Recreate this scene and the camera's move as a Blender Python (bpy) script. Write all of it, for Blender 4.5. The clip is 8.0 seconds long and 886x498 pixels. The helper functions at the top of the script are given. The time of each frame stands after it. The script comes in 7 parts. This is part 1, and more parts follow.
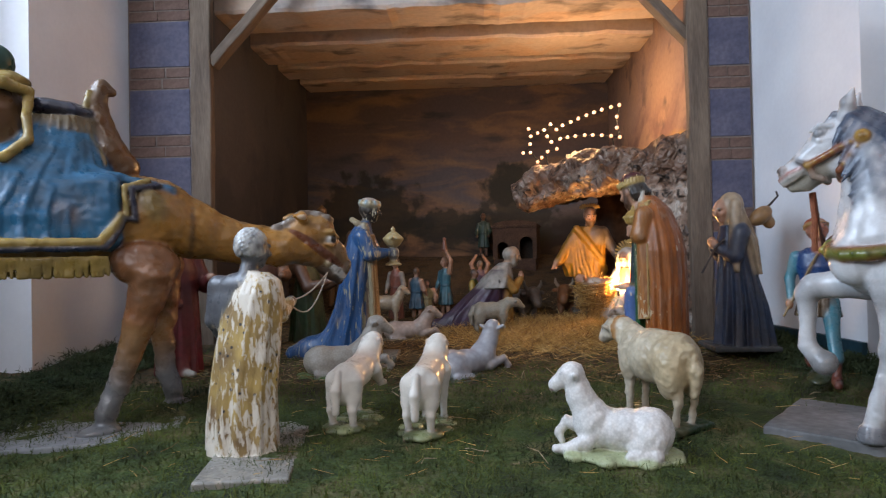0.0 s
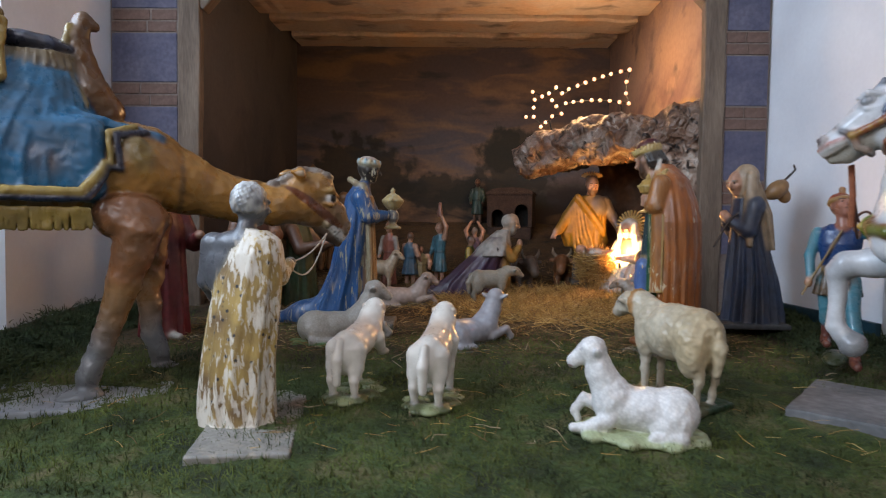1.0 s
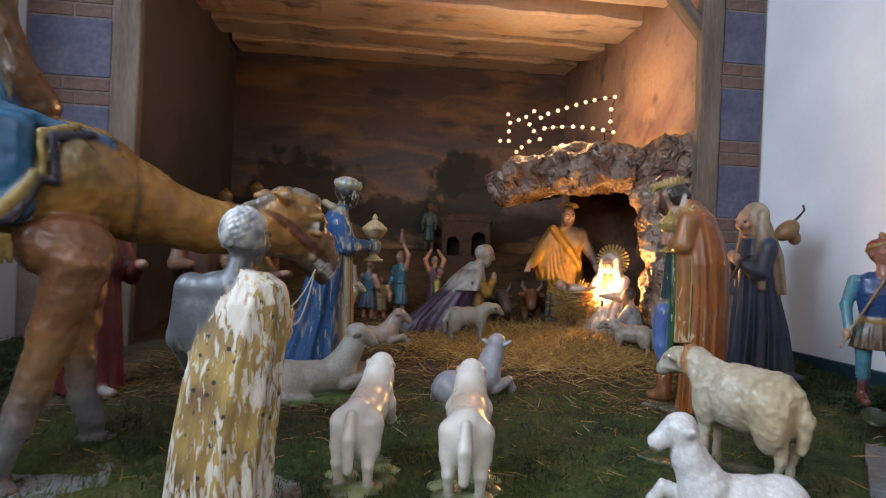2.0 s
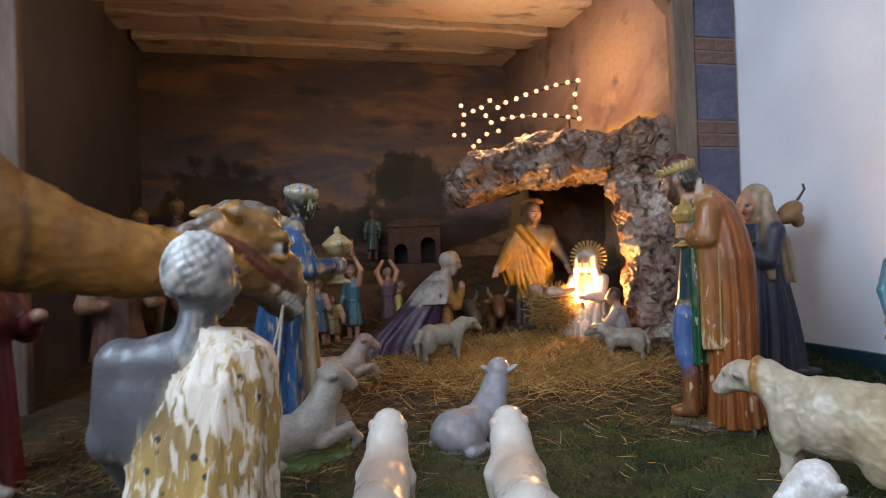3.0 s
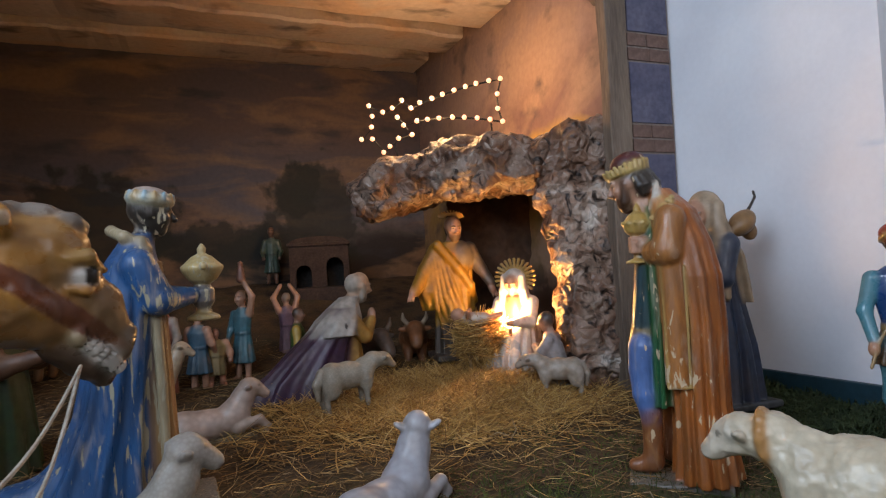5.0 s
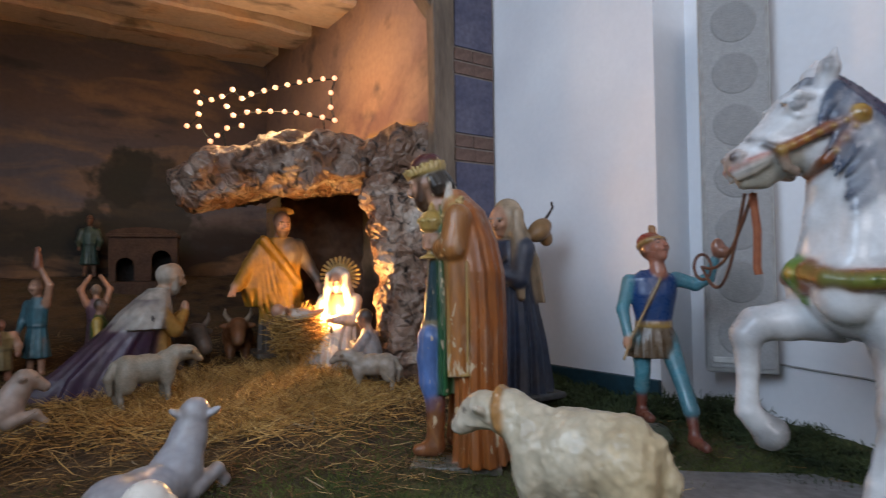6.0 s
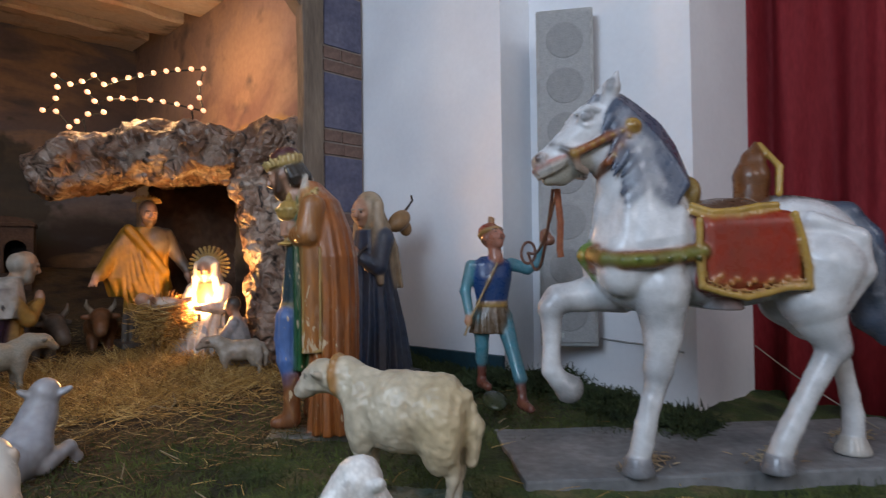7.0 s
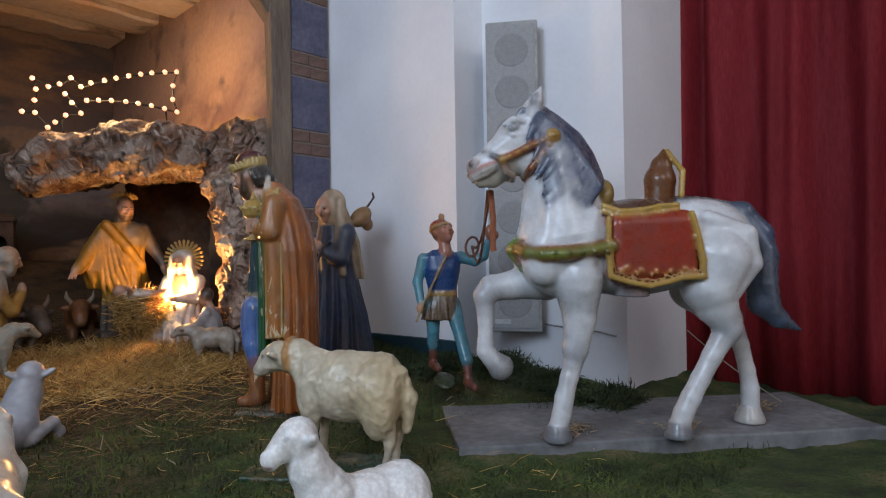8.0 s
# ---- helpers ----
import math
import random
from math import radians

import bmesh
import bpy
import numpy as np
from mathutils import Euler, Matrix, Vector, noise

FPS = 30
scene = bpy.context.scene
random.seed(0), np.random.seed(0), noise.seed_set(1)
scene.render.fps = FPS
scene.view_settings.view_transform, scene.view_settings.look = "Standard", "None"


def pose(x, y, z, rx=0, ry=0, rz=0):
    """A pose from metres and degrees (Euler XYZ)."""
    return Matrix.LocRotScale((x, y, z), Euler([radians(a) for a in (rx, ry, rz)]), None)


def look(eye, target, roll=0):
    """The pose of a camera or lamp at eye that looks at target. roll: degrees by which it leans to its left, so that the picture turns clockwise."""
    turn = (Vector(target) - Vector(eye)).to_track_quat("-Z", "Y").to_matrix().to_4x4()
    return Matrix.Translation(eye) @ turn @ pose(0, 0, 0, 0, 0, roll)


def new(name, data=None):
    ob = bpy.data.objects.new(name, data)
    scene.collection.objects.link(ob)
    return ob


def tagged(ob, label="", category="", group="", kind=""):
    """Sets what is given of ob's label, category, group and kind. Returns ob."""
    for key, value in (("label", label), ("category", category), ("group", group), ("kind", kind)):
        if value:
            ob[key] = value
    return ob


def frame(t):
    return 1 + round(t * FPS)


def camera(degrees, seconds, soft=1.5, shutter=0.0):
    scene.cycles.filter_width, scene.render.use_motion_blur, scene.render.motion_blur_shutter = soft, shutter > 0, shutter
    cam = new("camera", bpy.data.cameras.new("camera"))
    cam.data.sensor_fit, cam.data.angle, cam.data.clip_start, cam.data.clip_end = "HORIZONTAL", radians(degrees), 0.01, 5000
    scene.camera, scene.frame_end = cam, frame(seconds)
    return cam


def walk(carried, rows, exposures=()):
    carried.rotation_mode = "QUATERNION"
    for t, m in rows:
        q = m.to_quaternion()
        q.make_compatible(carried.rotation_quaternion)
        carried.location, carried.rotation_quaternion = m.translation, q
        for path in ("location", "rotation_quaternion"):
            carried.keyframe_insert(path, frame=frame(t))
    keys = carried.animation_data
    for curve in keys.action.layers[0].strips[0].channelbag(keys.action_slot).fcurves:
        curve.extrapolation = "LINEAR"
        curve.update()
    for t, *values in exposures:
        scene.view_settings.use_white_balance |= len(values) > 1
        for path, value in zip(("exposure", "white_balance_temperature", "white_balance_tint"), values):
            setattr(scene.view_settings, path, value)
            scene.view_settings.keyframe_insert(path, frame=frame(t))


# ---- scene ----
cam = camera(72.0, 8.0, soft=1.1, shutter=0.4)
PATH = [
    (0, (0.129, -0.119, 0.49), (0.025, 1.879, 0.513), -1.1),
    (0.5, (0.134, -0.103, 0.472), (0.091, 1.896, 0.528), 0.2),
    (1, (0.05, -0.014, 0.482), (0.004, 1.984, 0.396), 0.8),
    (1.5, (-0.096, 0.109, 0.507), (-0.018, 2.107, 0.476), 1.7),
    (2.8, (-0.306, 0.576, 0.527), (0.133, 2.527, 0.526), 0.1),
    (3, (-0.32, 0.627, 0.539), (0.16, 2.568, 0.541), -2.0),
    (3.5, (-0.308, 0.772, 0.546), (0.376, 2.651, 0.549), -3.4),
    (4, (-0.247, 0.889, 0.543), (0.476, 2.754, 0.56), -2.7),
    (5.3, (-0.173, 0.965, 0.54), (0.605, 2.806, 0.607), -3.1),
    (5.5, (-0.136, 0.931, 0.52), (0.745, 2.725, 0.592), -1.7),
    (6, (-0.091, 0.863, 0.497), (1.041, 2.51, 0.569), -0.6),
    (6.5, (-0.09, 0.789, 0.48), (1.175, 2.337, 0.538), -0.1),
    (7, (-0.102, 0.693, 0.472), (1.299, 2.119, 0.524), -0.7),
    (7.5, (-0.154, 0.608, 0.458), (1.299, 1.982, 0.48), 0.2),
    (8, (-0.15, 0.516, 0.476), (1.288, 1.906, 0.498), -0.9),
]
walk(cam, [(t, look(eye, target, roll)) for t, eye, target, roll in PATH], [(0, 0.34), (1.5, 0.32), (4, 0.23), (5.5, 0.15), (6.5, 0.03), (8, 0.0)])

# ---- light: dim cool nave daylight, warm bulbs in the crib ----
world = bpy.data.worlds.new("nave")
scene.world = world
world.use_nodes = True
wn = world.node_tree.nodes
sky = wn.new("ShaderNodeTexSky")
sky.sky_type, sky.sun_disc, sky.sun_elevation = "NISHITA", False, radians(25)
world.node_tree.links.new(sky.outputs[0], wn["Background"].inputs[0])
wn["Background"].inputs[1].default_value = 0.08


def area_lamp(name, eye, target, size, watts, colour):
    data = bpy.data.lights.new(name, "AREA")
    data.shape, data.size, data.size_y, data.energy, data.color = "RECTANGLE", size[0], size[1], watts, colour
    ob = new(name, data)
    ob.matrix_world = look(eye, target)
    return ob


def bulb_lamp(name, place, watts, colour, radius):
    data = bpy.data.lights.new(name, "POINT")
    data.energy, data.color, data.shadow_soft_size = watts, colour, radius
    ob = new(name, data)
    ob.location = place
    return ob


area_lamp("window_daylight", (-1.6, -2.25, 2.5), (0.2, 2.0, 0.4), (1.5, 1.7), 50, (0.93, 0.90, 0.95))
area_lamp("window_daylight", (1.6, -2.25, 2.5), (-0.2, 2.0, 0.4), (1.5, 1.7), 23, (0.94, 0.90, 0.95))
area_lamp("side_window_daylight", (-1.70, 0.95, 1.65), (1.4, 1.5, 0.7), (1.2, 1.3), 52, (0.63, 0.78, 1.0))
bulb_lamp("grotto_lamp", (0.832, 2.928, 0.345), 16.0, (1.0, 0.50, 0.16), 0.012)
bulb_lamp("star_glow", (0.66, 3.19, 1.17), 17.5, (1.0, 0.56, 0.25), 0.12)

# ---- materials ----
def shader(name, rough=0.6, metal=0.0):
    m = bpy.data.materials.new(name)
    m.use_nodes = True
    b = m.node_tree.nodes["Principled BSDF"]
    b.inputs["Roughness"].default_value, b.inputs["Metallic"].default_value = rough, metal
    return m, m.node_tree.nodes, m.node_tree.links, b


def noise_node(n, l, scale, detail=4.0, stretch=(1, 1, 1), coord="Object", distort=0.0):
    tc, mp, nz = n.new("ShaderNodeTexCoord"), n.new("ShaderNodeMapping"), n.new("ShaderNodeTexNoise")
    mp.inputs["Scale"].default_value = stretch
    nz.inputs["Scale"].default_value, nz.inputs["Detail"].default_value = scale, detail
    nz.inputs["Distortion"].default_value = distort
    l.new(tc.outputs[coord], mp.inputs["Vector"])
    l.new(mp.outputs[0], nz.inputs["Vector"])
    return nz.outputs["Fac"]


def ramp(n, l, fac, stops):
    r = n.new("ShaderNodeValToRGB")
    e = r.color_ramp.elements
    while len(e) < len(stops):
        e.new(0.5)
    for i, (p, c) in enumerate(stops):
        e[i].position = p
        e[i].color = (c, c, c, 1) if isinstance(c, (int, float)) else (*c, 1)
    l.new(fac, r.inputs[0])
    return r.outputs[0]


def mix(n, l, fac, a, b, kind="MIX"):
    m = n.new("ShaderNodeMix")
    m.data_type, m.blend_type = "RGBA", kind
    for socket, v in ((m.inputs[0], fac), (m.inputs[6], a), (m.inputs[7], b)):
        if isinstance(v, (int, float)):
            socket.default_value = v
        elif isinstance(v, tuple):
            socket.default_value = (*v, 1)
        else:
            l.new(v, socket)
    return m.outputs[2]


def bump(n, l, b, height, strength, distance=0.004):
    k = n.new("ShaderNodeBump")
    k.inputs["Strength"].default_value, k.inputs["Distance"].default_value = strength, distance
    l.new(height, k.inputs["Height"])
    l.new(k.outputs[0], b.inputs["Normal"])


def two_tone(name, low, high, scale, rough=0.7, bumps=0.3, stretch=(1, 1, 1), fine=6.0, metal=0.0, coord="Object", distance=0.004, grain=0.35):
    """Two colours mixed by coarse and fine noise, with relief."""
    m, n, l, b = shader(name, rough, metal)
    coarse, small = noise_node(n, l, scale, 4, stretch, coord), noise_node(n, l, scale * fine, 5, stretch, coord)
    base = mix(n, l, ramp(n, l, coarse, [(0.3, 0.0), (0.7, 1.0)]), low, high)
    l.new(mix(n, l, 0.55, base, ramp(n, l, small, [(0.25, grain), (0.75, 1.0)]), "MULTIPLY"), b.inputs["Base Color"])
    bump(n, l, b, small, bumps, distance)
    l.new(ramp(n, l, small, [(0.2, min(1, rough + 0.12)), (0.8, max(0.05, rough - 0.12))]), b.inputs["Roughness"])
    return m


def painted(name, rough=0.35, wear=0.0, chip=(0.72, 0.68, 0.6), bumps=0.15, scale=55.0, stretch=(1, 1, 1), grime=0.35, relief=0.002, patches=7.0, scuff=0.12, mottle=0.5):
    """Painted plaster: the paint's own colours from the statue, dulled by grime, chipped down to the plaster."""
    m, n, l, b = shader(name, rough)
    at = n.new("ShaderNodeAttribute")
    at.attribute_name = "paint"
    big, small = noise_node(n, l, 9, 4), noise_node(n, l, scale, 6, stretch)
    base = mix(n, l, ramp(n, l, big, [(0.35, 0.0), (0.65, grime)]), at.outputs["Color"], (0.09, 0.07, 0.045), "MIX")
    mid = noise_node(n, l, 28, 5, stretch)
    base = mix(n, l, mottle, base, ramp(n, l, mid, [(0.3, 0.5), (0.62, 1.0)]), "MULTIPLY")
    base = mix(n, l, mottle * 0.9, base, ramp(n, l, small, [(0.3, 0.5), (0.7, 1.0)]), "MULTIPLY")
    rub = noise_node(n, l, 42, 7, (1, 1, 0.22), distort=0.5)
    base = mix(n, l, ramp(n, l, rub, [(0.57, 0.0), (0.68, scuff)]), base, (0.46, 0.38, 0.29))
    if wear > 0:
        flake = noise_node(n, l, scale * 0.7, 3, stretch, distort=0.4)
        patch = noise_node(n, l, patches, 2, stretch)
        part_of = n.new("ShaderNodeMath")
        part_of.operation = "MULTIPLY"
        part_of.inputs[1].default_value = 0.3
        l.new(patch, part_of.inputs[0])
        s = n.new("ShaderNodeMath")
        s.operation = "MULTIPLY_ADD"
        s.inputs[1].default_value = 0.7
        l.new(flake, s.inputs[0])
        l.new(part_of.outputs[0], s.inputs[2])
        cut = 0.64 - wear * 0.16
        fac = ramp(n, l, s.outputs[0], [(cut, 0.0), (cut + 0.015, 1.0)])
        base = mix(n, l, fac, base, chip)
    l.new(base, b.inputs["Base Color"])
    l.new(ramp(n, l, small, [(0.3, min(1, rough + 0.2)), (0.7, max(0.08, rough - 0.08))]), b.inputs["Roughness"])
    bump(n, l, b, small, bumps, relief)
    return m


def wool(name, rough=0.4, scale=105.0, bumps=1.0, dirt=(0.25, 0.2, 0.13), amount=0.25):
    """Painted plaster fleece: curls in relief, shade coloured into the hollows, dirt in patches."""
    m, n, l, b = shader(name, rough)
    at = n.new("ShaderNodeAttribute")
    at.attribute_name = "paint"
    tc, v = n.new("ShaderNodeTexCoord"), n.new("ShaderNodeTexVoronoi")
    v.inputs["Scale"].default_value = scale
    l.new(tc.outputs["Object"], v.inputs["Vector"])
    big = noise_node(n, l, 14, 4)
    base = mix(n, l, ramp(n, l, big, [(0.42, 0.0), (0.72, amount)]), at.outputs["Color"], dirt)
    mid = noise_node(n, l, 45, 5)
    base = mix(n, l, 0.25, base, ramp(n, l, mid, [(0.3, 0.55), (0.6, 1.0)]), "MULTIPLY")
    # darkens the colour between the curls, as shade in the relief
    base = mix(n, l, 0.3, base, ramp(n, l, v.outputs["Distance"], [(0.1, 1.0), (0.75, 0.3)]), "MULTIPLY")
    l.new(base, b.inputs["Base Color"])
    bump(n, l, b, v.outputs["Distance"], -bumps, 0.007)
    b.inputs["Roughness"].default_value = rough
    return m


GLOSS = painted("glossy_paint", 0.25, 0.0, bumps=0.2, grime=0.25, scuff=0.08, mottle=0.3)
COAT = painted("white_horse_paint", 0.24, 0.0, bumps=0.2, grime=0.2, scuff=0.04, mottle=0.36)
DULL = painted("aged_paint", 0.4, 0.0, bumps=0.5, grime=0.35, scuff=0.06)
WORN = painted("worn_paint", 0.34, 0.17, (0.50, 0.38, 0.24), 0.7, 110, (1, 1, 0.3), grime=0.3, patches=9, scuff=0.22)
BLUEWORN = painted("worn_blue_paint", 0.32, 0.36, (0.36, 0.32, 0.22), 0.7, 150, (1, 1, 0.12), grime=0.3, patches=8, scuff=0.3)
CHIPPED = painted("chipped_dark_paint", 0.3, 0.0, bumps=0.6, grime=0.1, scale=70, scuff=0.45)
WOOL = wool("painted_fleece", scale=150.0, bumps=0.8)
GLAZE = painted("glazed_lamb_paint", 0.26, 0.0, bumps=0.35, scale=40, grime=0.16, scuff=0.0, mottle=0.22)
SMOOTHWOOL = wool("smooth_fleece", 0.34, 48, 0.8, (0.22, 0.17, 0.12), amount=0.55)
BROWNWOOL = wool("aged_fleece", 0.42, 42, 0.9, (0.2, 0.13, 0.06), 0.85)
HIDE = painted("glazed_hide", 0.26, 0.0, bumps=0.3, scale=35, grime=0.42, scuff=0.05, mottle=0.55)
GOATWOOL = wool("matted_fleece", 0.38, 62, 1.3, (0.27, 0.2, 0.11), 0.6)


def spotted_cloak():
    """A leopard-skin cloak, its gilded paint flaked down to white plaster in long streaks."""
    m, n, l, b = shader("spotted_worn_cloak", 0.5)
    tc, v = n.new("ShaderNodeTexCoord"), n.new("ShaderNodeTexVoronoi")
    v.inputs["Scale"].default_value = 42
    l.new(tc.outputs["Object"], v.inputs["Vector"])
    tone = noise_node(n, l, 12, 4)
    gold = mix(n, l, ramp(n, l, tone, [(0.35, 0.0), (0.62, 1.0)]), (0.17, 0.105, 0.045), (0.42, 0.29, 0.09))
    spots = ramp(n, l, v.outputs["Distance"], [(0.13, 1.0), (0.2, 0.0)])
    gold = mix(n, l, spots, gold, (0.035, 0.03, 0.03))
    streak = noise_node(n, l, 105, 7, (1, 1, 0.33), distort=0.7)
    patch = noise_node(n, l, 15, 4, (1, 1, 0.55))
    part_of = n.new("ShaderNodeMath")
    part_of.operation = "MULTIPLY"
    part_of.inputs[1].default_value = 0.42
    l.new(patch, part_of.inputs[0])
    s = n.new("ShaderNodeMath")
    s.operation = "MULTIPLY_ADD"
    s.inputs[1].default_value = 0.58
    l.new(streak, s.inputs[0])
    l.new(part_of.outputs[0], s.inputs[2])
    sep = n.new("ShaderNodeSeparateXYZ")
    l.new(tc.outputs["Object"], sep.inputs[0])
    height = n.new("ShaderNodeMapRange")
    height.inputs[1].default_value, height.inputs[2].default_value = -0.02, 0.42
    l.new(sep.outputs[2], height.inputs[0])
    worn = ramp(n, l, height.outputs[0], [(0.0, 0.12), (0.45, 0.0), (0.70, 0.015), (0.88, 0.075)])
    add = n.new("ShaderNodeMath")
    l.new(s.outputs[0], add.inputs[0])
    l.new(worn, add.inputs[1])
    fac = ramp(n, l, add.outputs[0], [(0.522, 0.0), (0.545, 0.6), (0.61, 1.0)])
    l.new(mix(n, l, fac, gold, (0.64, 0.59, 0.50)), b.inputs["Base Color"])
    bump(n, l, b, add.outputs[0], 0.9, 0.005)
    return m


CLOAK = spotted_cloak()


def plain_mat(name, colour, rough=0.5, metal=0.0):
    return two_tone(name, tuple(c * 0.8 for c in colour), colour, 8, rough, 0.1, metal=metal)


def glow(name, colour, strength):
    m, n, l, b = shader(name)
    b.inputs["Emission Color"].default_value, b.inputs["Emission Strength"].default_value = (*colour, 1), strength
    return m


# ---- mesh tools ----
def link_mesh(name, bm, material, parent=None, label="", smooth=False):
    me = bpy.data.meshes.new(name)
    bm.to_mesh(me)
    bm.free()
    if smooth:
        me.shade_smooth()
    me.materials.append(material)
    ob = new(name, me)
    if parent is not None:
        ob.parent = parent
    if label:
        ob["label"] = label
    return ob


def part(name, bm, material, parent, label="", smooth=False):
    return link_mesh(name, bm, material, parent, label, smooth)


def box_bm(size, centre=(0, 0, 0), bevel=0.0, bm=None):
    bm = bm or bmesh.new()
    got = bmesh.ops.create_cube(bm, size=1, matrix=Matrix.Translation(centre) @ Matrix.Diagonal((*size, 1)))
    if bevel > 0:
        edges = list({e for v in got["verts"] for e in v.link_edges})
        bmesh.ops.bevel(bm, geom=edges, offset=bevel, segments=2, affect="EDGES", profile=0.6)
    return bm


def tube_mesh(points, radius, sides=6, bm=None):
    """A swept tube along points."""
    bm = bm or bmesh.new()
    pts = [Vector(p) for p in points]
    rings = []
    for i, p in enumerate(pts):
        d = (pts[min(i + 1, len(pts) - 1)] - pts[max(i - 1, 0)]).normalized()
        a = d.cross(Vector((0, 0, 1)) if abs(d.z) < 0.9 else Vector((1, 0, 0))).normalized()
        c = d.cross(a)
        rings.append([bm.verts.new(p + radius * (a * math.cos(k * math.tau / sides) + c * math.sin(k * math.tau / sides))) for k in range(sides)])
    for r, s in zip(rings, rings[1:]):
        for k in range(sides):
            bm.faces.new((r[k], r[(k + 1) % sides], s[(k + 1) % sides], s[k]))
    bm.faces.new(rings[0][::-1])
    bm.faces.new(rings[-1])
    bmesh.ops.recalc_face_normals(bm, faces=bm.faces)
    return bm


def raw_mesh(name, verts, quads, materials, smooth=True, slots=None):
    """A mesh from numpy arrays of places and faces of one size."""
    me = bpy.data.meshes.new(name)
    k = quads.shape[1]
    me.vertices.add(len(verts))
    me.vertices.foreach_set("co", np.ascontiguousarray(verts, dtype=np.float32).ravel())
    me.loops.add(quads.size)
    me.loops.foreach_set("vertex_index", np.ascontiguousarray(quads, dtype=np.int32).ravel())
    me.polygons.add(len(quads))
    me.polygons.foreach_set("loop_start", np.arange(len(quads), dtype=np.int32) * k)
    me.polygons.foreach_set("loop_total", np.full(len(quads), k, dtype=np.int32))
    me.polygons.foreach_set("use_smooth", np.full(len(quads), smooth))
    for m in materials:
        me.materials.append(m)
    if slots is not None:
        me.polygons.foreach_set("material_index", np.ascontiguousarray(slots, dtype=np.int32))
    me.update(calc_edges=True)
    return me


def rot(rx, ry, rz):
    return np.array(Euler([radians(a) for a in (rx, ry, rz)]).to_matrix())


class Clay:
    """A solid that is modelled from soft-joined forms, then skinned and painted."""

    def __init__(self, cell=0.005, join=0.012):
        self.cell, self.join, self.forms, self.paints, self.cuts = cell, join, [], [], []

    def add(self, f, lo, hi, colour, join=None, slot=0):
        self.forms.append((f, np.array(lo, float), np.array(hi, float), colour, self.join if join is None else join, slot))
        return self

    def cone(self, a, b, ra, rb, colour, join=None, slot=0):
        a, b = np.array(a, float), np.array(b, float)
        ab = b - a
        L = max(ab @ ab, 1e-9)

        def f(p):
            t = np.clip((p - a) @ ab / L, 0, 1)
            return np.linalg.norm(p - a - t[..., None] * ab, axis=-1) - (ra + (rb - ra) * t)

        r = max(ra, rb)
        return self.add(f, np.minimum(a, b) - r, np.maximum(a, b) + r, colour, join, slot)

    def limb(self, points, radii, colour, join=None, slot=0):
        for i in range(len(points) - 1):
            self.cone(points[i], points[i + 1], radii[i], radii[i + 1], colour, join, slot)
        return self

    def ell(self, c, r, colour, turn=(0, 0, 0), join=None, slot=0):
        c, r, m = np.array(c, float), np.array(r, float), rot(*turn)

        def f(p):
            q = (p - c) @ m
            k0 = np.linalg.norm(q / r, axis=-1)
            return k0 * (k0 - 1) / np.maximum(np.linalg.norm(q / r ** 2, axis=-1), 1e-6)

        ext = np.sqrt((m ** 2) @ (r ** 2))
        return self.add(f, c - ext, c + ext, colour, join, slot)

    def block(self, c, h, colour, turn=(0, 0, 0), edge=0.008, join=None, slot=0):
        c, h, m = np.array(c, float), np.array(h, float) - edge, rot(*turn)

        def f(p):
            q = np.abs((p - c) @ m) - h
            return np.linalg.norm(np.maximum(q, 0), axis=-1) + np.minimum(q.max(axis=-1), 0) - edge

        r = np.abs(m) @ h + edge
        return self.add(f, c - r, c + r, colour, join, slot)

    def robe(self, stations, colour, folds=9, deep=(0.0, 0.05), phase=0.0, swirl=0.0, join=None, slot=0, gap=None):
        """Cloth hung round an upright line. stations: (z, x, y, half depth, half width), from the hem up; folds deepen towards the hem."""
        s = np.array(stations, float)
        z0, z1 = s[0, 0], s[-1, 0]

        def f(p):
            z = np.clip(p[..., 2], z0, z1)
            cx, cy, rx, ry = (np.interp(z, s[:, 0], s[:, i]) for i in (1, 2, 3, 4))
            u, v = (p[..., 0] - cx) / rx, (p[..., 1] - cy) / ry
            th, k = np.arctan2(v, u), (z - z0) / (z1 - z0)
            amp = deep[1] + (deep[0] - deep[1]) * k
            w = np.sin(folds * th + phase + swirl * k + 0.8 * np.sin(2 * th + 3 * k)) + 0.45 * np.sin((folds * 2 - 3) * th + 2 * phase - 2 * k)
            d = (np.hypot(u, v) / (1 + amp * w) - 1) * np.minimum(rx, ry)
            d = np.maximum(d, np.maximum(z0 - p[..., 2], p[..., 2] - z1))
            return d

        lo = [min(s[:, 1] - s[:, 3] * 1.25), min(s[:, 2] - s[:, 4] * 1.25), z0]
        hi = [max(s[:, 1] + s[:, 3] * 1.25), max(s[:, 2] + s[:, 4] * 1.25), z1]
        return self.add(f, lo, hi, colour, join, slot)

    def lathe(self, at, profile, colour, join=0.002, slot=0):
        """A turned form on an upright axis: (z, radius) pairs from the foot up."""
        return self.robe([(z, at[0], at[1], r, r) for z, r in profile], colour, 1, (0, 0), join=join, slot=slot)

    def carve(self, c, r, turn=(0, 0, 0), join=0.006):
        keep = self.forms
        self.forms = []
        self.ell(c, r, (0, 0, 0), turn, join)
        self.cuts += self.forms
        self.forms = keep
        return self

    def dye(self, c, r, colour, turn=(0, 0, 0), only=None, soft=0.12):
        """A patch of another paint, inside an ellipsoid."""
        self.paints.append((np.array(c, float), np.array(r, float), rot(*turn), colour, soft))
        return self

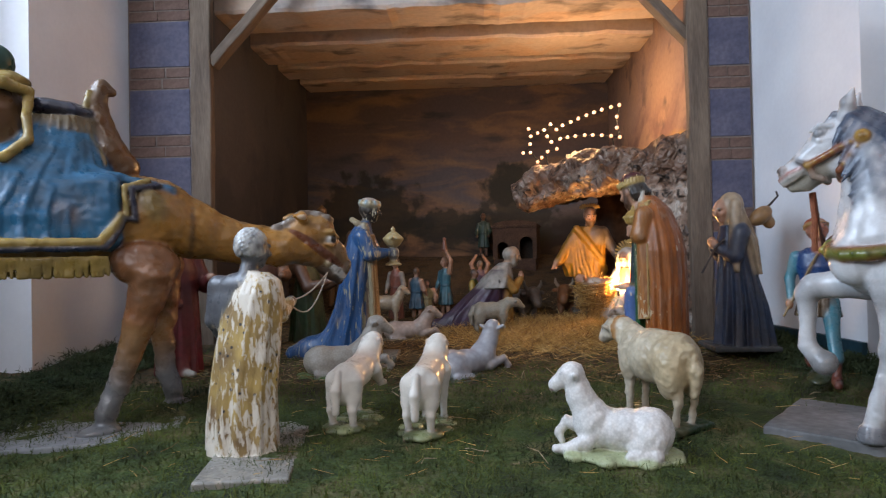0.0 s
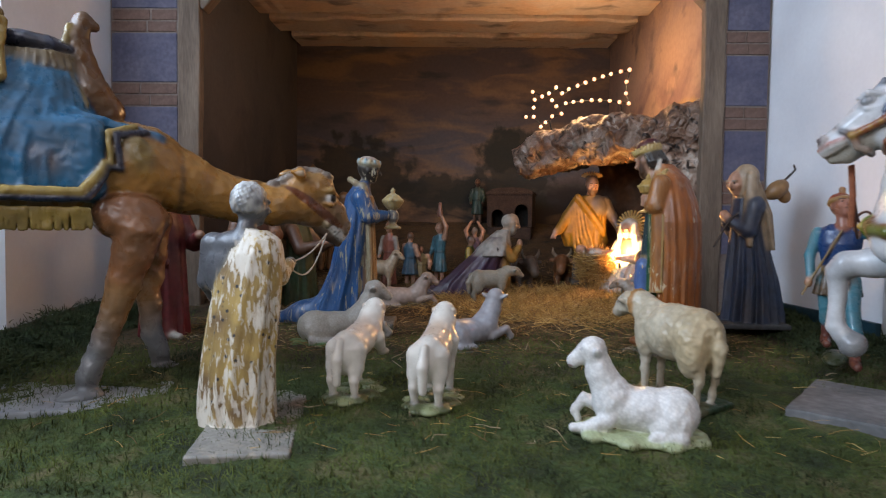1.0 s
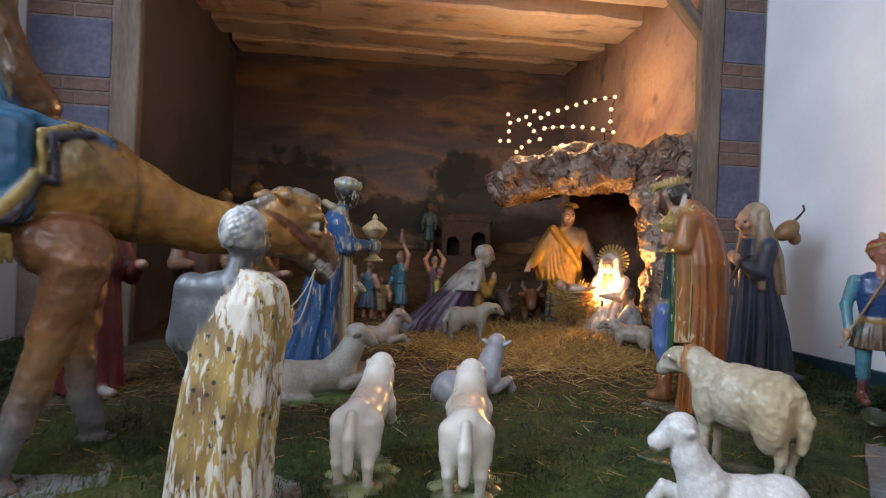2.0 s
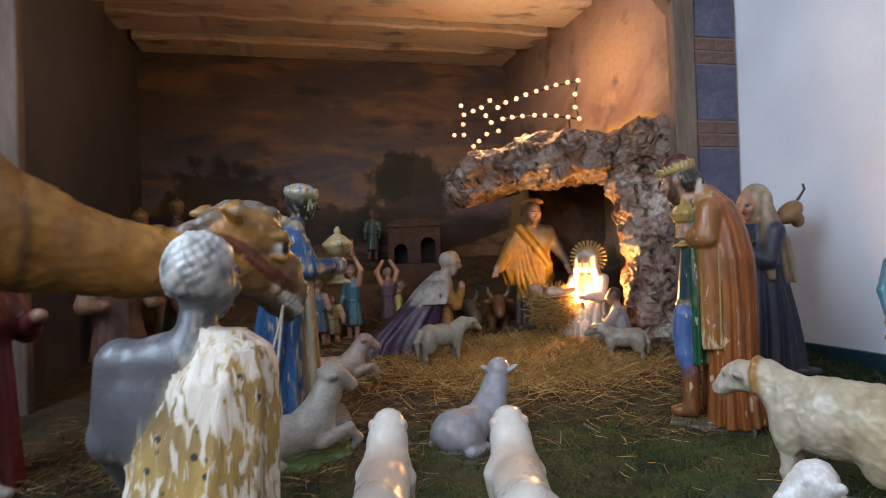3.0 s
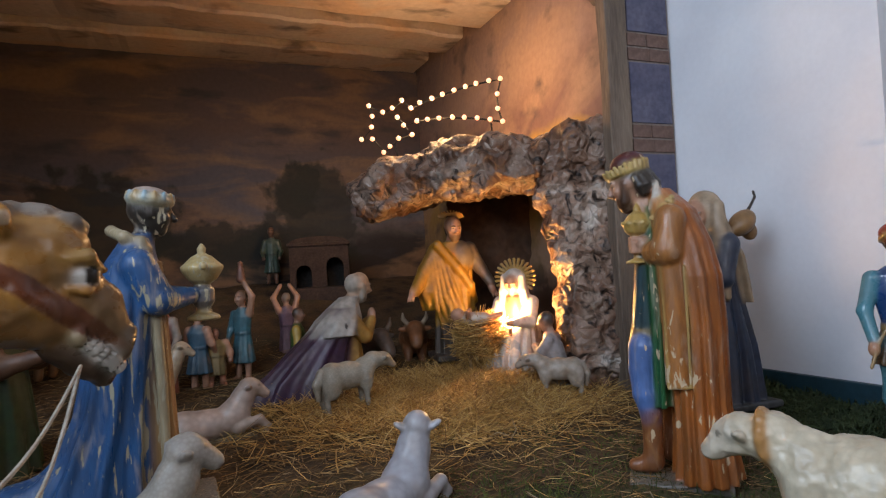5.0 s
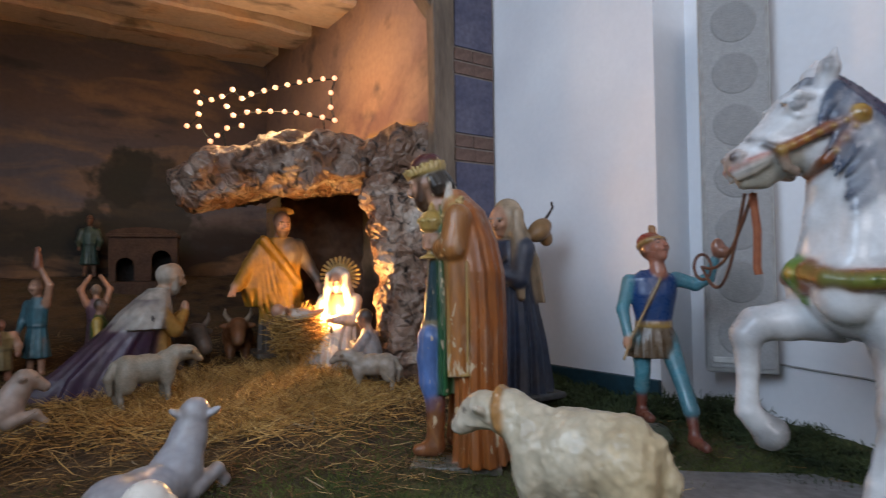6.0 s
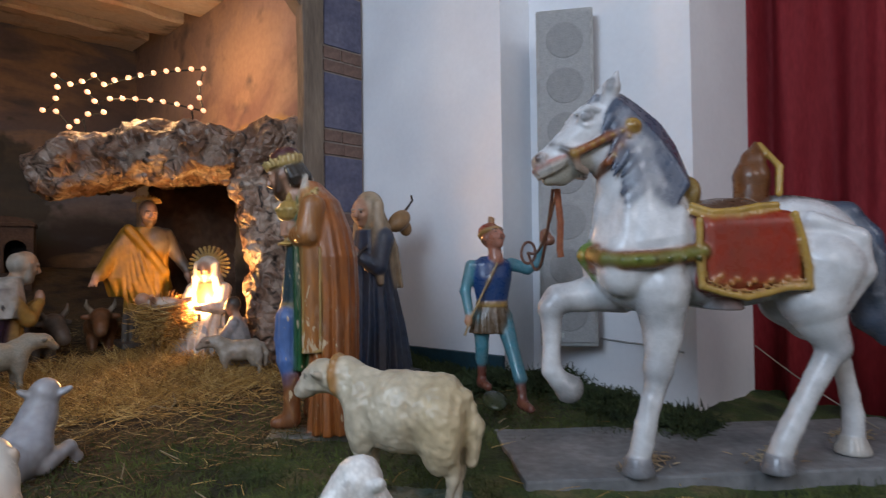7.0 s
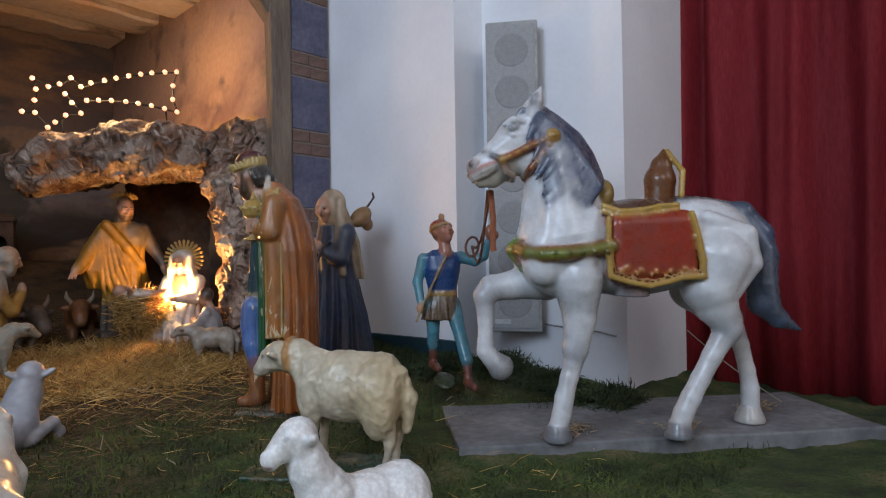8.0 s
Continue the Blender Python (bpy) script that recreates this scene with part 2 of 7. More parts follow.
    def skin(self, name, materials, lumps=0.0, lump_scale=30.0):
        h = self.cell
        lo = np.min([f[1] for f in self.forms], axis=0) - 4 * h
        hi = np.max([f[2] for f in self.forms], axis=0) + 4 * h
        n = np.ceil((hi - lo) / h).astype(int) + 1
        field = np.full(n, 1.0, dtype=np.float32)
        axes = [(lo[i] + h * np.arange(n[i])).astype(np.float32) for i in range(3)]

        def window(f):
            m = f[4] + 3 * h
            i0 = np.clip(np.floor((f[1] - m - lo) / h).astype(int), 0, n - 1)
            i1 = np.clip(np.ceil((f[2] + m - lo) / h).astype(int) + 1, 1, n)
            p = np.stack(np.meshgrid(*(axes[i][i0[i]:i1[i]] for i in range(3)), indexing="ij"), axis=-1)
            return tuple(slice(a, b) for a, b in zip(i0, i1)), p

        for f in self.forms:
            where, p = window(f)
            d, old, k = f[0](p).astype(np.float32), field[where], max(f[4], 1e-4)
            g = np.clip(0.5 + 0.5 * (old - d) / k, 0, 1)
            field[where] = old * (1 - g) + d * g - k * g * (1 - g)
        for f in self.cuts:
            where, p = window(f)
            d, old, k = -f[0](p).astype(np.float32), field[where], f[4]
            g = np.clip(0.5 - 0.5 * (old - d) / k, 0, 1)
            field[where] = old * (1 - g) + d * g + k * g * (1 - g)
        if lumps > 0:
            p = np.stack(np.meshgrid(*axes, indexing="ij"), axis=-1).astype(np.float32) * lump_scale
            field += lumps * np.sin(p[..., 0] + np.sin(p[..., 1] * 0.7)) * np.sin(p[..., 1] * 1.1 + np.sin(p[..., 2])) * np.sin(p[..., 2] * 0.9 + np.sin(p[..., 0] * 1.3))
        inside = field < 0
        total = sum(inside[a:n[0] - 1 + a, b:n[1] - 1 + b, c:n[2] - 1 + c].astype(np.int8) for a in (0, 1) for b in (0, 1) for c in (0, 1))
        cells = np.argwhere((total > 0) & (total < 8))
        ident = np.full(n - 1, -1, dtype=np.int32)
        ident[tuple(cells.T)] = np.arange(len(cells))
        acc, cnt = np.zeros((len(cells), 3)), np.zeros(len(cells))
        for ax in range(3):
            step = np.eye(3, dtype=int)[ax]
            others = [i for i in range(3) if i != ax]
            for a in (0, 1):
                for b in (0, 1):
                    off = np.zeros(3, dtype=int)
                    off[others[0]], off[others[1]] = a, b
                    v0, v1 = field[tuple((cells + off).T)], field[tuple((cells + off + step).T)]
                    cross = (v0 < 0) != (v1 < 0)
                    t = np.where(cross, v0 / np.where(cross, v0 - v1, 1), 0)
                    acc += np.where(cross[:, None], off + t[:, None] * step, 0)
                    cnt += cross
        verts = lo + h * (cells + acc / cnt[:, None])
        quads = []
        for ax in range(3):
            b, c = [(1, 2), (2, 0), (0, 1)][ax]
            cut = [slice(None)] * 3
            lo_s, hi_s = list(cut), list(cut)
            lo_s[ax], hi_s[ax] = slice(0, -1), slice(1, None)
            s0, s1 = inside[tuple(lo_s)], inside[tuple(hi_s)]
            e = np.argwhere(s0 != s1)
            e = e[(e[:, b] > 0) & (e[:, c] > 0) & (e[:, b] < n[b] - 1) & (e[:, c] < n[c] - 1)]
            ub, uc = np.eye(3, dtype=int)[b], np.eye(3, dtype=int)[c]
            q = np.stack([ident[tuple((e - o).T)] for o in (0 * ub, ub, ub + uc, uc)], axis=1)
            flip = s0[tuple(e.T)]
            q[~flip] = q[~flip][:, ::-1]
            quads.append(q)
        quads = np.concatenate(quads)
        best, slot = np.full(len(verts), 1e9), np.zeros(len(verts), dtype=int)
        paint, weight = np.zeros((len(verts), 3)), np.zeros(len(verts))
        for f in self.forms:
            near = np.all((verts > f[1] - 0.03) & (verts < f[2] + 0.03), axis=1)
            if not near.any():
                continue
            d = f[0](verts[near])
            w = np.exp(-np.clip(d, -0.02, 0.05) / 0.0022)
            paint[near] += w[:, None] * np.array(f[3])
            weight[near] += w
            closer = d < best[near]
            idx = np.flatnonzero(near)[closer]
            best[idx], slot[idx] = d[closer], f[5]
        paint /= np.maximum(weight, 1e-12)[:, None]
        for c, r, m, colour, soft in self.paints:
            k = np.linalg.norm(((verts - c) @ m) / r, axis=1)
            w = np.clip((1 - k) / soft + 0.5, 0, 1)[:, None]
            paint = paint * (1 - w) + np.array(colour) * w
        me = raw_mesh(name, verts, quads, materials, True, np.max(slot[quads], axis=1) if len(materials) > 1 else None)
        attr = me.color_attributes.new("paint", "FLOAT_COLOR", "POINT")
        attr.data.foreach_set("color", np.concatenate([paint, np.ones((len(verts), 1))], axis=1).astype(np.float32).ravel())
        return me


def statue(name, clay, materials, place, turn, label, category, lumps=0.0, lump_scale=30.0, lean=(0, 0), group="", size=1.0):
    ob = new(name, clay.skin(name, materials, lumps, lump_scale))
    s = size if isinstance(size, tuple) else (size, size, size)
    ob.matrix_world = pose(*place, lean[0], lean[1], turn) @ Matrix.Diagonal((*s, 1))
    return tagged(ob, label, category, group)


def rough_up(ob, amounts, seed=0.0):
    """Breaks a smooth surface with noise along its normals: pairs of scale and depth."""
    me = ob.data
    normals = [v.normal.copy() for v in me.vertices]
    for v, out in zip(me.vertices, normals):
        p, d = v.co.copy(), 0.0
        for scale, depth in amounts:
            k = noise.noise(p * scale + Vector((seed, seed, 0)))
            d += depth * (k if scale < 8 else 0.35 - 1.4 * abs(k))
        v.co = p + out * d
    me.update()

# ---- the setting ----
LIME = two_tone("white_limewash", (0.70, 0.71, 0.74), (0.80, 0.81, 0.83), 3, 0.75, 0.04, fine=20, grain=0.93)
NAVEWALL = two_tone("nave_plaster", (0.55, 0.53, 0.5), (0.68, 0.66, 0.62), 1.5, 0.85, 0.2, grain=0.8)
PLANK = two_tone("weathered_plank", (0.12, 0.085, 0.06), (0.23, 0.17, 0.12), 6, 0.75, 0.5, (4, 4, 0.5), 7)
BLUESTONE = two_tone("painted_blue_stone", (0.06, 0.06, 0.11), (0.13, 0.125, 0.18), 9, 0.7, 0.3, fine=6)
REDBRICK = two_tone("painted_brown_brick", (0.11, 0.06, 0.045), (0.20, 0.12, 0.09), 14, 0.75, 0.35, fine=5)
MORTAR = two_tone("painted_joint", (0.17, 0.13, 0.11), (0.27, 0.22, 0.19), 12, 0.8, 0.2)
CURTAIN = two_tone("red_curtain_cloth", (0.34, 0.018, 0.028), (0.48, 0.03, 0.042), 5, 0.75, 0.15, (1, 1, 0.2), 30)
TEAL = plain_mat("dark_teal_board", (0.012, 0.05, 0.07), 0.5)


def slab(name, x0, x1, y0, y1, z0, z1, material, label="", category="wall"):
    bm = box_bm((x1 - x0, y1 - y0, z1 - z0), ((x0 + x1) / 2, (y0 + y1) / 2, (z0 + z1) / 2))
    return tagged(link_mesh(name, bm, material), label, category, kind="structure")


bm = bmesh.new()
foot = [bm.verts.new((x, y, -0.1)) for x, y in ((1.415, 1.96), (2.3, 1.96), (2.3, 2.68), (1.362, 2.68))]
for f in bmesh.ops.extrude_face_region(bm, geom=[bm.faces.new(foot)])["geom"]:
    if isinstance(f, bmesh.types.BMVert):
        f.co.z = 2.6
bmesh.ops.recalc_face_normals(bm, faces=bm.faces)
tagged(link_mesh("wall_east_1", bm, LIME), "white limewashed side wall beside the crib opening", "wall", kind="structure")
slab("wall_east_2", 1.57, 2.3, 1.405, 1.96, -0.1, 2.6, LIME, "white limewashed wall set back behind the loudspeaker")
slab("wall_east_3", 2.12, 2.3, -0.6, 1.405, -0.1, 2.6, LIME, "white wall behind the red curtain")
slab("wall_west_1", -2.3, -1.462, 1.99, 2.68, -0.1, 2.6, LIME, "white limewashed side wall beside the crib opening")
for i, (a, b, c, d) in enumerate(((-0.6, 0.33, -0.1, 2.6), (1.57, 1.99, -0.1, 2.6), (0.33, 1.57, -0.1, 0.98), (0.33, 1.57, 2.32, 2.6))):
    slab("wall_west_%d" % (i + 2), -1.76, -1.60, a, b, c, d, LIME, "white limewashed wall with a side window")
slab("ceiling_1", -2.3, 2.3, -0.6, 2.62, 2.6, 2.7, LIME, "white niche ceiling above the crib", "ceiling")
# the nave behind the visitor
slab("wall_nave_west", -4.1, -4.0, -2.5, -0.6, -0.9, 4.0, NAVEWALL, "plain plaster nave wall")
slab("wall_nave_east", 4.0, 4.1, -2.5, -0.6, -0.9, 4.0, NAVEWALL, "plain plaster nave wall")
slab("wall_nave_north_1", -4.0, -2.3, -0.6, -0.5, -0.9, 4.0, NAVEWALL, "plain plaster nave wall beside the niche")
slab("wall_nave_north_2", 2.3, 4.0, -0.6, -0.5, -0.9, 4.0, NAVEWALL, "plain plaster nave wall beside the niche")
slab("wall_nave_north_3", -2.3, 2.3, -0.6, -0.5, 2.7, 4.0, NAVEWALL, "plain plaster nave wall above the niche")
for i, (a, b, c, d) in enumerate(((-4, 4, -0.9, 1.5), (-4, 4, 3.5, 4.0), (-4, -2.5, 1.5, 3.5), (-0.7, 0.7, 1.5, 3.5), (2.5, 4, 1.5, 3.5))):
    slab("wall_nave_south_%d" % (i + 1), a, b, -2.5, -2.4, c, d, NAVEWALL, "plain plaster nave wall with two tall windows")
slab("ceiling_2", -4.1, 4.1, -2.5, -0.5, 4.0, 4.1, NAVEWALL, "plain plaster nave ceiling", "ceiling")
slab("floor", -4.1, 4.1, -2.5, 0.15, -1.0, -0.9, two_tone("stone_floor", (0.2, 0.19, 0.17), (0.3, 0.28, 0.25), 3), "plain stone nave floor", "floor")
slab("wall_platform", -2.3, 2.3, 0.1, 0.15, -0.9, -0.04, PLANK, "wooden front of the crib platform")

# facade of the crib: painted masonry panels, posts, lintel, braces
FX = ((-1.46, -1.163, "wall_crib_west"), (1.172, 1.358, "wall_crib_east"))
for x0, x1, name in FX:
    slab(name, x0, x1, 2.625, 2.675, -0.05, 2.6, MORTAR, "flat panel painted as blue stone and brown brick courses")
slab("wall_crib_lintel", -1.163, 1.172, 2.63, 2.675, 1.80, 2.6, MORTAR, "painted panel above the crib opening")


def rough_board(name, size, matrix, material, label, category, wave=0.006, seed=0.0, cuts=14):
    bm = box_bm(size)
    axis = max(range(3), key=lambda i: size[i])
    edges = [e for e in bm.edges if abs((e.verts[0].co - e.verts[1].co)[axis]) > size[axis] * 0.9]
    bmesh.ops.subdivide_edges(bm, edges=edges, cuts=cuts, use_grid_fill=True)
    for v in bm.verts:
        for i in range(3):
            if i != axis:
                v.co[i] += wave * noise.noise(v.co * 9 + Vector((seed, i * 3.1, seed)))
    bmesh.ops.bevel(bm, geom=[e for e in bm.edges if e.calc_face_angle(0) > 1], offset=0.004, segments=1, affect="EDGES")
    ob = tagged(link_mesh(name, bm, material), label, category, kind="structure")
    ob.matrix_world = matrix
    return ob


rough_board("trim_post_west", (0.092, 0.05, 2.0), pose(-1.117, 2.64, 0.92), PLANK, "weathered wooden post at the edge of the crib opening", "post", seed=1)
rough_board("trim_post_east", (0.088, 0.05, 2.0), pose(1.128, 2.64, 0.92), PLANK, "weathered wooden post at the edge of the crib opening", "post", seed=2)
rough_board("trim_brace_west", (0.045, 0.07, 0.62), pose(-0.87, 2.66, 1.63, 0, 42, 0), PLANK, "diagonal wooden brace under the crib roof", "brace", 0.003, 3)
rough_board("trim_brace_east", (0.045, 0.07, 0.55), pose(0.93, 2.66, 1.63, 0, -42, 0), PLANK, "diagonal wooden brace under the crib roof", "brace", 0.003, 4)


def painting(name, stops, cloud, stretch=(1.0, 1.0, 3.2), trees=()):
    """Old scenery paint: bands by height, broken by streaky cloud, over dark hills."""
    m, n, l, b = shader(name, 0.8)
    tc, sep = n.new("ShaderNodeTexCoord"), n.new("ShaderNodeSeparateXYZ")
    l.new(tc.outputs["Object"], sep.inputs[0])
    wob = noise_node(n, l, 1.7, 5, (1, 1, 1.6))
    add = n.new("ShaderNodeMath")
    add.operation = "MULTIPLY_ADD"
    add.inputs[1].default_value = 0.5
    l.new(wob, add.inputs[0])
    l.new(sep.outputs[2], add.inputs[2])
    mr = n.new("ShaderNodeMapRange")
    mr.inputs[1].default_value, mr.inputs[2].default_value = 0.45, 2.2
    l.new(add.outputs[0], mr.inputs[0])
    base = ramp(n, l, mr.outputs[0], stops)
    streak = noise_node(n, l, 2.2, 7, stretch, distort=0.6)
    base = mix(n, l, ramp(n, l, streak, [(0.48, 0.0), (0.62, 0.75)]), base, cloud)
    dark = noise_node(n, l, 3.1, 6, stretch)
    base = mix(n, l, ramp(n, l, dark, [(0.55, 0.0), (0.68, 0.7)]), base, (0.035, 0.035, 0.045))
    leaf = noise_node(n, l, 9, 6)
    for x, z, rx, rz in trees:
        # a dark painted crown with a leafy edge
        mp, ln, ad = n.new("ShaderNodeMapping"), n.new("ShaderNodeVectorMath"), n.new("ShaderNodeMath")
        mp.inputs["Location"].default_value, mp.inputs["Scale"].default_value = (-x / rx, 0, -z / rz), (1 / rx, 0, 1 / rz)
        ln.operation, ad.operation = "LENGTH", "MULTIPLY_ADD"
        ad.inputs[1].default_value = -2.4
        l.new(tc.outputs["Object"], mp.inputs["Vector"])
        l.new(mp.outputs[0], ln.inputs[0])
        l.new(leaf, ad.inputs[0])
        l.new(ln.outputs["Value"], ad.inputs[2])
        base = mix(n, l, ramp(n, l, ad.outputs[0], [(0.0, 0.8), (0.35, 0.0)]), base, (0.018, 0.02, 0.014))
    fine = noise_node(n, l, 40, 5)
    l.new(mix(n, l, 0.4, base, ramp(n, l, fine, [(0.3, 0.6), (0.7, 1.0)]), "MULTIPLY"), b.inputs["Base Color"])
    bump(n, l, b, fine, 0.2, 0.003)
    return m


# lowest stops: dark hills, with the gloom of the crib's back coloured in
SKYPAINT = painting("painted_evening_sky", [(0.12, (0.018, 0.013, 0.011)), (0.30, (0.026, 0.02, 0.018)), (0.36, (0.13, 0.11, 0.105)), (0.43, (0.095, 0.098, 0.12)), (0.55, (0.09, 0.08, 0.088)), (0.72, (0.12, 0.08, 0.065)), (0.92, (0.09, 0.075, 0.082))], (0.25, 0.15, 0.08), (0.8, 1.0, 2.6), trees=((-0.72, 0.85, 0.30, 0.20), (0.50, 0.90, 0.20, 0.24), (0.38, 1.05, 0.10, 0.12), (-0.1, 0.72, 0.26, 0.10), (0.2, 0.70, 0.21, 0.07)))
EASTPAINT = painting("painted_warm_hills", [(0.12, (0.08, 0.05, 0.03)), (0.3, (0.30, 0.19, 0.06)), (0.49, (0.38, 0.23, 0.06)), (0.52, (0.2, 0.11, 0.09)), (0.60, (0.22, 0.125, 0.10)), (0.67, (0.36, 0.23, 0.17)), (0.92, (0.27, 0.18, 0.14))], (0.40, 0.25, 0.16), (1, 1.2, 1.6))
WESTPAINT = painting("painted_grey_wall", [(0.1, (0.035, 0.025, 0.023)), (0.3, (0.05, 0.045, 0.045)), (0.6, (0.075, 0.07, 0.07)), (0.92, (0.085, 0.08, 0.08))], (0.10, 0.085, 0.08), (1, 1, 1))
slab("wall_crib_back", -1.4, 1.4, 4.80, 4.86, -0.05, 2.1, SKYPAINT, "back panel painted with an evening sky over dark hills, gloom painted in low down")


def splayed_wall(name, near, far, out, material, label):
    """A side wall from the post to the back panel, thick to its outer side."""
    bm = bmesh.new()
    foot = [bm.verts.new((x, y, -0.05)) for x, y in ((near, 2.675), (near + out, 2.675), (far + out, 4.80), (far, 4.80))]
    for v in bmesh.ops.extrude_face_region(bm, geom=[bm.faces.new(foot)])["geom"]:
        if isinstance(v, bmesh.types.BMVert):
            v.co.z = 2.1
    bmesh.ops.recalc_face_normals(bm, faces=bm.faces)
    return tagged(link_mesh(name, bm, material), label, "wall", kind="structure")


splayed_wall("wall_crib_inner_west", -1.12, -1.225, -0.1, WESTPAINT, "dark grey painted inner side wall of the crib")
splayed_wall("wall_crib_inner_east", 1.13, 1.215, 0.1, EASTPAINT, "inner side wall painted with warm hills and palms")
BEAMPAINT = painting("painted_cloudy_beams", [(0.3, (0.54, 0.46, 0.42)), (0.9, (0.58, 0.49, 0.43))], (0.62, 0.42, 0.28), (1.2, 2.2, 2.2))
slab("ceiling_3", -1.3, 1.3, 2.675, 4.86, 2.1, 2.14, BEAMPAINT, "dark boarded ceiling of the crib", "ceiling")


def roof_beam(y, bottom, depth, seed):
    bm = bmesh.new()
    N, top = 60, bottom + 0.22
    rows = []
    for i in range(N + 1):
        x = -1.19 + 2.38 * i / N
        w = 0.016 * noise.noise(Vector((x * 5, seed, 0))) + 0.007 * noise.noise(Vector((x * 19, seed, 2)))
        rows.append([bm.verts.new((x, y, top)), bm.verts.new((x, y, bottom + 0.015 + w)), bm.verts.new((x, y + 0.012, bottom + w)), bm.verts.new((x, y + depth, bottom + 0.01 + w * 0.5)), bm.verts.new((x, y + depth, top))])
    for a, b in zip(rows, rows[1:]):
        for k in range(5):
            bm.faces.new((a[k], a[(k + 1) % 5], b[(k + 1) % 5], b[k]))
    bm.faces.new(rows[0])
    bm.faces.new(rows[-1][::-1])
    bmesh.ops.recalc_face_normals(bm, faces=bm.faces)
    return tagged(link_mesh("trim_beam", bm, BEAMPAINT), "rough-edged painted roof beam across the crib", "beam", kind="structure")


for y, z, d, s in ((2.80, 1.70, 0.30, 1.0), (3.36, 1.73, 0.36, 2.0), (3.95, 1.78, 0.28, 3.0), (4.5, 1.84, 0.3, 4.0)):
    roof_beam(y, z, d, s)


# ---- ground ----
def ground_z(x, y):
    z = float(np.interp(y, (1.15, 1.55, 2.0, 2.4, 3.1, 3.6, 4.1, 4.6, 5.0), (0.026, 0.044, 0.070, 0.092, 0.118, 0.138, 0.30, 0.47, 0.5)))
    side = min(max((abs(x) - 1.16) / 0.22, 0), 1)
    z += 0.035 * side * side * (3 - 2 * side) * min(max((y - 1.25) / 0.3, 0), 1) * min(max((2.9 - y) / 0.4, 0), 1)
    q = Vector((x, y, 0))
    return z + 0.012 * noise.noise(q * 5) + 0.006 * noise.noise(q * 17) + 0.0035 * noise.noise(q * 55)


def moss_earth():
    m, n, l, b = shader("moss_and_straw_ground", 0.95)
    tc, sep = n.new("ShaderNodeTexCoord"), n.new("ShaderNodeSeparateXYZ")
    l.new(tc.outputs["Object"], sep.inputs[0])
    wob = noise_node(n, l, 3.2, 5)
    add = n.new("ShaderNodeMath")
    add.operation = "MULTIPLY_ADD"
    add.inputs[1].default_value = 1.5
    l.new(wob, add.inputs[0])
    l.new(sep.outputs[1], add.inputs[2])
    mr = n.new("ShaderNodeMapRange")
    mr.inputs[1].default_value, mr.inputs[2].default_value = 2.34, 2.84
    l.new(add.outputs[0], mr.inputs[0])
    tone, fine = noise_node(n, l, 9, 5), noise_node(n, l, 120, 5)
    moss = ramp(n, l, tone, [(0.32, (0.018, 0.028, 0.007)), (0.52, (0.06, 0.095, 0.018)), (0.68, (0.15, 0.13, 0.05))])
    hay = ramp(n, l, tone, [(0.3, (0.025, 0.016, 0.009)), (0.55, (0.115, 0.07, 0.028)), (0.8, (0.05, 0.046, 0.016))])
    base = mix(n, l, mr.outputs[0], moss, hay)
    l.new(mix(n, l, 0.7, base, ramp(n, l, fine, [(0.3, 0.3), (0.7, 1.0)]), "MULTIPLY"), b.inputs["Base Color"])
    bump(n, l, b, fine, 1.0, 0.01)
    return m


MOSSGROUND = moss_earth()
gx, gy = np.linspace(-2.2, 2.2, 300), np.linspace(0.12, 4.85, 330)
gv = np.array([(x, y, ground_z(x, y)) for x in gx for y in gy])
gi = np.arange(len(gx) * len(gy)).reshape(len(gx), len(gy))
gq = np.stack([gi[:-1, :-1], gi[1:, :-1], gi[1:, 1:], gi[:-1, 1:]], axis=-1).reshape(-1, 4)
tagged(new("ground", raw_mesh("ground", gv, gq, [MOSSGROUND])), "uneven ground of dark green moss and trodden straw", "ground", kind="structure")

# curtain
bm = bmesh.new()
cols = []
for i in range(241):
    y = 1.42 - i * 0.0083
    w = 0.035 * math.sin(y * 34 + 1.3 * math.sin(y * 9)) + 0.012 * math.sin(y * 71)
    cols.append([bm.verts.new((2.03 + w * (0.6 + 0.4 * (1 - k / 12)) + 0.006 * math.sin(y * 90 + k), y, -0.02 + 2.55 * k / 12)) for k in range(13)])
for a, b in zip(cols, cols[1:]):
    for k in range(12):
        bm.faces.new((a[k], b[k], b[k + 1], a[k + 1]))
bmesh.ops.solidify(bm, geom=list(bm.faces), thickness=0.004)
tagged(link_mesh("curtain", bm, CURTAIN, smooth=True), "heavy dark red cloth curtain hanging in deep folds", "curtain")

# teal board at the foot of the side wall
board = link_mesh("baseboard", box_bm((0.02, 0.66, 0.10), (0, 0, 0), 0.003), TEAL)
board.matrix_world = pose(1.374, 2.28, 0.13, 0, 0, 4.2)
tagged(board, "dark teal board along the foot of the white wall", "baseboard", kind="structure")

# ---- the figures: painted plaster statues, modelled facing +x ----
SKIN, DARKSKIN, GOLD = (0.50, 0.27, 0.17), (0.095, 0.10, 0.112), (0.48, 0.30, 0.075)
BLACKHAIR, BROWNHAIR, GREYHAIR = (0.02, 0.016, 0.014), (0.07, 0.035, 0.018), (0.42, 0.38, 0.32)


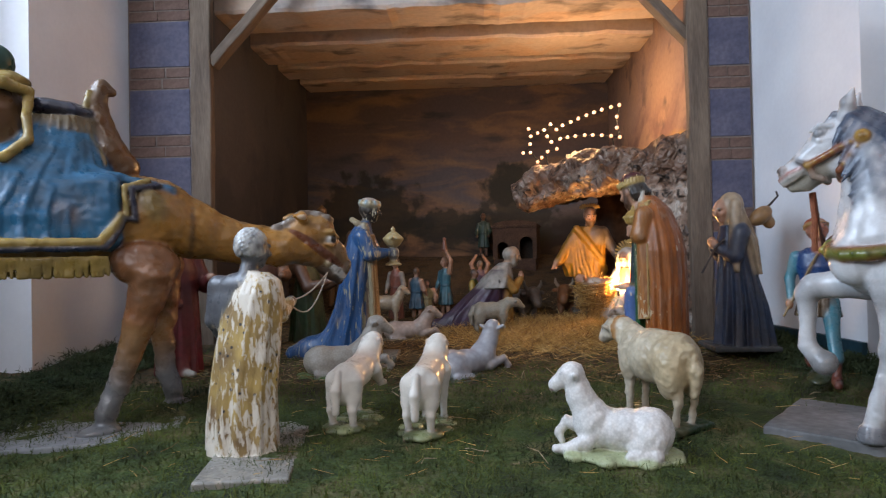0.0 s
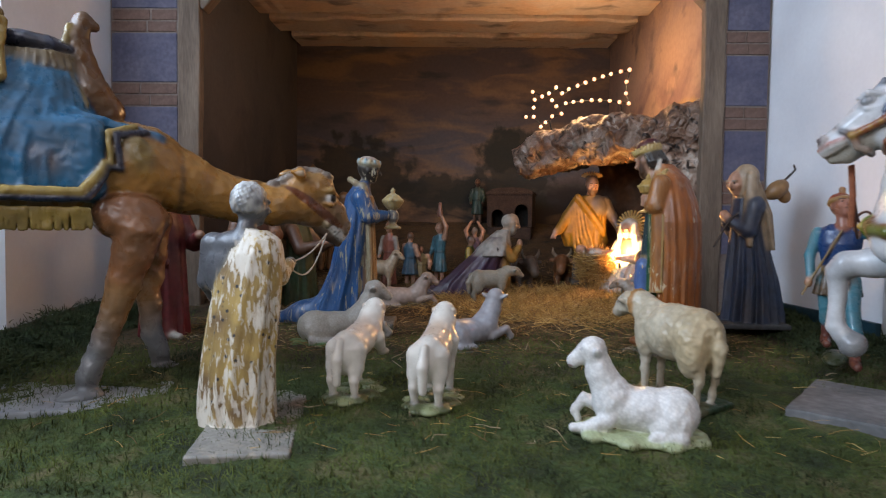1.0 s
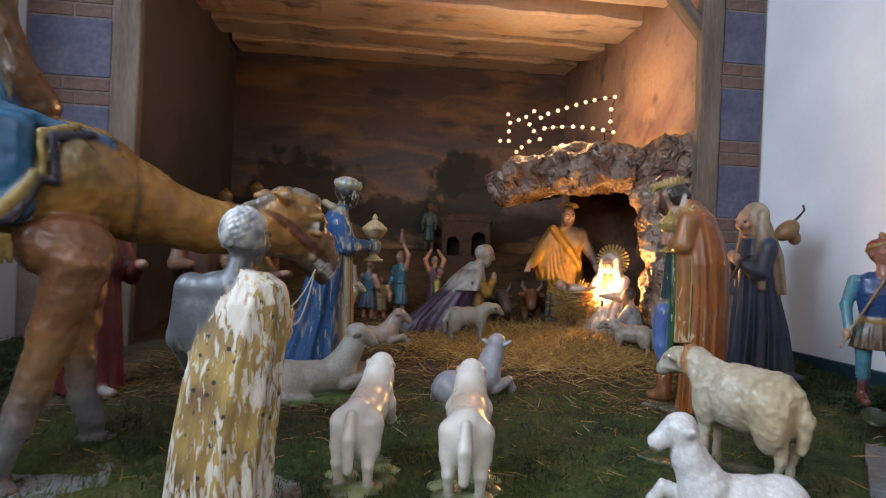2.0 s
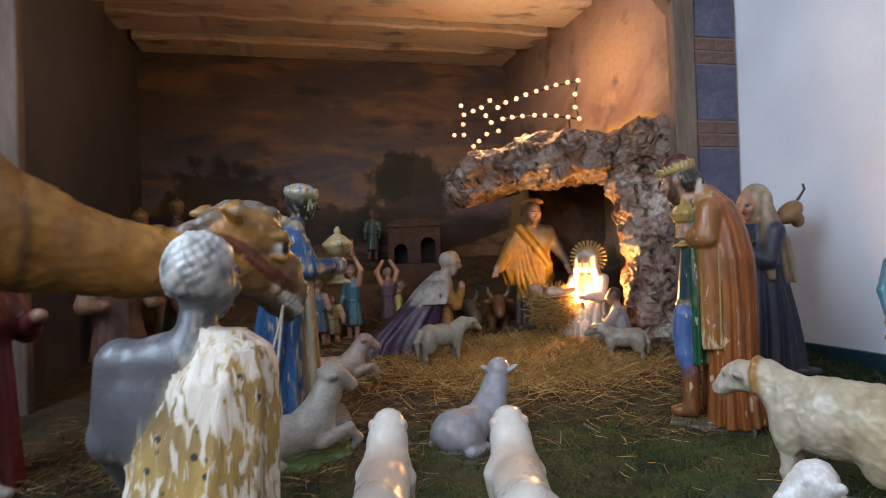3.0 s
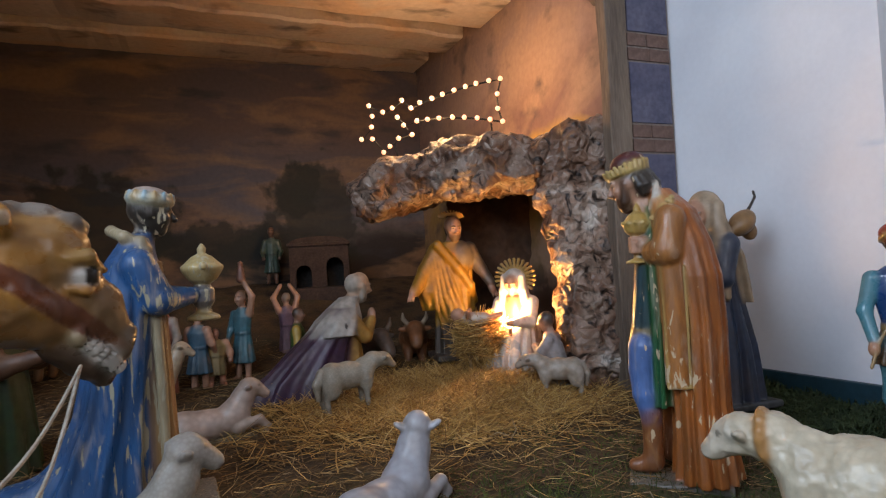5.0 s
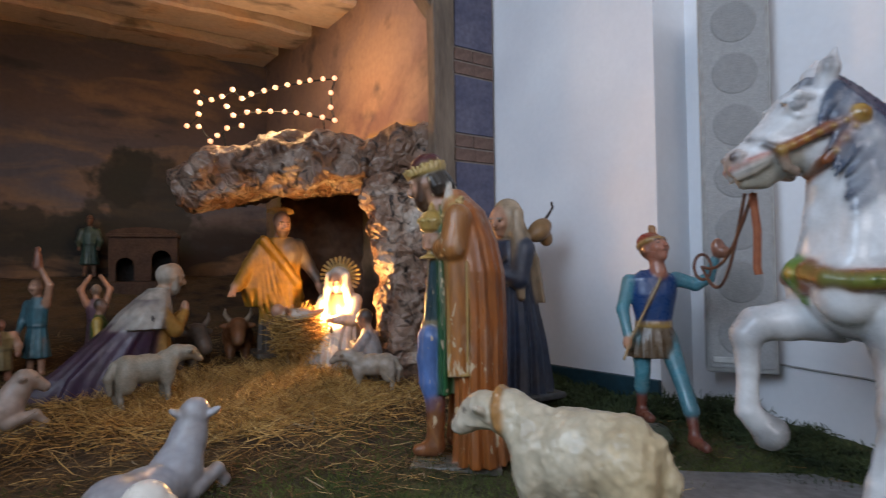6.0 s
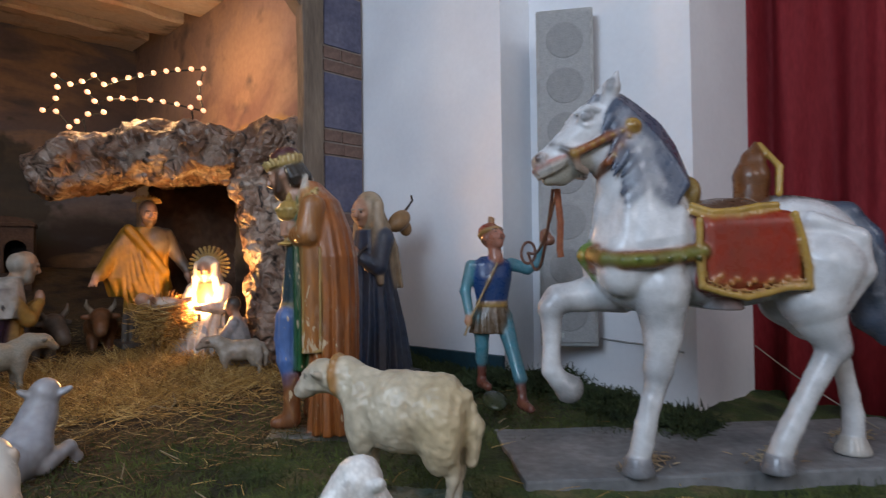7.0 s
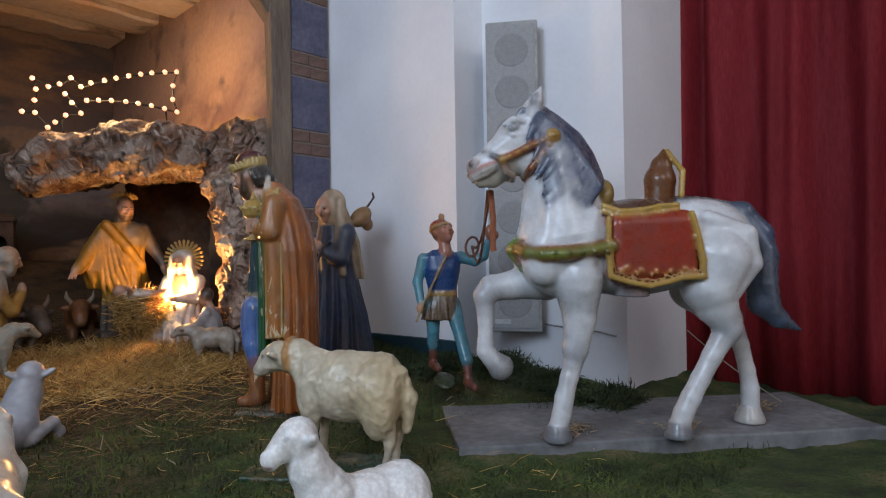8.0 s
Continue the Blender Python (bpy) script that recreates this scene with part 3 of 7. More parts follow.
def head(c, at, s, skin, hair, yaw=0.0, pitch=0.0, beard=None, cap=True, slot=0, hair_slot=None):
    """A head of half height s at the centre given, looking by yaw and pitch."""
    m, at = rot(0, -pitch, yaw), np.array(at, float)
    turn = (0, -pitch, yaw)

    def pt(f, l, u):
        return at + s * (m @ np.array((f, l, u)))

    c.cone(pt(-0.15, 0, -0.5), pt(-0.35, 0, -1.6), 0.44 * s, 0.52 * s, skin, 0.01, slot)
    c.ell(at, (0.84 * s, 0.70 * s, s), skin, turn, 0.006, slot)
    c.cone(pt(0.36, 0, -0.5), pt(0.42, 0, -0.74), 0.45 * s, 0.30 * s, skin, 0.01, slot)
    c.cone(pt(0.84, 0, 0.14), pt(1.02, 0, -0.2), 0.09 * s, 0.15 * s, skin, 0.004, slot)
    c.cone(pt(0.70, -0.4, 0.24), pt(0.70, 0.4, 0.24), 0.13 * s, 0.13 * s, skin, 0.004, slot)
    for e in (-1, 1):
        c.ell(pt(0.56, 0.36 * e, -0.2), (0.25 * s, 0.25 * s, 0.25 * s), skin, turn, 0.006, slot)
        c.ell(pt(-0.05, 0.72 * e, -0.05), (0.2 * s, 0.1 * s, 0.25 * s), skin, turn, 0.004, slot)
        c.dye(pt(0.80, 0.32 * e, 0.06), (0.2 * s, 0.115 * s, 0.05 * s), (0.42, 0.36, 0.3), turn)
        c.dye(pt(0.84, 0.32 * e, 0.06), (0.2 * s, 0.075 * s, 0.075 * s), (0.02, 0.012, 0.01), turn)
        c.dye(pt(0.82, 0.34 * e, 0.27), (0.2 * s, 0.26 * s, 0.06 * s), hair, turn)
    c.dye(pt(0.9, 0, -0.48), (0.3 * s, 0.25 * s, 0.08 * s), tuple(x * 0.55 for x in skin), turn)
    if beard:
        c.ell(pt(0.45, 0, -0.8), (0.42 * s, 0.5 * s, 0.52 * s), beard, turn, 0.008, slot)
        c.ell(pt(0.86, 0, -0.36), (0.14 * s, 0.32 * s, 0.1 * s), beard, turn, 0.004, slot)
        for e in (-1, 1):
            c.cone(pt(0.15, 0.66 * e, 0.0), pt(0.4, 0.42 * e, -0.75), 0.16 * s, 0.25 * s, beard, 0.006, slot)
    if cap:
        c.ell(pt(-0.2, 0, 0.22), (0.86 * s, 0.80 * s, 0.92 * s), hair, turn, 0.004, slot if hair_slot is None else hair_slot)
    return pt


def standing_king():
    c = Clay(0.0031)
    brown, green, blue, boot, tunic = (0.36, 0.108, 0.02), (0.016, 0.105, 0.035), (0.10, 0.20, 0.48), (0.25, 0.09, 0.03), (0.02, 0.06, 0.075)
    tan = (0.42, 0.165, 0.042)
    # long cloak, its folds falling straight from the shoulders
    c.robe([(-0.02, -0.045, 0, 0.066, 0.098), (0.06, -0.042, 0, 0.058, 0.092), (0.14, -0.040, 0, 0.056, 0.088), (0.30, -0.040, 0, 0.058, 0.087), (0.40, -0.035, 0, 0.060, 0.088), (0.47, -0.025, 0, 0.055, 0.080), (0.54, -0.008, 0, 0.045, 0.060), (0.588, 0.02, 0, 0.024, 0.034)], brown, 13, (0.006, 0.075), 0.4, 0.5)
    # the cloak's turned-back front edges, shorter and paler, with a gilt border
    for e in (-1, 1):
        c.robe([(0.175, -0.006, 0.066 * e, 0.026, 0.022), (0.30, -0.004, 0.066 * e, 0.026, 0.023), (0.43, 0.0, 0.062 * e, 0.027, 0.026), (0.52, 0.008, 0.045 * e, 0.026, 0.026), (0.565, 0.02, 0.03 * e, 0.018, 0.02)], tan, 5, (0.01, 0.09), e, 0.6, 0.004)
        c.limb([(0.017, 0.078 * e, 0.176), (0.016, 0.078 * e, 0.30), (0.017, 0.076 * e, 0.43), (0.024, 0.062 * e, 0.51), (0.036, 0.036 * e, 0.562)], [0.0035] * 5, (0.48, 0.31, 0.10), 0.002)
        c.limb([(-0.026, 0.089 * e, 0.182), (-0.028, 0.0905 * e, 0.30), (-0.026, 0.090 * e, 0.42)], [0.003] * 3, (0.48, 0.31, 0.10), 0.002)
        c.limb([(-0.026, 0.088 * e, 0.178), (0.016, 0.079 * e, 0.174)], [0.004] * 2, (0.48, 0.31, 0.10), 0.002)
    # green stole, dark tunic with a gilt fringe
    c.robe([(0.125, 0.034, 0.0, 0.020, 0.060), (0.30, 0.032, 0, 0.022, 0.060), (0.44, 0.03, 0, 0.028, 0.06), (0.55, 0.03, 0, 0.02, 0.035)], green, 7, (0.0, 0.09), 2.0, 0, 0.003)
    c.robe([(0.27, 0.058, -0.004, 0.036, 0.040), (0.38, 0.048, -0.004, 0.036, 0.044), (0.50, 0.040, 0, 0.032, 0.040)], tunic, 9, (0.0, 0.05), 1.0, 0, 0.003)
    c.robe([(0.238, 0.060, -0.004, 0.038, 0.041), (0.262, 0.060, -0.004, 0.037, 0.041)], GOLD, 22, (0.03, 0.07), 0, 0, 0.002)
    c.robe([(0.262, 0.060, -0.004, 0.039, 0.043), (0.288, 0.058, -0.004, 0.038, 0.042)], (0.40, 0.27, 0.09), 9, (0.0, 0.02), 0, 0, 0.002)
    # hose and boots
    c.limb([(0.068, 0.024, 0.25), (0.074, 0.026, 0.205), (0.069, 0.028, 0.15), (0.060, 0.028, 0.10)], [0.032, 0.028, 0.027, 0.020], blue, 0.004)
    c.limb([(0.060, 0.028, 0.112), (0.059, 0.028, 0.06), (0.061, 0.028, 0.015)], [0.0235, 0.020, 0.021], boot, 0.004)
    c.cone((0.06, 0.028, 0.004), (0.098, 0.034, -0.002), 0.020, 0.014, boot)
    c.limb([(0.046, 0.047, 0.105), (0.07, 0.046, 0.06), (0.05, 0.047, 0.02)], [0.003] * 3, (0.40, 0.17, 0.05), 0.001)
    c.limb([(0.02, -0.04, 0.23), (0.015, -0.04, 0.08), (0.03, -0.04, 0.01)], [0.034, 0.026, 0.02], boot)
    pt = head(c, (0.080, 0, 0.606), 0.047, SKIN, BLACKHAIR, 0, -16, (0.07, 0.034, 0.02))
    c.ell(pt(-0.55, 0, -0.22), (0.030, 0.037, 0.038), BLACKHAIR, (0, 0, 0), 0.006)
    for k in range(9):
        a = radians(104 + k * 19)
        c.limb([pt(-0.2 + 0.8 * math.cos(a), 0.74 * math.sin(a), 0.1), pt(-0.3 + 0.82 * math.cos(a), 0.80 * math.sin(a), -0.35), pt(-0.35 + 0.6 * math.cos(a), 0.7 * math.sin(a), -0.7)], [0.009, 0.010, 0.006], (0.032, 0.026, 0.022), 0.003)
    # crown tilted over the brow, dark red cap inside
    for k in range(26):
        a = k * math.tau / 26
        p0 = pt(-0.08 + 0.92 * math.cos(a), 0.82 * math.sin(a), 0.50)
        p1 = pt(-0.06 + 1.04 * math.cos(a), 0.90 * math.sin(a), 0.76 + 0.07 * (k % 2))
        c.cone(p0, p1, 0.0052, 0.0042, (0.54, 0.38, 0.13), 0.004)
    c.ell(pt(-0.22, 0, 0.86), (0.040, 0.037, 0.030), (0.075, 0.012, 0.016), (0, 14, 0), 0.003)
    # pale collar and gilt embroidery over the shoulders
    c.limb([(0.032, 0.040, 0.545), (0.022, 0.040, 0.575), (0.022, 0.026, 0.60)], [0.008, 0.008, 0.006], (0.55, 0.5, 0.42), 0.004)
    c.limb([(0.032, -0.040, 0.545), (0.022, -0.040, 0.575), (0.022, -0.026, 0.60)], [0.008, 0.008, 0.006], (0.55, 0.5, 0.42), 0.004)
    rng = random.Random(17)
    for k in range(46):
        a, z = rng.uniform(-1.9, 1.9), rng.uniform(0.505, 0.572)
        r = float(np.interp(z, (0.50, 0.54, 0.58), (0.078, 0.062, 0.038)))
        c.ell((0.0 + r * 0.75 * math.cos(a), r * math.sin(a), z), (0.009, 0.005, 0.004), (0.46, 0.33, 0.13), (0, rng.uniform(20, 70), math.degrees(a)), 0.002)
    # arm, fingers and the covered goblet
    c.limb([(-0.005, 0.072, 0.52), (0.005, 0.078, 0.455), (0.035, 0.052, 0.452)], [0.030, 0.030, 0.023], tan, 0.008)
    c.limb([(0.022, 0.058, 0.456), (0.046, 0.036, 0.466)], [0.019, 0.014], green, 0.003)
    c.ell((0.052, 0.032, 0.470), (0.020, 0.022, 0.019), SKIN, (0, 0, 0), 0.004)
    for k in range(4):
        c.limb([(0.058, 0.044, 0.456 + 0.0088 * k), (0.076, 0.038, 0.456 + 0.0088 * k), (0.084, 0.022, 0.457 + 0.0088 * k)], [0.0056, 0.0054, 0.0045], SKIN, 0.0015)
    c.lathe((0.066, 0.022), [(0.430, 0.028), (0.435, 0.028), (0.441, 0.012), (0.475, 0.009), (0.488, 0.013), (0.497, 0.026), (0.510, 0.030), (0.515, 0.032), (0.519, 0.032), (0.522, 0.028), (0.536, 0.019), (0.542, 0.008), (0.548, 0.008), (0.560, 0.002)], GOLD)
    for k in range(12):
        a = k * math.tau / 12
        c.ell((0.066 + 0.031 * math.cos(a), 0.022 + 0.031 * math.sin(a), 0.517), (0.005, 0.005, 0.005), (0.55, 0.40, 0.13), (0, 0, 0), 0.001)
    c.robe([(0.20, 0.062, -0.075, 0.016, 0.026), (0.3, 0.055, -0.075, 0.02, 0.03), (0.46, 0.035, -0.07, 0.03, 0.034)], (0.20, 0.17, 0.14), 6, (0.02, 0.12), 0, 0, 0.006)
    c.block((0.015, 0.0, -0.03), (0.10, 0.085, 0.01), (0.16, 0.15, 0.13), (0, 0, 8), 0.006, 0.002)
    return c


statue("king_statue", standing_king(), [WORN], (0.742, 1.998, 0.095), 133, "standing king statue in worn brown cloak with gilt goblet", "statue")


def old_woman():
    c = Clay(0.0036)
    blue, veil = (0.024, 0.042, 0.085), (0.40, 0.30, 0.195)
    c.robe([(0.0, -0.02, 0, 0.10, 0.088), (0.15, -0.015, 0, 0.085, 0.08), (0.30, 0.0, 0, 0.062, 0.068), (0.40, 0.012, 0, 0.052, 0.07), (0.455, 0.02, 0, 0.035, 0.05)], blue, 12, (0.02, 0.12), 0.3, 0.5)
    c.robe([(0.27, -0.055, 0, 0.022, 0.075), (0.4, -0.03, 0, 0.035, 0.077), (0.47, 0.0, 0, 0.045, 0.062), (0.53, 0.015, 0, 0.042, 0.042)], veil, 8, (0.02, 0.09), 1, 0, 0.005)
    pt = head(c, (0.045, 0, 0.515), 0.044, SKIN, (0.3, 0.25, 0.2), 28, -12, None, False)
    c.ell((0.014, -0.002, 0.535), (0.044, 0.047, 0.049), veil, (0, 0, 0), 0.004)
    for e in (-1, 1):
        c.limb([(0.014, 0.042 * e, 0.535), (0.018, 0.05 * e, 0.47), (0.028, 0.062 * e, 0.37), (0.026, 0.072 * e, 0.29)], [0.020, 0.021, 0.018, 0.011], veil, 0.006)
        c.limb([(0.005, 0.062 * e, 0.43), (0.03, 0.065 * e, 0.34), (0.075, 0.022 * e, 0.37)], [0.032, 0.028, 0.018], blue, 0.008)
    c.ell((0.085, 0.012, 0.385), (0.016, 0.018, 0.02), SKIN, (0, 0, 0), 0.004)
    c.ell((0.085, -0.012, 0.395), (0.016, 0.018, 0.02), SKIN, (0, 0, 0), 0.004)
    # staff with crook over the shoulder, bundle behind
    c.limb([(0.15, 0.07, 0.28), (0.085, 0.04, 0.38), (-0.115, 0.03, 0.53), (-0.148, 0.02, 0.562), (-0.143, 0.02, 0.578)], [0.0045, 0.0045, 0.0045, 0.004, 0.004], (0.03, 0.02, 0.02), 0.002)
    c.ell((-0.078, 0.035, 0.488), (0.046, 0.034, 0.03), (0.30, 0.16, 0.06), (0, 40, 0), 0.004)
    c.ell((-0.108, 0.03, 0.465), (0.022, 0.02, 0.026), (0.30, 0.16, 0.06), (0, 20, 0), 0.01)
    c.block((0, 0, -0.004), (0.12, 0.10, 0.01), (0.06, 0.07, 0.08), (0, 0, 0), 0.006, 0.002)
    return c


statue("old_woman_statue", old_woman(), [DULL], (1.125, 2.263, 0.13), 178, "old woman statue in dark blue robe carrying a bundle", "statue")


def robed_man():
    c = Clay(0.0036)
    ochre, grey, dim = (0.30, 0.145, 0.004), (0.11, 0.08, 0.055), (0.05, 0.036, 0.03)
    c.robe([(0.0, 0, 0, 0.075, 0.082), (0.15, 0, 0, 0.068, 0.076), (0.3, 0, 0, 0.052, 0.072), (0.38, 0, 0, 0.045, 0.075), (0.43, 0, 0, 0.03, 0.045)], ochre, 12, (0.02, 0.09), 0.5, 1.6)
    c.ell((0.012, 0.03, 0.375), (0.04, 0.05, 0.06), grey, (10, 0, 0), 0.006)
    c.limb([(0, 0.066, 0.40), (0.01, 0.105, 0.325), (0.045, 0.135, 0.265)], [0.030, 0.024, 0.018], grey, 0.008)
    c.limb([(0, -0.066, 0.40), (0.01, -0.115, 0.325), (0.045, -0.165, 0.250)], [0.032, 0.028, 0.022], ochre, 0.01)
    for k in range(5):
        c.limb([(0.03, -0.05 - 0.012 * k, 0.40 - 0.012 * k), (0.056 - 0.004 * k, -0.02 - 0.016 * k, 0.26 - 0.02 * k), (0.066 - 0.006 * k, 0.03 - 0.02 * k, 0.12 - 0.015 * k)], [0.007, 0.009, 0.006], ochre, 0.005)
    c.robe([(0.17, 0.0, -0.09, 0.026, 0.036), (0.24, 0.01, -0.1, 0.032, 0.048), (0.32, 0.01, -0.09, 0.03, 0.045)], ochre, 7, (0.03, 0.12), 0, 1, 0.012)
    for e, y in ((1, 0.135), (-1, -0.178)):
        c.ell((0.052, y, 0.245), (0.013, 0.014, 0.024), SKIN, (12 * e, -20, 0), 0.004)
        for k in range(3):
            c.cone((0.055, y + e * 0.004 + (k - 1) * 0.008, 0.236), (0.064, y + e * 0.012 + (k - 1) * 0.011, 0.212), 0.005, 0.0035, SKIN, 0.002)
    pt = head(c, (0.022, 0, 0.485), 0.04, SKIN, BROWNHAIR, 8, -14, BROWNHAIR)
    for k in range(13):
        a = radians(-90 + k * 15)
        c.cone((0.0, 0.03 * math.sin(a), 0.525 + 0.012 * math.cos(a)), (-0.004, 0.052 * math.sin(a), 0.528 + 0.026 * math.cos(a)), 0.005, 0.003, GOLD, 0.002)
    c.block((0, 0, -0.006), (0.09, 0.10, 0.012), (0.1, 0.09, 0.07), (0, 0, 0), 0.006, 0.002)
    # the dark tunic below the mantle, whose hem slants
    c.dye((0, 0.06, 0.06), (0.16, 0.2, 0.105), dim, (14, 0, 0), None, 0.1)
    # diagonal fold of the mantle
    c.limb([(0.035, -0.07, 0.42), (0.055, 0.0, 0.33), (0.05, 0.05, 0.26), (0.02, 0.075, 0.2)], [0.018, 0.016, 0.016, 0.012], ochre, 0.01)
    return c


statue("robed_man_statue", robed_man(), [DULL], (0.762, 3.261, 0.185), -97, "bearded man statue in ochre mantle with open palms", "statue", size=1.05)


def seated_woman():
    c = Clay(0.0034)
    white, red, blue = (0.66, 0.63, 0.56), (0.34, 0.04, 0.025), (0.35, 0.42, 0.45)
    c.robe([(0.0, 0.02, 0, 0.13, 0.09), (0.06, 0.02, 0, 0.115, 0.082), (0.12, 0.0, 0, 0.09, 0.07), (0.16, -0.03, 0, 0.06, 0.06)], white, 13, (0.03, 0.1), 0.5, 1.2)
    c.robe([(0.10, -0.05, 0, 0.05, 0.058), (0.2, -0.035, 0, 0.045, 0.055), (0.26, -0.02, 0, 0.03, 0.035)], red, 8, (0.0, 0.03))
    c.robe([(0.02, -0.085, 0, 0.045, 0.075), (0.15, -0.07, 0, 0.042, 0.068), (0.25, -0.045, 0, 0.038, 0.05), (0.32, -0.025, 0, 0.036, 0.038)], white, 9, (0.02, 0.09), 1, 1, 0.008)
    c.dye((0.1, 0.0, 0.08), (0.012, 0.06, 0.06), blue)
    pt = head(c, (0.0, 0, 0.305), 0.036, SKIN, BROWNHAIR, 0, -14, None, False)
    c.ell((-0.02, 0, 0.318), (0.038, 0.038, 0.043), white, (0, 0, 0), 0.004)
    for e in (-1, 1):
        c.limb([(-0.03, 0.055 * e, 0.235), (0.02, 0.06 * e, 0.17), (0.085, 0.025 * e, 0.17)], [0.026, 0.024, 0.015], white, 0.008)
        c.ell((0.105, 0.018 * e, 0.172), (0.02, 0.009, 0.011), SKIN, (0, 0, -12 * e), 0.004)
        c.limb([(-0.01, 0.032 * e, 0.33), (0.0, 0.036 * e, 0.28), (-0.01, 0.04 * e, 0.24)], [0.012, 0.012, 0.014], white, 0.006)
    for k in range(19):
        a = radians(-126 + k * 14)
        c.cone((-0.035, 0.042 * math.sin(a), 0.325 + 0.042 * math.cos(a)), (-0.035, 0.07 * math.sin(a), 0.325 + 0.07 * math.cos(a)), 0.0042, 0.006, GOLD, 0.001)
    c.ell((-0.04, 0, 0.325), (0.007, 0.05, 0.05), GOLD, (0, 0, 0), 0.001)
    return c


statue("seated_woman_statue", seated_woman(), [DULL], (0.880, 2.985, 0.150), 222, "seated woman statue in white mantle and gilt halo", "statue", size=(0.98, 1.1, 1.02))


def kneeling_king():
    c = Clay(0.0036)
    purple, ermine, gold = (0.045, 0.018, 0.05), (0.42, 0.40, 0.36), (0.38, 0.20, 0.04)
    c.robe([(0.0, -0.07, 0, 0.17, 0.095), (0.06, -0.06, 0, 0.15, 0.09), (0.14, -0.02, 0, 0.11, 0.085), (0.22, 0.03, 0, 0.07, 0.08), (0.28, 0.06, 0, 0.045, 0.065)], purple, 11, (0.0, 0.07), 0.6, 0.4)
    c.cone((-0.2, 0, 0.02), (-0.27, 0.01, 0.008), 0.04, 0.03, purple, 0.03)
    c.robe([(0.01, 0.075, 0, 0.05, 0.06), (0.12, 0.085, 0, 0.04, 0.055), (0.2, 0.085, 0, 0.03, 0.05)], gold, 8, (0, 0.06), 0, 0, 0.006)
    c.robe([(0.192, 0.028, 0, 0.092, 0.098), (0.24, 0.048, 0, 0.078, 0.088), (0.285, 0.070, 0, 0.050, 0.062), (0.315, 0.086, 0, 0.03, 0.038)], ermine, 9, (0.0, 0.04), 0, 0, 0.003)
    for k in range(14):
        a = k * 2.4
        z = 0.215 + 0.005 * k
        c.dye((0.04 + 0.082 * math.cos(a), 0.088 * math.sin(a), z), (0.005, 0.005, 0.009), (0.03, 0.025, 0.025))
    pt = head(c, (0.122, 0, 0.352), 0.044, (0.5, 0.32, 0.2), GREYHAIR, 0, -16, (0.40, 0.36, 0.3), False)
    c.ell(pt(-0.4, 0, 0.0), (0.03, 0.035, 0.034), GREYHAIR, (0, 0, 0), 0.004)
    for e in (-1, 1):
        c.limb([(0.08, 0.055 * e, 0.235), (0.122, 0.05 * e, 0.185), (0.160, 0.015 * e, 0.232)], [0.026, 0.024, 0.015], gold, 0.006)
    c.ell((0.165, 0, 0.25), (0.014, 0.018, 0.024), SKIN, (0, 0, 0), 0.004)
    return c


statue("kneeling_king_statue", kneeling_king(), [DULL], (0.195, 3.10, 0.115), 4, "kneeling bald king statue in a purple cloak with an ermine cape", "statue", size=1.06)


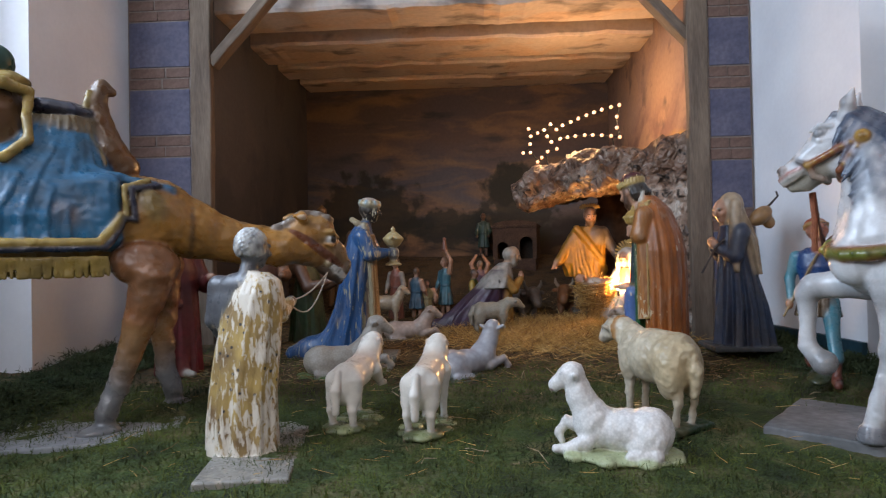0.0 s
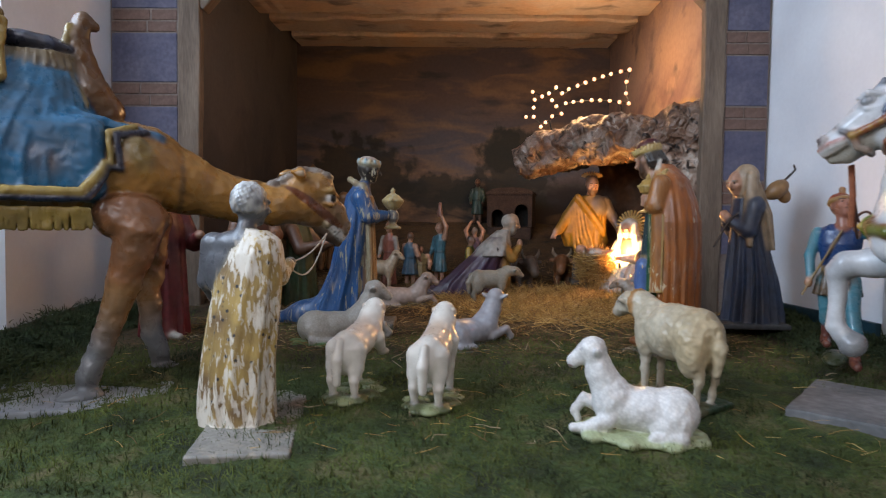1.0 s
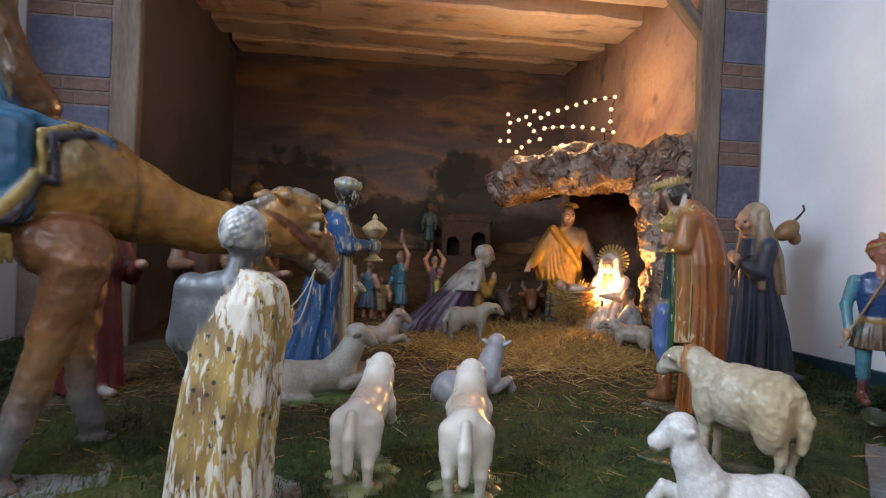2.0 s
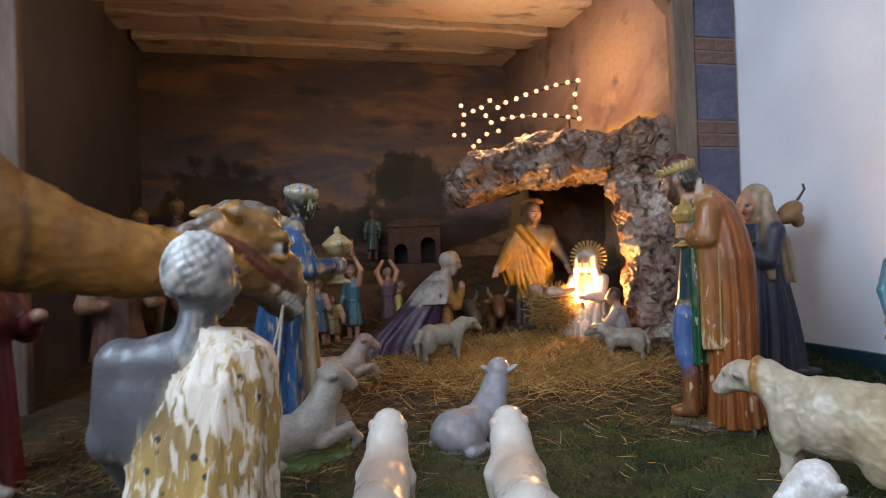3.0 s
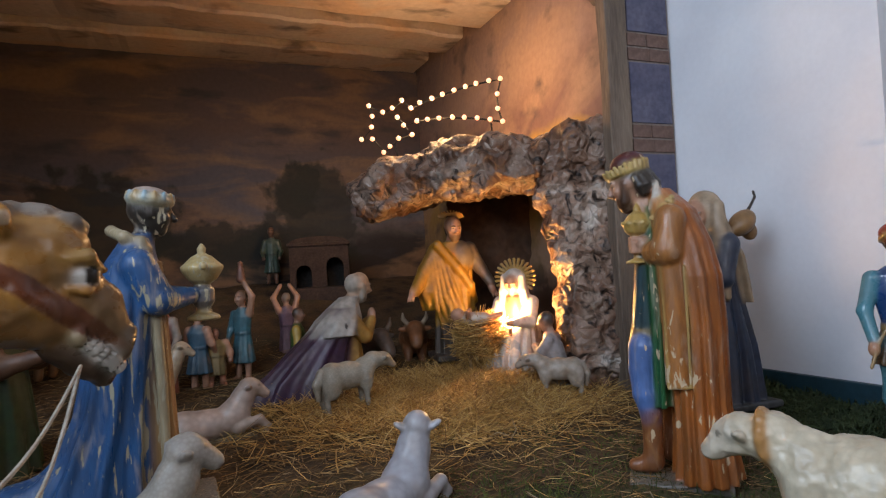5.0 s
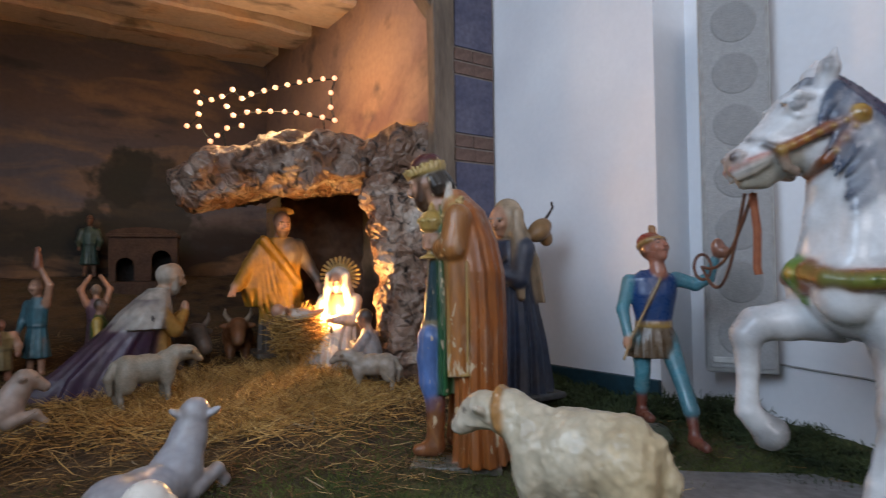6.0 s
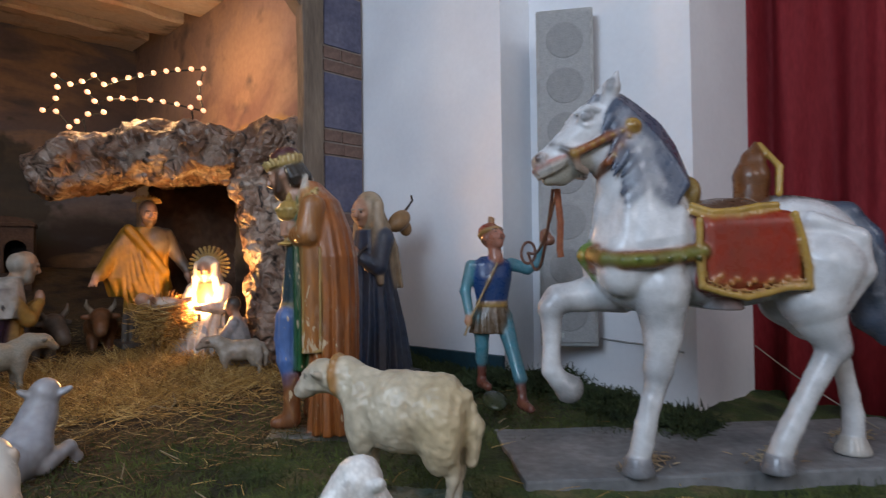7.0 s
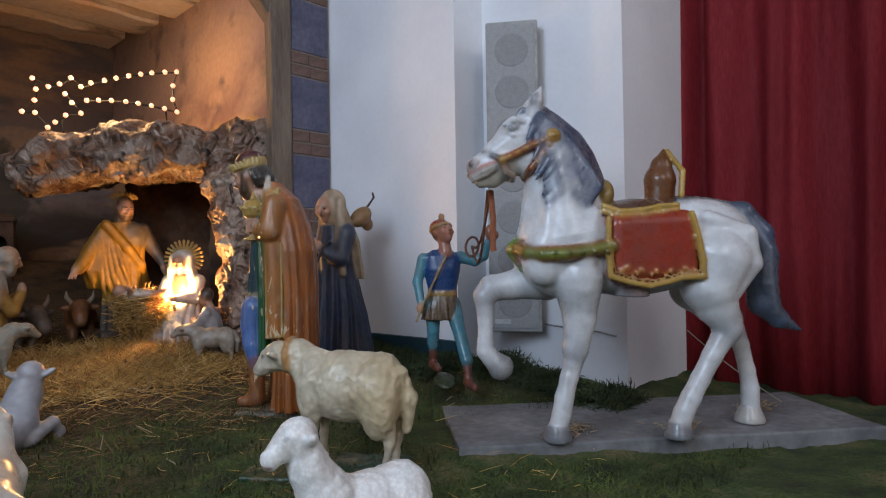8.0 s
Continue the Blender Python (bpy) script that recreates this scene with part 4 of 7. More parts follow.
def blue_king():
    c = Clay(0.0034)
    blue, ivory = (0.02, 0.10, 0.27), (0.44, 0.36, 0.22)
    c.robe([(0.0, -0.07, 0, 0.12, 0.095), (0.08, -0.06, 0, 0.10, 0.088), (0.2, -0.035, 0, 0.075, 0.082), (0.4, -0.008, 0, 0.062, 0.085), (0.5, 0.0, 0, 0.05, 0.08), (0.555, 0.012, 0, 0.026, 0.04)], blue, 11, (0.0, 0.09), 0.2, 1.2)
    c.limb([(-0.13, 0, 0.04), (-0.22, 0.01, 0.02), (-0.30, 0.02, 0.008)], [0.06, 0.05, 0.03], blue, 0.04)
    c.robe([(0.0, 0.05, 0, 0.03, 0.055), (0.25, 0.042, 0, 0.028, 0.055), (0.5, 0.036, 0, 0.022, 0.045)], (0.33, 0.19, 0.07), 8, (0.01, 0.1), 0, 0, 0.004)
    for e in (-1, 1):
        c.limb([(0.055, 0.06 * e, 0.02), (0.05, 0.06 * e, 0.25), (0.04, 0.055 * e, 0.45), (0.02, 0.045 * e, 0.54)], [0.009, 0.010, 0.011, 0.012], ivory, 0.004)
    c.limb([(-0.035, 0, 0.565), (-0.01, 0.045, 0.55), (0.03, 0.04, 0.525)], [0.011, 0.012, 0.011], ivory, 0.006)
    c.limb([(-0.035, 0, 0.565), (-0.01, -0.045, 0.55), (0.03, -0.04, 0.525)], [0.011, 0.012, 0.011], ivory, 0.006)
    pt = head(c, (0.04, 0, 0.60), 0.045, (0.022, 0.018, 0.016), BLACKHAIR, 0, -6)
    c.ell(pt(-0.1, 0, 0.62), (0.048, 0.047, 0.021), (0.5, 0.47, 0.34), (0, 8, 0), 0.003)
    c.ell(pt(-0.12, 0, 0.86), (0.038, 0.037, 0.018), (0.50, 0.40, 0.36), (0, 8, 0), 0.003)
    for k in range(14):
        a = k * math.tau / 14
        c.cone(pt(-0.1 + math.cos(a) * 0.98, math.sin(a) * 0.96, 0.66), pt(-0.1 + math.cos(a) * 0.95, math.sin(a) * 0.93, 0.92), 0.0055, 0.0045, (0.5, 0.33, 0.12) if k % 2 else (0.25, 0.42, 0.5), 0.002)
    c.limb([(0.015, 0.075, 0.49), (0.05, 0.075, 0.42), (0.11, 0.02, 0.425)], [0.034, 0.03, 0.018], blue, 0.008)
    c.limb([(0.015, -0.075, 0.49), (0.05, -0.075, 0.42), (0.11, -0.02, 0.425)], [0.034, 0.03, 0.018], blue, 0.008)
    c.ell((0.128, 0, 0.43), (0.018, 0.022, 0.018), (0.03, 0.022, 0.02), (0, 0, 0), 0.004)
    brass = (0.47, 0.36, 0.16)
    c.lathe((0.135, 0), [(0.37, 0.034), (0.378, 0.034), (0.386, 0.018), (0.40, 0.012)], brass)
    c.lathe((0.135, 0), [(0.395, 0.014), (0.41, 0.024), (0.435, 0.024), (0.448, 0.013)], (0.2, 0.2, 0.2))
    c.lathe((0.135, 0), [(0.445, 0.013), (0.455, 0.028), (0.474, 0.041), (0.48, 0.044), (0.486, 0.044), (0.491, 0.037), (0.506, 0.022), (0.513, 0.008), (0.523, 0.010), (0.536, 0.002)], brass)
    c.cone((0.135, -0.068, 0.485), (0.135, 0.068, 0.485), 0.005, 0.005, brass, 0.004)
    for e in (-1, 1):
        c.ell((0.135, 0.07 * e, 0.485), (0.008, 0.008, 0.008), brass)
    c.block((0, 0, -0.006), (0.15, 0.10, 0.012), (0.2, 0.2, 0.18), (0, 0, 0), 0.006, 0.002)
    return c


statue("blue_king_statue", blue_king(), [BLUEWORN], (-0.328, 2.318, 0.10), 2, "king statue in trailing worn blue cloak holding a censer", "statue", size=0.96)


def attendant():
    c = Clay(0.003)
    c.robe([(-0.02, -0.03, -0.003, 0.066, 0.088), (0.05, -0.026, 0.0, 0.063, 0.087), (0.13, -0.024, -0.003, 0.060, 0.083), (0.23, -0.018, -0.013, 0.056, 0.080), (0.30, -0.012, -0.022, 0.053, 0.073), (0.365, -0.006, -0.036, 0.047, 0.058), (0.395, -0.002, -0.042, 0.038, 0.044), (0.415, 0.0, -0.034, 0.022, 0.026)], (0.4, 0.3, 0.1), 11, (0.02, 0.045), 0.6, 1.2, 0.004, 1)
    c.ell((0.0, 0.02, 0.33), (0.044, 0.075, 0.08), DARKSKIN, (0, 0, 0), 0.012)
    c.ell((-0.005, 0.0, 0.385), (0.034, 0.07, 0.03), DARKSKIN, (0, 0, 0), 0.012)
    c.limb([(0.0, 0.072, 0.382), (0.005, 0.088, 0.30), (0.05, 0.082, 0.235)], [0.028, 0.023, 0.018], DARKSKIN, 0.01)
    c.limb([(0.0, -0.062, 0.375), (0.045, -0.065, 0.31), (0.11, -0.055, 0.33)], [0.03, 0.022, 0.016], (0.4, 0.3, 0.1), 0.008, 1)
    c.ell((0.128, -0.053, 0.335), (0.018, 0.014, 0.015), DARKSKIN, (0, 0, 0), 0.004)
    c.robe([(0.10, 0.012, 0.01, 0.045, 0.056), (0.24, 0.006, 0.01, 0.04, 0.058)], (0.3, 0.22, 0.1), 9, (0.02, 0.06), 0, 0, 0.005, 1)
    for y in (-0.03, 0.04):
        c.limb([(0.015, y, 0.16), (0.03, y, 0.09), (0.02, y, 0.03)], [0.03, 0.025, 0.02], (0.06, 0.045, 0.035), 0.006)
        c.cone((0.02, y, 0.02), (0.075, y, 0.016), 0.02, 0.015, (0.06, 0.045, 0.035))
    pt = head(c, (0.012, -0.016, 0.470), 0.043, DARKSKIN, (0.12, 0.12, 0.125), -28, -4, None, True)
    # close curls, most of them flaked to the plaster
    rng = random.Random(12)
    for k in range(230):
        z = 1 - 2 * (k + 0.5) / 230
        a, r = k * 2.39996, math.sqrt(1 - z * z)
        if z < -0.62 or (math.cos(a) * r > 0.45 and z < 0.45):
            continue
        q = rng.random()
        c.ell(pt(-0.2 + 0.86 * r * math.cos(a), 0.80 * r * math.sin(a), 0.22 + 0.92 * z), (0.0078, 0.0060, 0.0052), (0.62, 0.63, 0.61) if q < 0.5 + 0.3 * z else (0.30, 0.31, 0.32) if q < 0.8 else (0.07, 0.074, 0.08), (rng.uniform(0, 90), rng.uniform(0, 90), 0), 0.002)
    c.block((0.0, -0.036, -0.018), (0.235, 0.098, 0.016), (0.30, 0.29, 0.26), (0, 0, 19), 0.006, 0.002)
    for x, y, r in ((0.12, -0.1, 0.05), (0.08, 0.09, 0.04), (-0.04, -0.13, 0.05)):
        c.dye((x, y, 0.0), (r, r * 0.8, 0.03), (0.20, 0.14, 0.10), (0, 0, 0), None, 0.6)
    return c


statue("attendant_statue", attendant(), [CHIPPED, CLOAK], (-0.434, 1.352, 0.040), 80, "dark attendant statue in flaking spotted cloak beside the camel", "statue", size=1.01)


def page_boy():
    c = Clay(0.0034)
    teal, blue, fur, boot = (0.08, 0.25, 0.31), (0.012, 0.06, 0.20), (0.10, 0.065, 0.035), (0.16, 0.045, 0.03)
    for e in (-1, 1):
        fx, fy, fz = (0.11, 0.058, -0.045) if e > 0 else (-0.02, -0.03, -0.005)
        c.limb([(0, 0.034 * e, 0.21), (fx * 0.5 + 0.008, (fy + 0.034 * e) / 2, 0.13 + fz * 0.4), (fx * 0.85, fy, 0.085 + fz)], [0.029, 0.020, 0.020], teal, 0.004)
        c.limb([(fx * 0.85, fy, 0.085 + fz), (fx, fy, 0.03 + fz)], [0.015, 0.0125], boot, 0.002)
        c.cone((fx, fy, 0.016 + fz), (fx + 0.05, fy + 0.008, 0.012 + fz), 0.016, 0.012, boot)
    c.robe([(0.165, 0, 0, 0.052, 0.068), (0.21, 0, 0, 0.046, 0.06), (0.245, 0, 0, 0.036, 0.048)], fur, 15, (0.01, 0.06), 0, 0, 0.003)
    c.robe([(0.245, 0, 0, 0.038, 0.05), (0.258, 0, 0, 0.036, 0.048)], GOLD, 18, (0.01, 0.02), 0, 0, 0.002)
    c.robe([(0.255, 0, 0, 0.034, 0.046), (0.33, 0, 0, 0.044, 0.062), (0.375, 0, 0, 0.036, 0.062), (0.395, 0, 0, 0.02, 0.03)], blue, 5, (0, 0.01), 0, 0, 0.006)
    c.limb([(0, -0.062, 0.365), (0.0, -0.082, 0.29), (0.025, -0.076, 0.225)], [0.02, 0.016, 0.013], teal, 0.006)
    c.ell((0.032, -0.08, 0.205), (0.014, 0.012, 0.018), SKIN, (0, 0, 0), 0.004)
    c.limb([(0, 0.062, 0.37), (0.01, 0.11, 0.355), (0.025, 0.138, 0.372), (0.04, 0.15, 0.42)], [0.02, 0.017, 0.015, 0.012], teal, 0.006)
    c.ell((0.048, 0.155, 0.45), (0.016, 0.018, 0.026), (0.32, 0.13, 0.08), (0, 0, 0), 0.004)
    c.ell((0.056, 0.166, 0.44), (0.015, 0.016, 0.016), (0.32, 0.13, 0.08), (0, 0, 0), 0.004)
    c.limb([(0.05, -0.095, 0.165), (0.036, -0.07, 0.22), (0.045, 0.005, 0.37)], [0.004, 0.004, 0.004], (0.36, 0.24, 0.1), 0.002)
    pt = head(c, (0.008, 0.004, 0.452), 0.041, (0.42, 0.17, 0.11), BLACKHAIR, 25, 24)
    c.ell(pt(-0.2, 0, 0.52), (0.036, 0.035, 0.028), (0.34, 0.04, 0.02), (0, 0, 0), 0.003)
    for k in range(12):
        a = k * math.tau / 12
        c.cone(pt(-0.15 + 0.86 * math.cos(a), 0.82 * math.sin(a), 0.42), pt(-0.15 + 0.86 * math.cos(a + 0.5), 0.82 * math.sin(a + 0.5), 0.42), 0.006, 0.006, (0.4, 0.25, 0.08), 0.002)
    c.limb([pt(0.3, 0, 0.95), pt(0.35, 0, 1.25), pt(0.2, 0.05, 1.5)], [0.008, 0.01, 0.005], (0.4, 0.2, 0.08), 0.003)
    c.ell((0.02, 0.0, -0.036), (0.05, 0.036, 0.016), (0.035, 0.05, 0.02), (0, 20, 0), 0.004)
    return c


statue("page_statue", page_boy(), [GLOSS], (1.172, 1.80, 0.135), -125, "glossy page boy statue in blue doublet, fur skirt and red cap", "statue", size=0.91)


def red_attendant():
    c = Clay(0.005)
    red = (0.17, 0.012, 0.018)
    c.robe([(0.0, 0, 0, 0.075, 0.085), (0.2, 0, 0, 0.066, 0.075), (0.38, 0, 0, 0.05, 0.075), (0.45, 0, 0, 0.03, 0.045)], red, 11, (0.0, 0.07), 0.6, 0.8)
    c.limb([(0, 0.075, 0.42), (0.05, 0.085, 0.32), (0.10, 0.05, 0.35)], [0.03, 0.026, 0.018], red)
    c.limb([(0, -0.075, 0.42), (0.03, -0.09, 0.32), (0.08, -0.08, 0.26)], [0.03, 0.026, 0.018], red)
    c.ell((0.115, 0.045, 0.355), (0.016, 0.014, 0.014), SKIN)
    c.cone((0.04, -0.03, 0.012), (0.10, -0.035, 0.01), 0.016, 0.012, (0.5, 0.45, 0.38))
    head(c, (0.015, 0, 0.51), 0.044, SKIN, BLACKHAIR, 0, 0, BLACKHAIR)
    c.ell((0.0, 0, 0.545), (0.045, 0.045, 0.03), (0.3, 0.22, 0.1))
    return c


statue("red_attendant_statue", red_attendant(), [DULL], (-0.965, 2.08, 0.075), -20, "standing attendant statue in a plain dark red robe", "statue")


def green_attendant():
    c = Clay(0.0055)
    green = (0.018, 0.05, 0.012)
    c.robe([(0.0, 0, 0, 0.085, 0.09), (0.14, 0, 0, 0.072, 0.08), (0.3, 0, 0, 0.05, 0.07), (0.37, 0, 0, 0.03, 0.045)], green, 10, (0.0, 0.08), 0.6, 0.8)
    c.limb([(0, -0.07, 0.34), (0.05, -0.085, 0.26), (0.13, -0.06, 0.28)], [0.03, 0.026, 0.018], (0.14, 0.06, 0.03))
    c.limb([(0, 0.07, 0.34), (0.05, 0.085, 0.26), (0.12, 0.06, 0.28)], [0.03, 0.026, 0.018], (0.14, 0.06, 0.03))
    c.ell((0.155, -0.055, 0.29), (0.02, 0.013, 0.012), SKIN)
    head(c, (0.015, 0, 0.43), 0.042, (0.24, 0.12, 0.07), BLACKHAIR, 0, 0, BLACKHAIR)
    c.ell((0.0, 0, 0.465), (0.045, 0.045, 0.028), (0.2, 0.08, 0.04))
    return c


statue("green_attendant_statue", green_attendant(), [DULL], (-0.66, 2.72, 0.10), -15, "attendant statue in a dark green robe behind the camel", "statue")


def bare_legged():
    c = Clay(0.0055)
    tan, brown = (0.28, 0.13, 0.07), (0.13, 0.05, 0.03)
    for e in (-1, 1):
        c.limb([(0, 0.035 * e, 0.22), (0.012, 0.04 * e, 0.12), (-0.005, 0.042 * e, 0.03)], [0.032, 0.026, 0.018], tan)
        c.cone((0, 0.042 * e, 0.016), (0.05, 0.05 * e, 0.012), 0.017, 0.012, tan)
        c.limb([(0, 0.065 * e, 0.41), (0.02, 0.09 * e, 0.33), (0.09, 0.06 * e, 0.33)], [0.028, 0.024, 0.016], tan)
    c.robe([(0.17, 0, 0, 0.065, 0.075), (0.3, 0, 0, 0.045, 0.058), (0.4, 0, 0, 0.045, 0.065), (0.44, 0, 0, 0.025, 0.035)], brown, 9, (0, 0.07))
    head(c, (0.01, 0, 0.50), 0.042, tan, BLACKHAIR)
    return c


statue("bare_legged_statue", bare_legged(), [DULL], (-0.80, 2.52, 0.09), -60, "bare-legged servant statue in a short brown tunic", "statue")


# ---- villagers at the back, about half the kings' size ----
def villager(dress, sleeve, skin=SKIN, hair=BROWNHAIR, arm_up=True, jug=None, h=0.36, wide=1.0, both=False, legs=True):
    c = Clay(0.0045, 0.008)
    k = h / 0.36
    z = lambda v: v * k
    if legs:
        for e in (-1, 1):
            c.limb([(0, 0.02 * e, z(0.13)), (0.004, 0.022 * e, z(0.02))], [0.016, 0.011], skin)
            c.cone((0, 0.022 * e, 0.01), (0.032, 0.026 * e, 0.008), 0.01, 0.008, skin)
    c.robe([(z(0.07 if legs else 0.0), 0, 0, 0.042 * wide, 0.046 * wide), (z(0.18), 0, 0, 0.026, 0.032), (z(0.25), 0, 0, 0.027, 0.04), (z(0.285), 0, 0, 0.014, 0.02)], dress, 9, (0.01, 0.08))
    c.robe([(z(0.18), 0, 0, 0.029, 0.035), (z(0.187), 0, 0, 0.029, 0.035)], tuple(x * 0.4 for x in dress), 9, (0, 0.02), join=0.002)
    head(c, (0.006, 0, z(0.325)), 0.028 * k, skin, hair)
    for e in (-1, 1):
        if arm_up and (e > 0 or both):
            c.limb([(0, 0.036 * e, z(0.262)), (0.01, 0.056 * e, z(0.33)), (0.015, 0.02 * e, z(0.395))], [0.015, 0.012, 0.009], skin)
        else:
            c.limb([(0, 0.036 * e, z(0.262)), (0.005, 0.052 * e, z(0.20)), (0.035, 0.045 * e, z(0.165))], [0.016, 0.013, 0.009], sleeve)
            c.ell((0.04, 0.045 * e, z(0.158)), (0.009, 0.009, 0.011), skin)
    if jug:
        c.cone((0.015, 0.012, z(0.40)), (0.015, 0.012, z(0.44)), 0.018, 0.012, jug, 0.003)
        c.cone((0.015, 0.012, z(0.44)), (0.015, 0.012, z(0.46)), 0.007, 0.011, jug, 0.003)
    return c


back = "villagers at the back of the crib"
statue("villager_statue", villager((0.05, 0.16, 0.20), (0.05, 0.16, 0.20), jug=(0.2, 0.08, 0.05)), [DULL], (-0.05, 3.52, 0.13), -130, "village woman statue in teal dress lifting a jug", "statue", group=back)
statue("villager_statue", villager((0.30, 0.22, 0.09), SKIN, (0.45, 0.2, 0.12), BROWNHAIR, False, h=0.22, wide=0.8), [DULL], (-0.155, 3.45, 0.13), -80, "small girl statue in a yellow dress among the villagers", "statue", group=back)
statue("villager_statue", villager((0.04, 0.10, 0.15), SKIN, arm_up=False, h=0.30), [DULL], (-0.215, 3.42, 0.13), 60, "boy statue in a dark blue shirt among the villagers", "statue", group=back)
statue("villager_statue", villager((0.24, 0.07, 0.04), (0.3, 0.25, 0.2), legs=False, arm_up=False, h=0.36), [DULL], (-0.33, 3.40, 0.13), -110, "village woman statue in a red-brown dress", "statue", group=back)
statue("villager_statue", villager((0.04, 0.09, 0.07), (0.05, 0.08, 0.05), (0.2, 0.1, 0.06), BLACKHAIR, False, h=0.34), [DULL], (0.20, 4.66, 0.485), -100, "herdsman statue in a green tunic on the back slope", "statue", group=back)
statue("villager_statue", villager((0.16, 0.10, 0.15), SKIN, both=True, hair=(0.25, 0.2, 0.16), h=0.31, legs=False), [DULL], (0.16, 3.80, 0.15), 100, "village woman statue in a mauve dress with raised arms", "statue", group=back)
statue("villager_statue", villager((0.05, 0.09, 0.02), (0.45, 0.3, 0.05), (0.42, 0.2, 0.12), BLACKHAIR, False, h=0.29, legs=False), [DULL], (0.12, 3.22, 0.13), -15, "boy statue in green coat with yellow sleeves", "statue", group=back)


def kneeling_shepherd():
    c = Clay(0.0042)
    c.robe([(0.0, -0.015, 0, 0.06, 0.05), (0.06, 0, 0, 0.042, 0.045), (0.13, 0.01, 0, 0.034, 0.045), (0.165, 0.02, 0, 0.018, 0.025)], (0.34, 0.32, 0.32), 8, (0, 0.07))
    c.limb([(-0.02, 0.02, 0.02), (-0.09, 0.025, 0.015)], [0.024, 0.014], (0.2, 0.13, 0.09))
    for e in (-1, 1):
        c.limb([(0.01, 0.04 * e, 0.145), (0.04, 0.045 * e, 0.10), (0.07, 0.01 * e, 0.12)], [0.018, 0.016, 0.011], (0.34, 0.32, 0.32))
    head(c, (0.03, 0, 0.205), 0.03, SKIN, BLACKHAIR, 0, -10)
    return c


statue("kneeling_shepherd_statue", kneeling_shepherd(), [DULL], (0.905, 2.75, 0.13), 130, "kneeling dark-haired shepherd statue in a grey shirt", "statue")

# ---- animals ----
def camel():
    c = Clay(0.0044, 0.018)
    tan, dark, blue, gold, navy, wood = (0.46, 0.22, 0.048), (0.14, 0.07, 0.03), (0.03, 0.17, 0.33), (0.40, 0.28, 0.075), (0.008, 0.02, 0.06), (0.16, 0.075, 0.03)
    # trunk, chest, neck, head
    c.ell((-0.22, 0, 0.555), (0.34, 0.135, 0.135), tan)
    c.ell((0.06, 0, 0.555), (0.145, 0.118, 0.118), tan)
    c.limb([(0.10, 0, 0.558), (0.195, 0, 0.526), (0.28, 0, 0.497), (0.345, 0, 0.483), (0.44, 0, 0.475), (0.50, 0, 0.49)], [0.10, 0.077, 0.061, 0.057, 0.056, 0.058], tan, 0.02)

    def hy(x, d=0.0):
        """The midline of the head, which turns a little towards its attendant."""
        return d - 0.06 * max(x - 0.47, 0)

    c.ell((0.515, hy(0.515), 0.525), (0.07, 0.048, 0.052), tan, (0, 12, -10), 0.012)
    c.ell((0.56, hy(0.56), 0.525), (0.05, 0.046, 0.05), tan, (0, 30, -10), 0.010)
    c.limb([(0.50, hy(0.5), 0.47), (0.56, hy(0.56), 0.455), (0.59, hy(0.59), 0.44)], [0.05, 0.042, 0.032], (0.38, 0.19, 0.06), 0.012)
    c.limb([(0.575, hy(0.575), 0.50), (0.61, hy(0.61), 0.46), (0.634, hy(0.634), 0.418)], [0.043, 0.035, 0.026], (0.25, 0.14, 0.06), 0.008)
    c.ell((0.640, hy(0.64), 0.405), (0.022, 0.028, 0.032), (0.17, 0.125, 0.085), (0, 30, -12), 0.006)
    c.limb([(0.575, hy(0.575), 0.415), (0.605, hy(0.605), 0.39), (0.622, hy(0.622), 0.37)], [0.026, 0.024, 0.016], (0.075, 0.038, 0.024), 0.006)
    for e in (-1, 1):
        c.limb([(0.505, hy(0.505, 0.038 * e), 0.553), (0.492, hy(0.49, 0.05 * e), 0.566), (0.470, hy(0.47, 0.056 * e), 0.568)], [0.013, 0.015, 0.007], tan, 0.006)
        c.dye((0.490, hy(0.49, 0.064 * e), 0.564), (0.015, 0.010, 0.009), (0.60, 0.44, 0.29), (0, 10, 0))
        c.ell((0.586, hy(0.586, 0.036 * e), 0.497), (0.019, 0.013, 0.014), (0.72, 0.70, 0.65), (0, 15, -12), 0.001)
        c.dye((0.593, hy(0.593, 0.048 * e), 0.497), (0.0098, 0.013, 0.012), (0.012, 0.01, 0.01), (0, 0, 0), None, 0.1)
        c.limb([(0.562, hy(0.562, 0.041 * e), 0.518), (0.588, hy(0.588, 0.047 * e), 0.520), (0.612, hy(0.612, 0.034 * e), 0.504)], [0.006, 0.009, 0.005], (0.46, 0.25, 0.06), 0.006)
        c.limb([(0.566, hy(0.566, 0.042 * e), 0.482), (0.588, hy(0.588, 0.044 * e), 0.479), (0.605, hy(0.605, 0.036 * e), 0.487)], [0.004, 0.005, 0.004], tan, 0.003)
        c.limb([(0.47, hy(0.47, 0.045 * e), 0.505), (0.51, hy(0.51, 0.044 * e), 0.480), (0.54, hy(0.54, 0.04 * e), 0.462)], [0.010, 0.014, 0.012], tan, 0.012)
        c.ell((0.653, hy(0.653, 0.015 * e), 0.425), (0.008, 0.007, 0.006), (0.04, 0.025, 0.02), (0, 40, 0), 0.002)
        for k in range(6):
            c.block((0.596 + 0.0075 * k, hy(0.6 + 0.0075 * k, (0.029 - 0.0016 * k) * e), 0.413 - 0.0075 * k), (0.0042, 0.006, 0.011), (0.66, 0.64, 0.58), (0, 42, -12), 0.002, 0.001)
        c.ell((0.580, hy(0.58, 0.03 * e), 0.425), (0.013, 0.012, 0.014), (0.45, 0.36, 0.22), (0, 0, 0), 0.003)
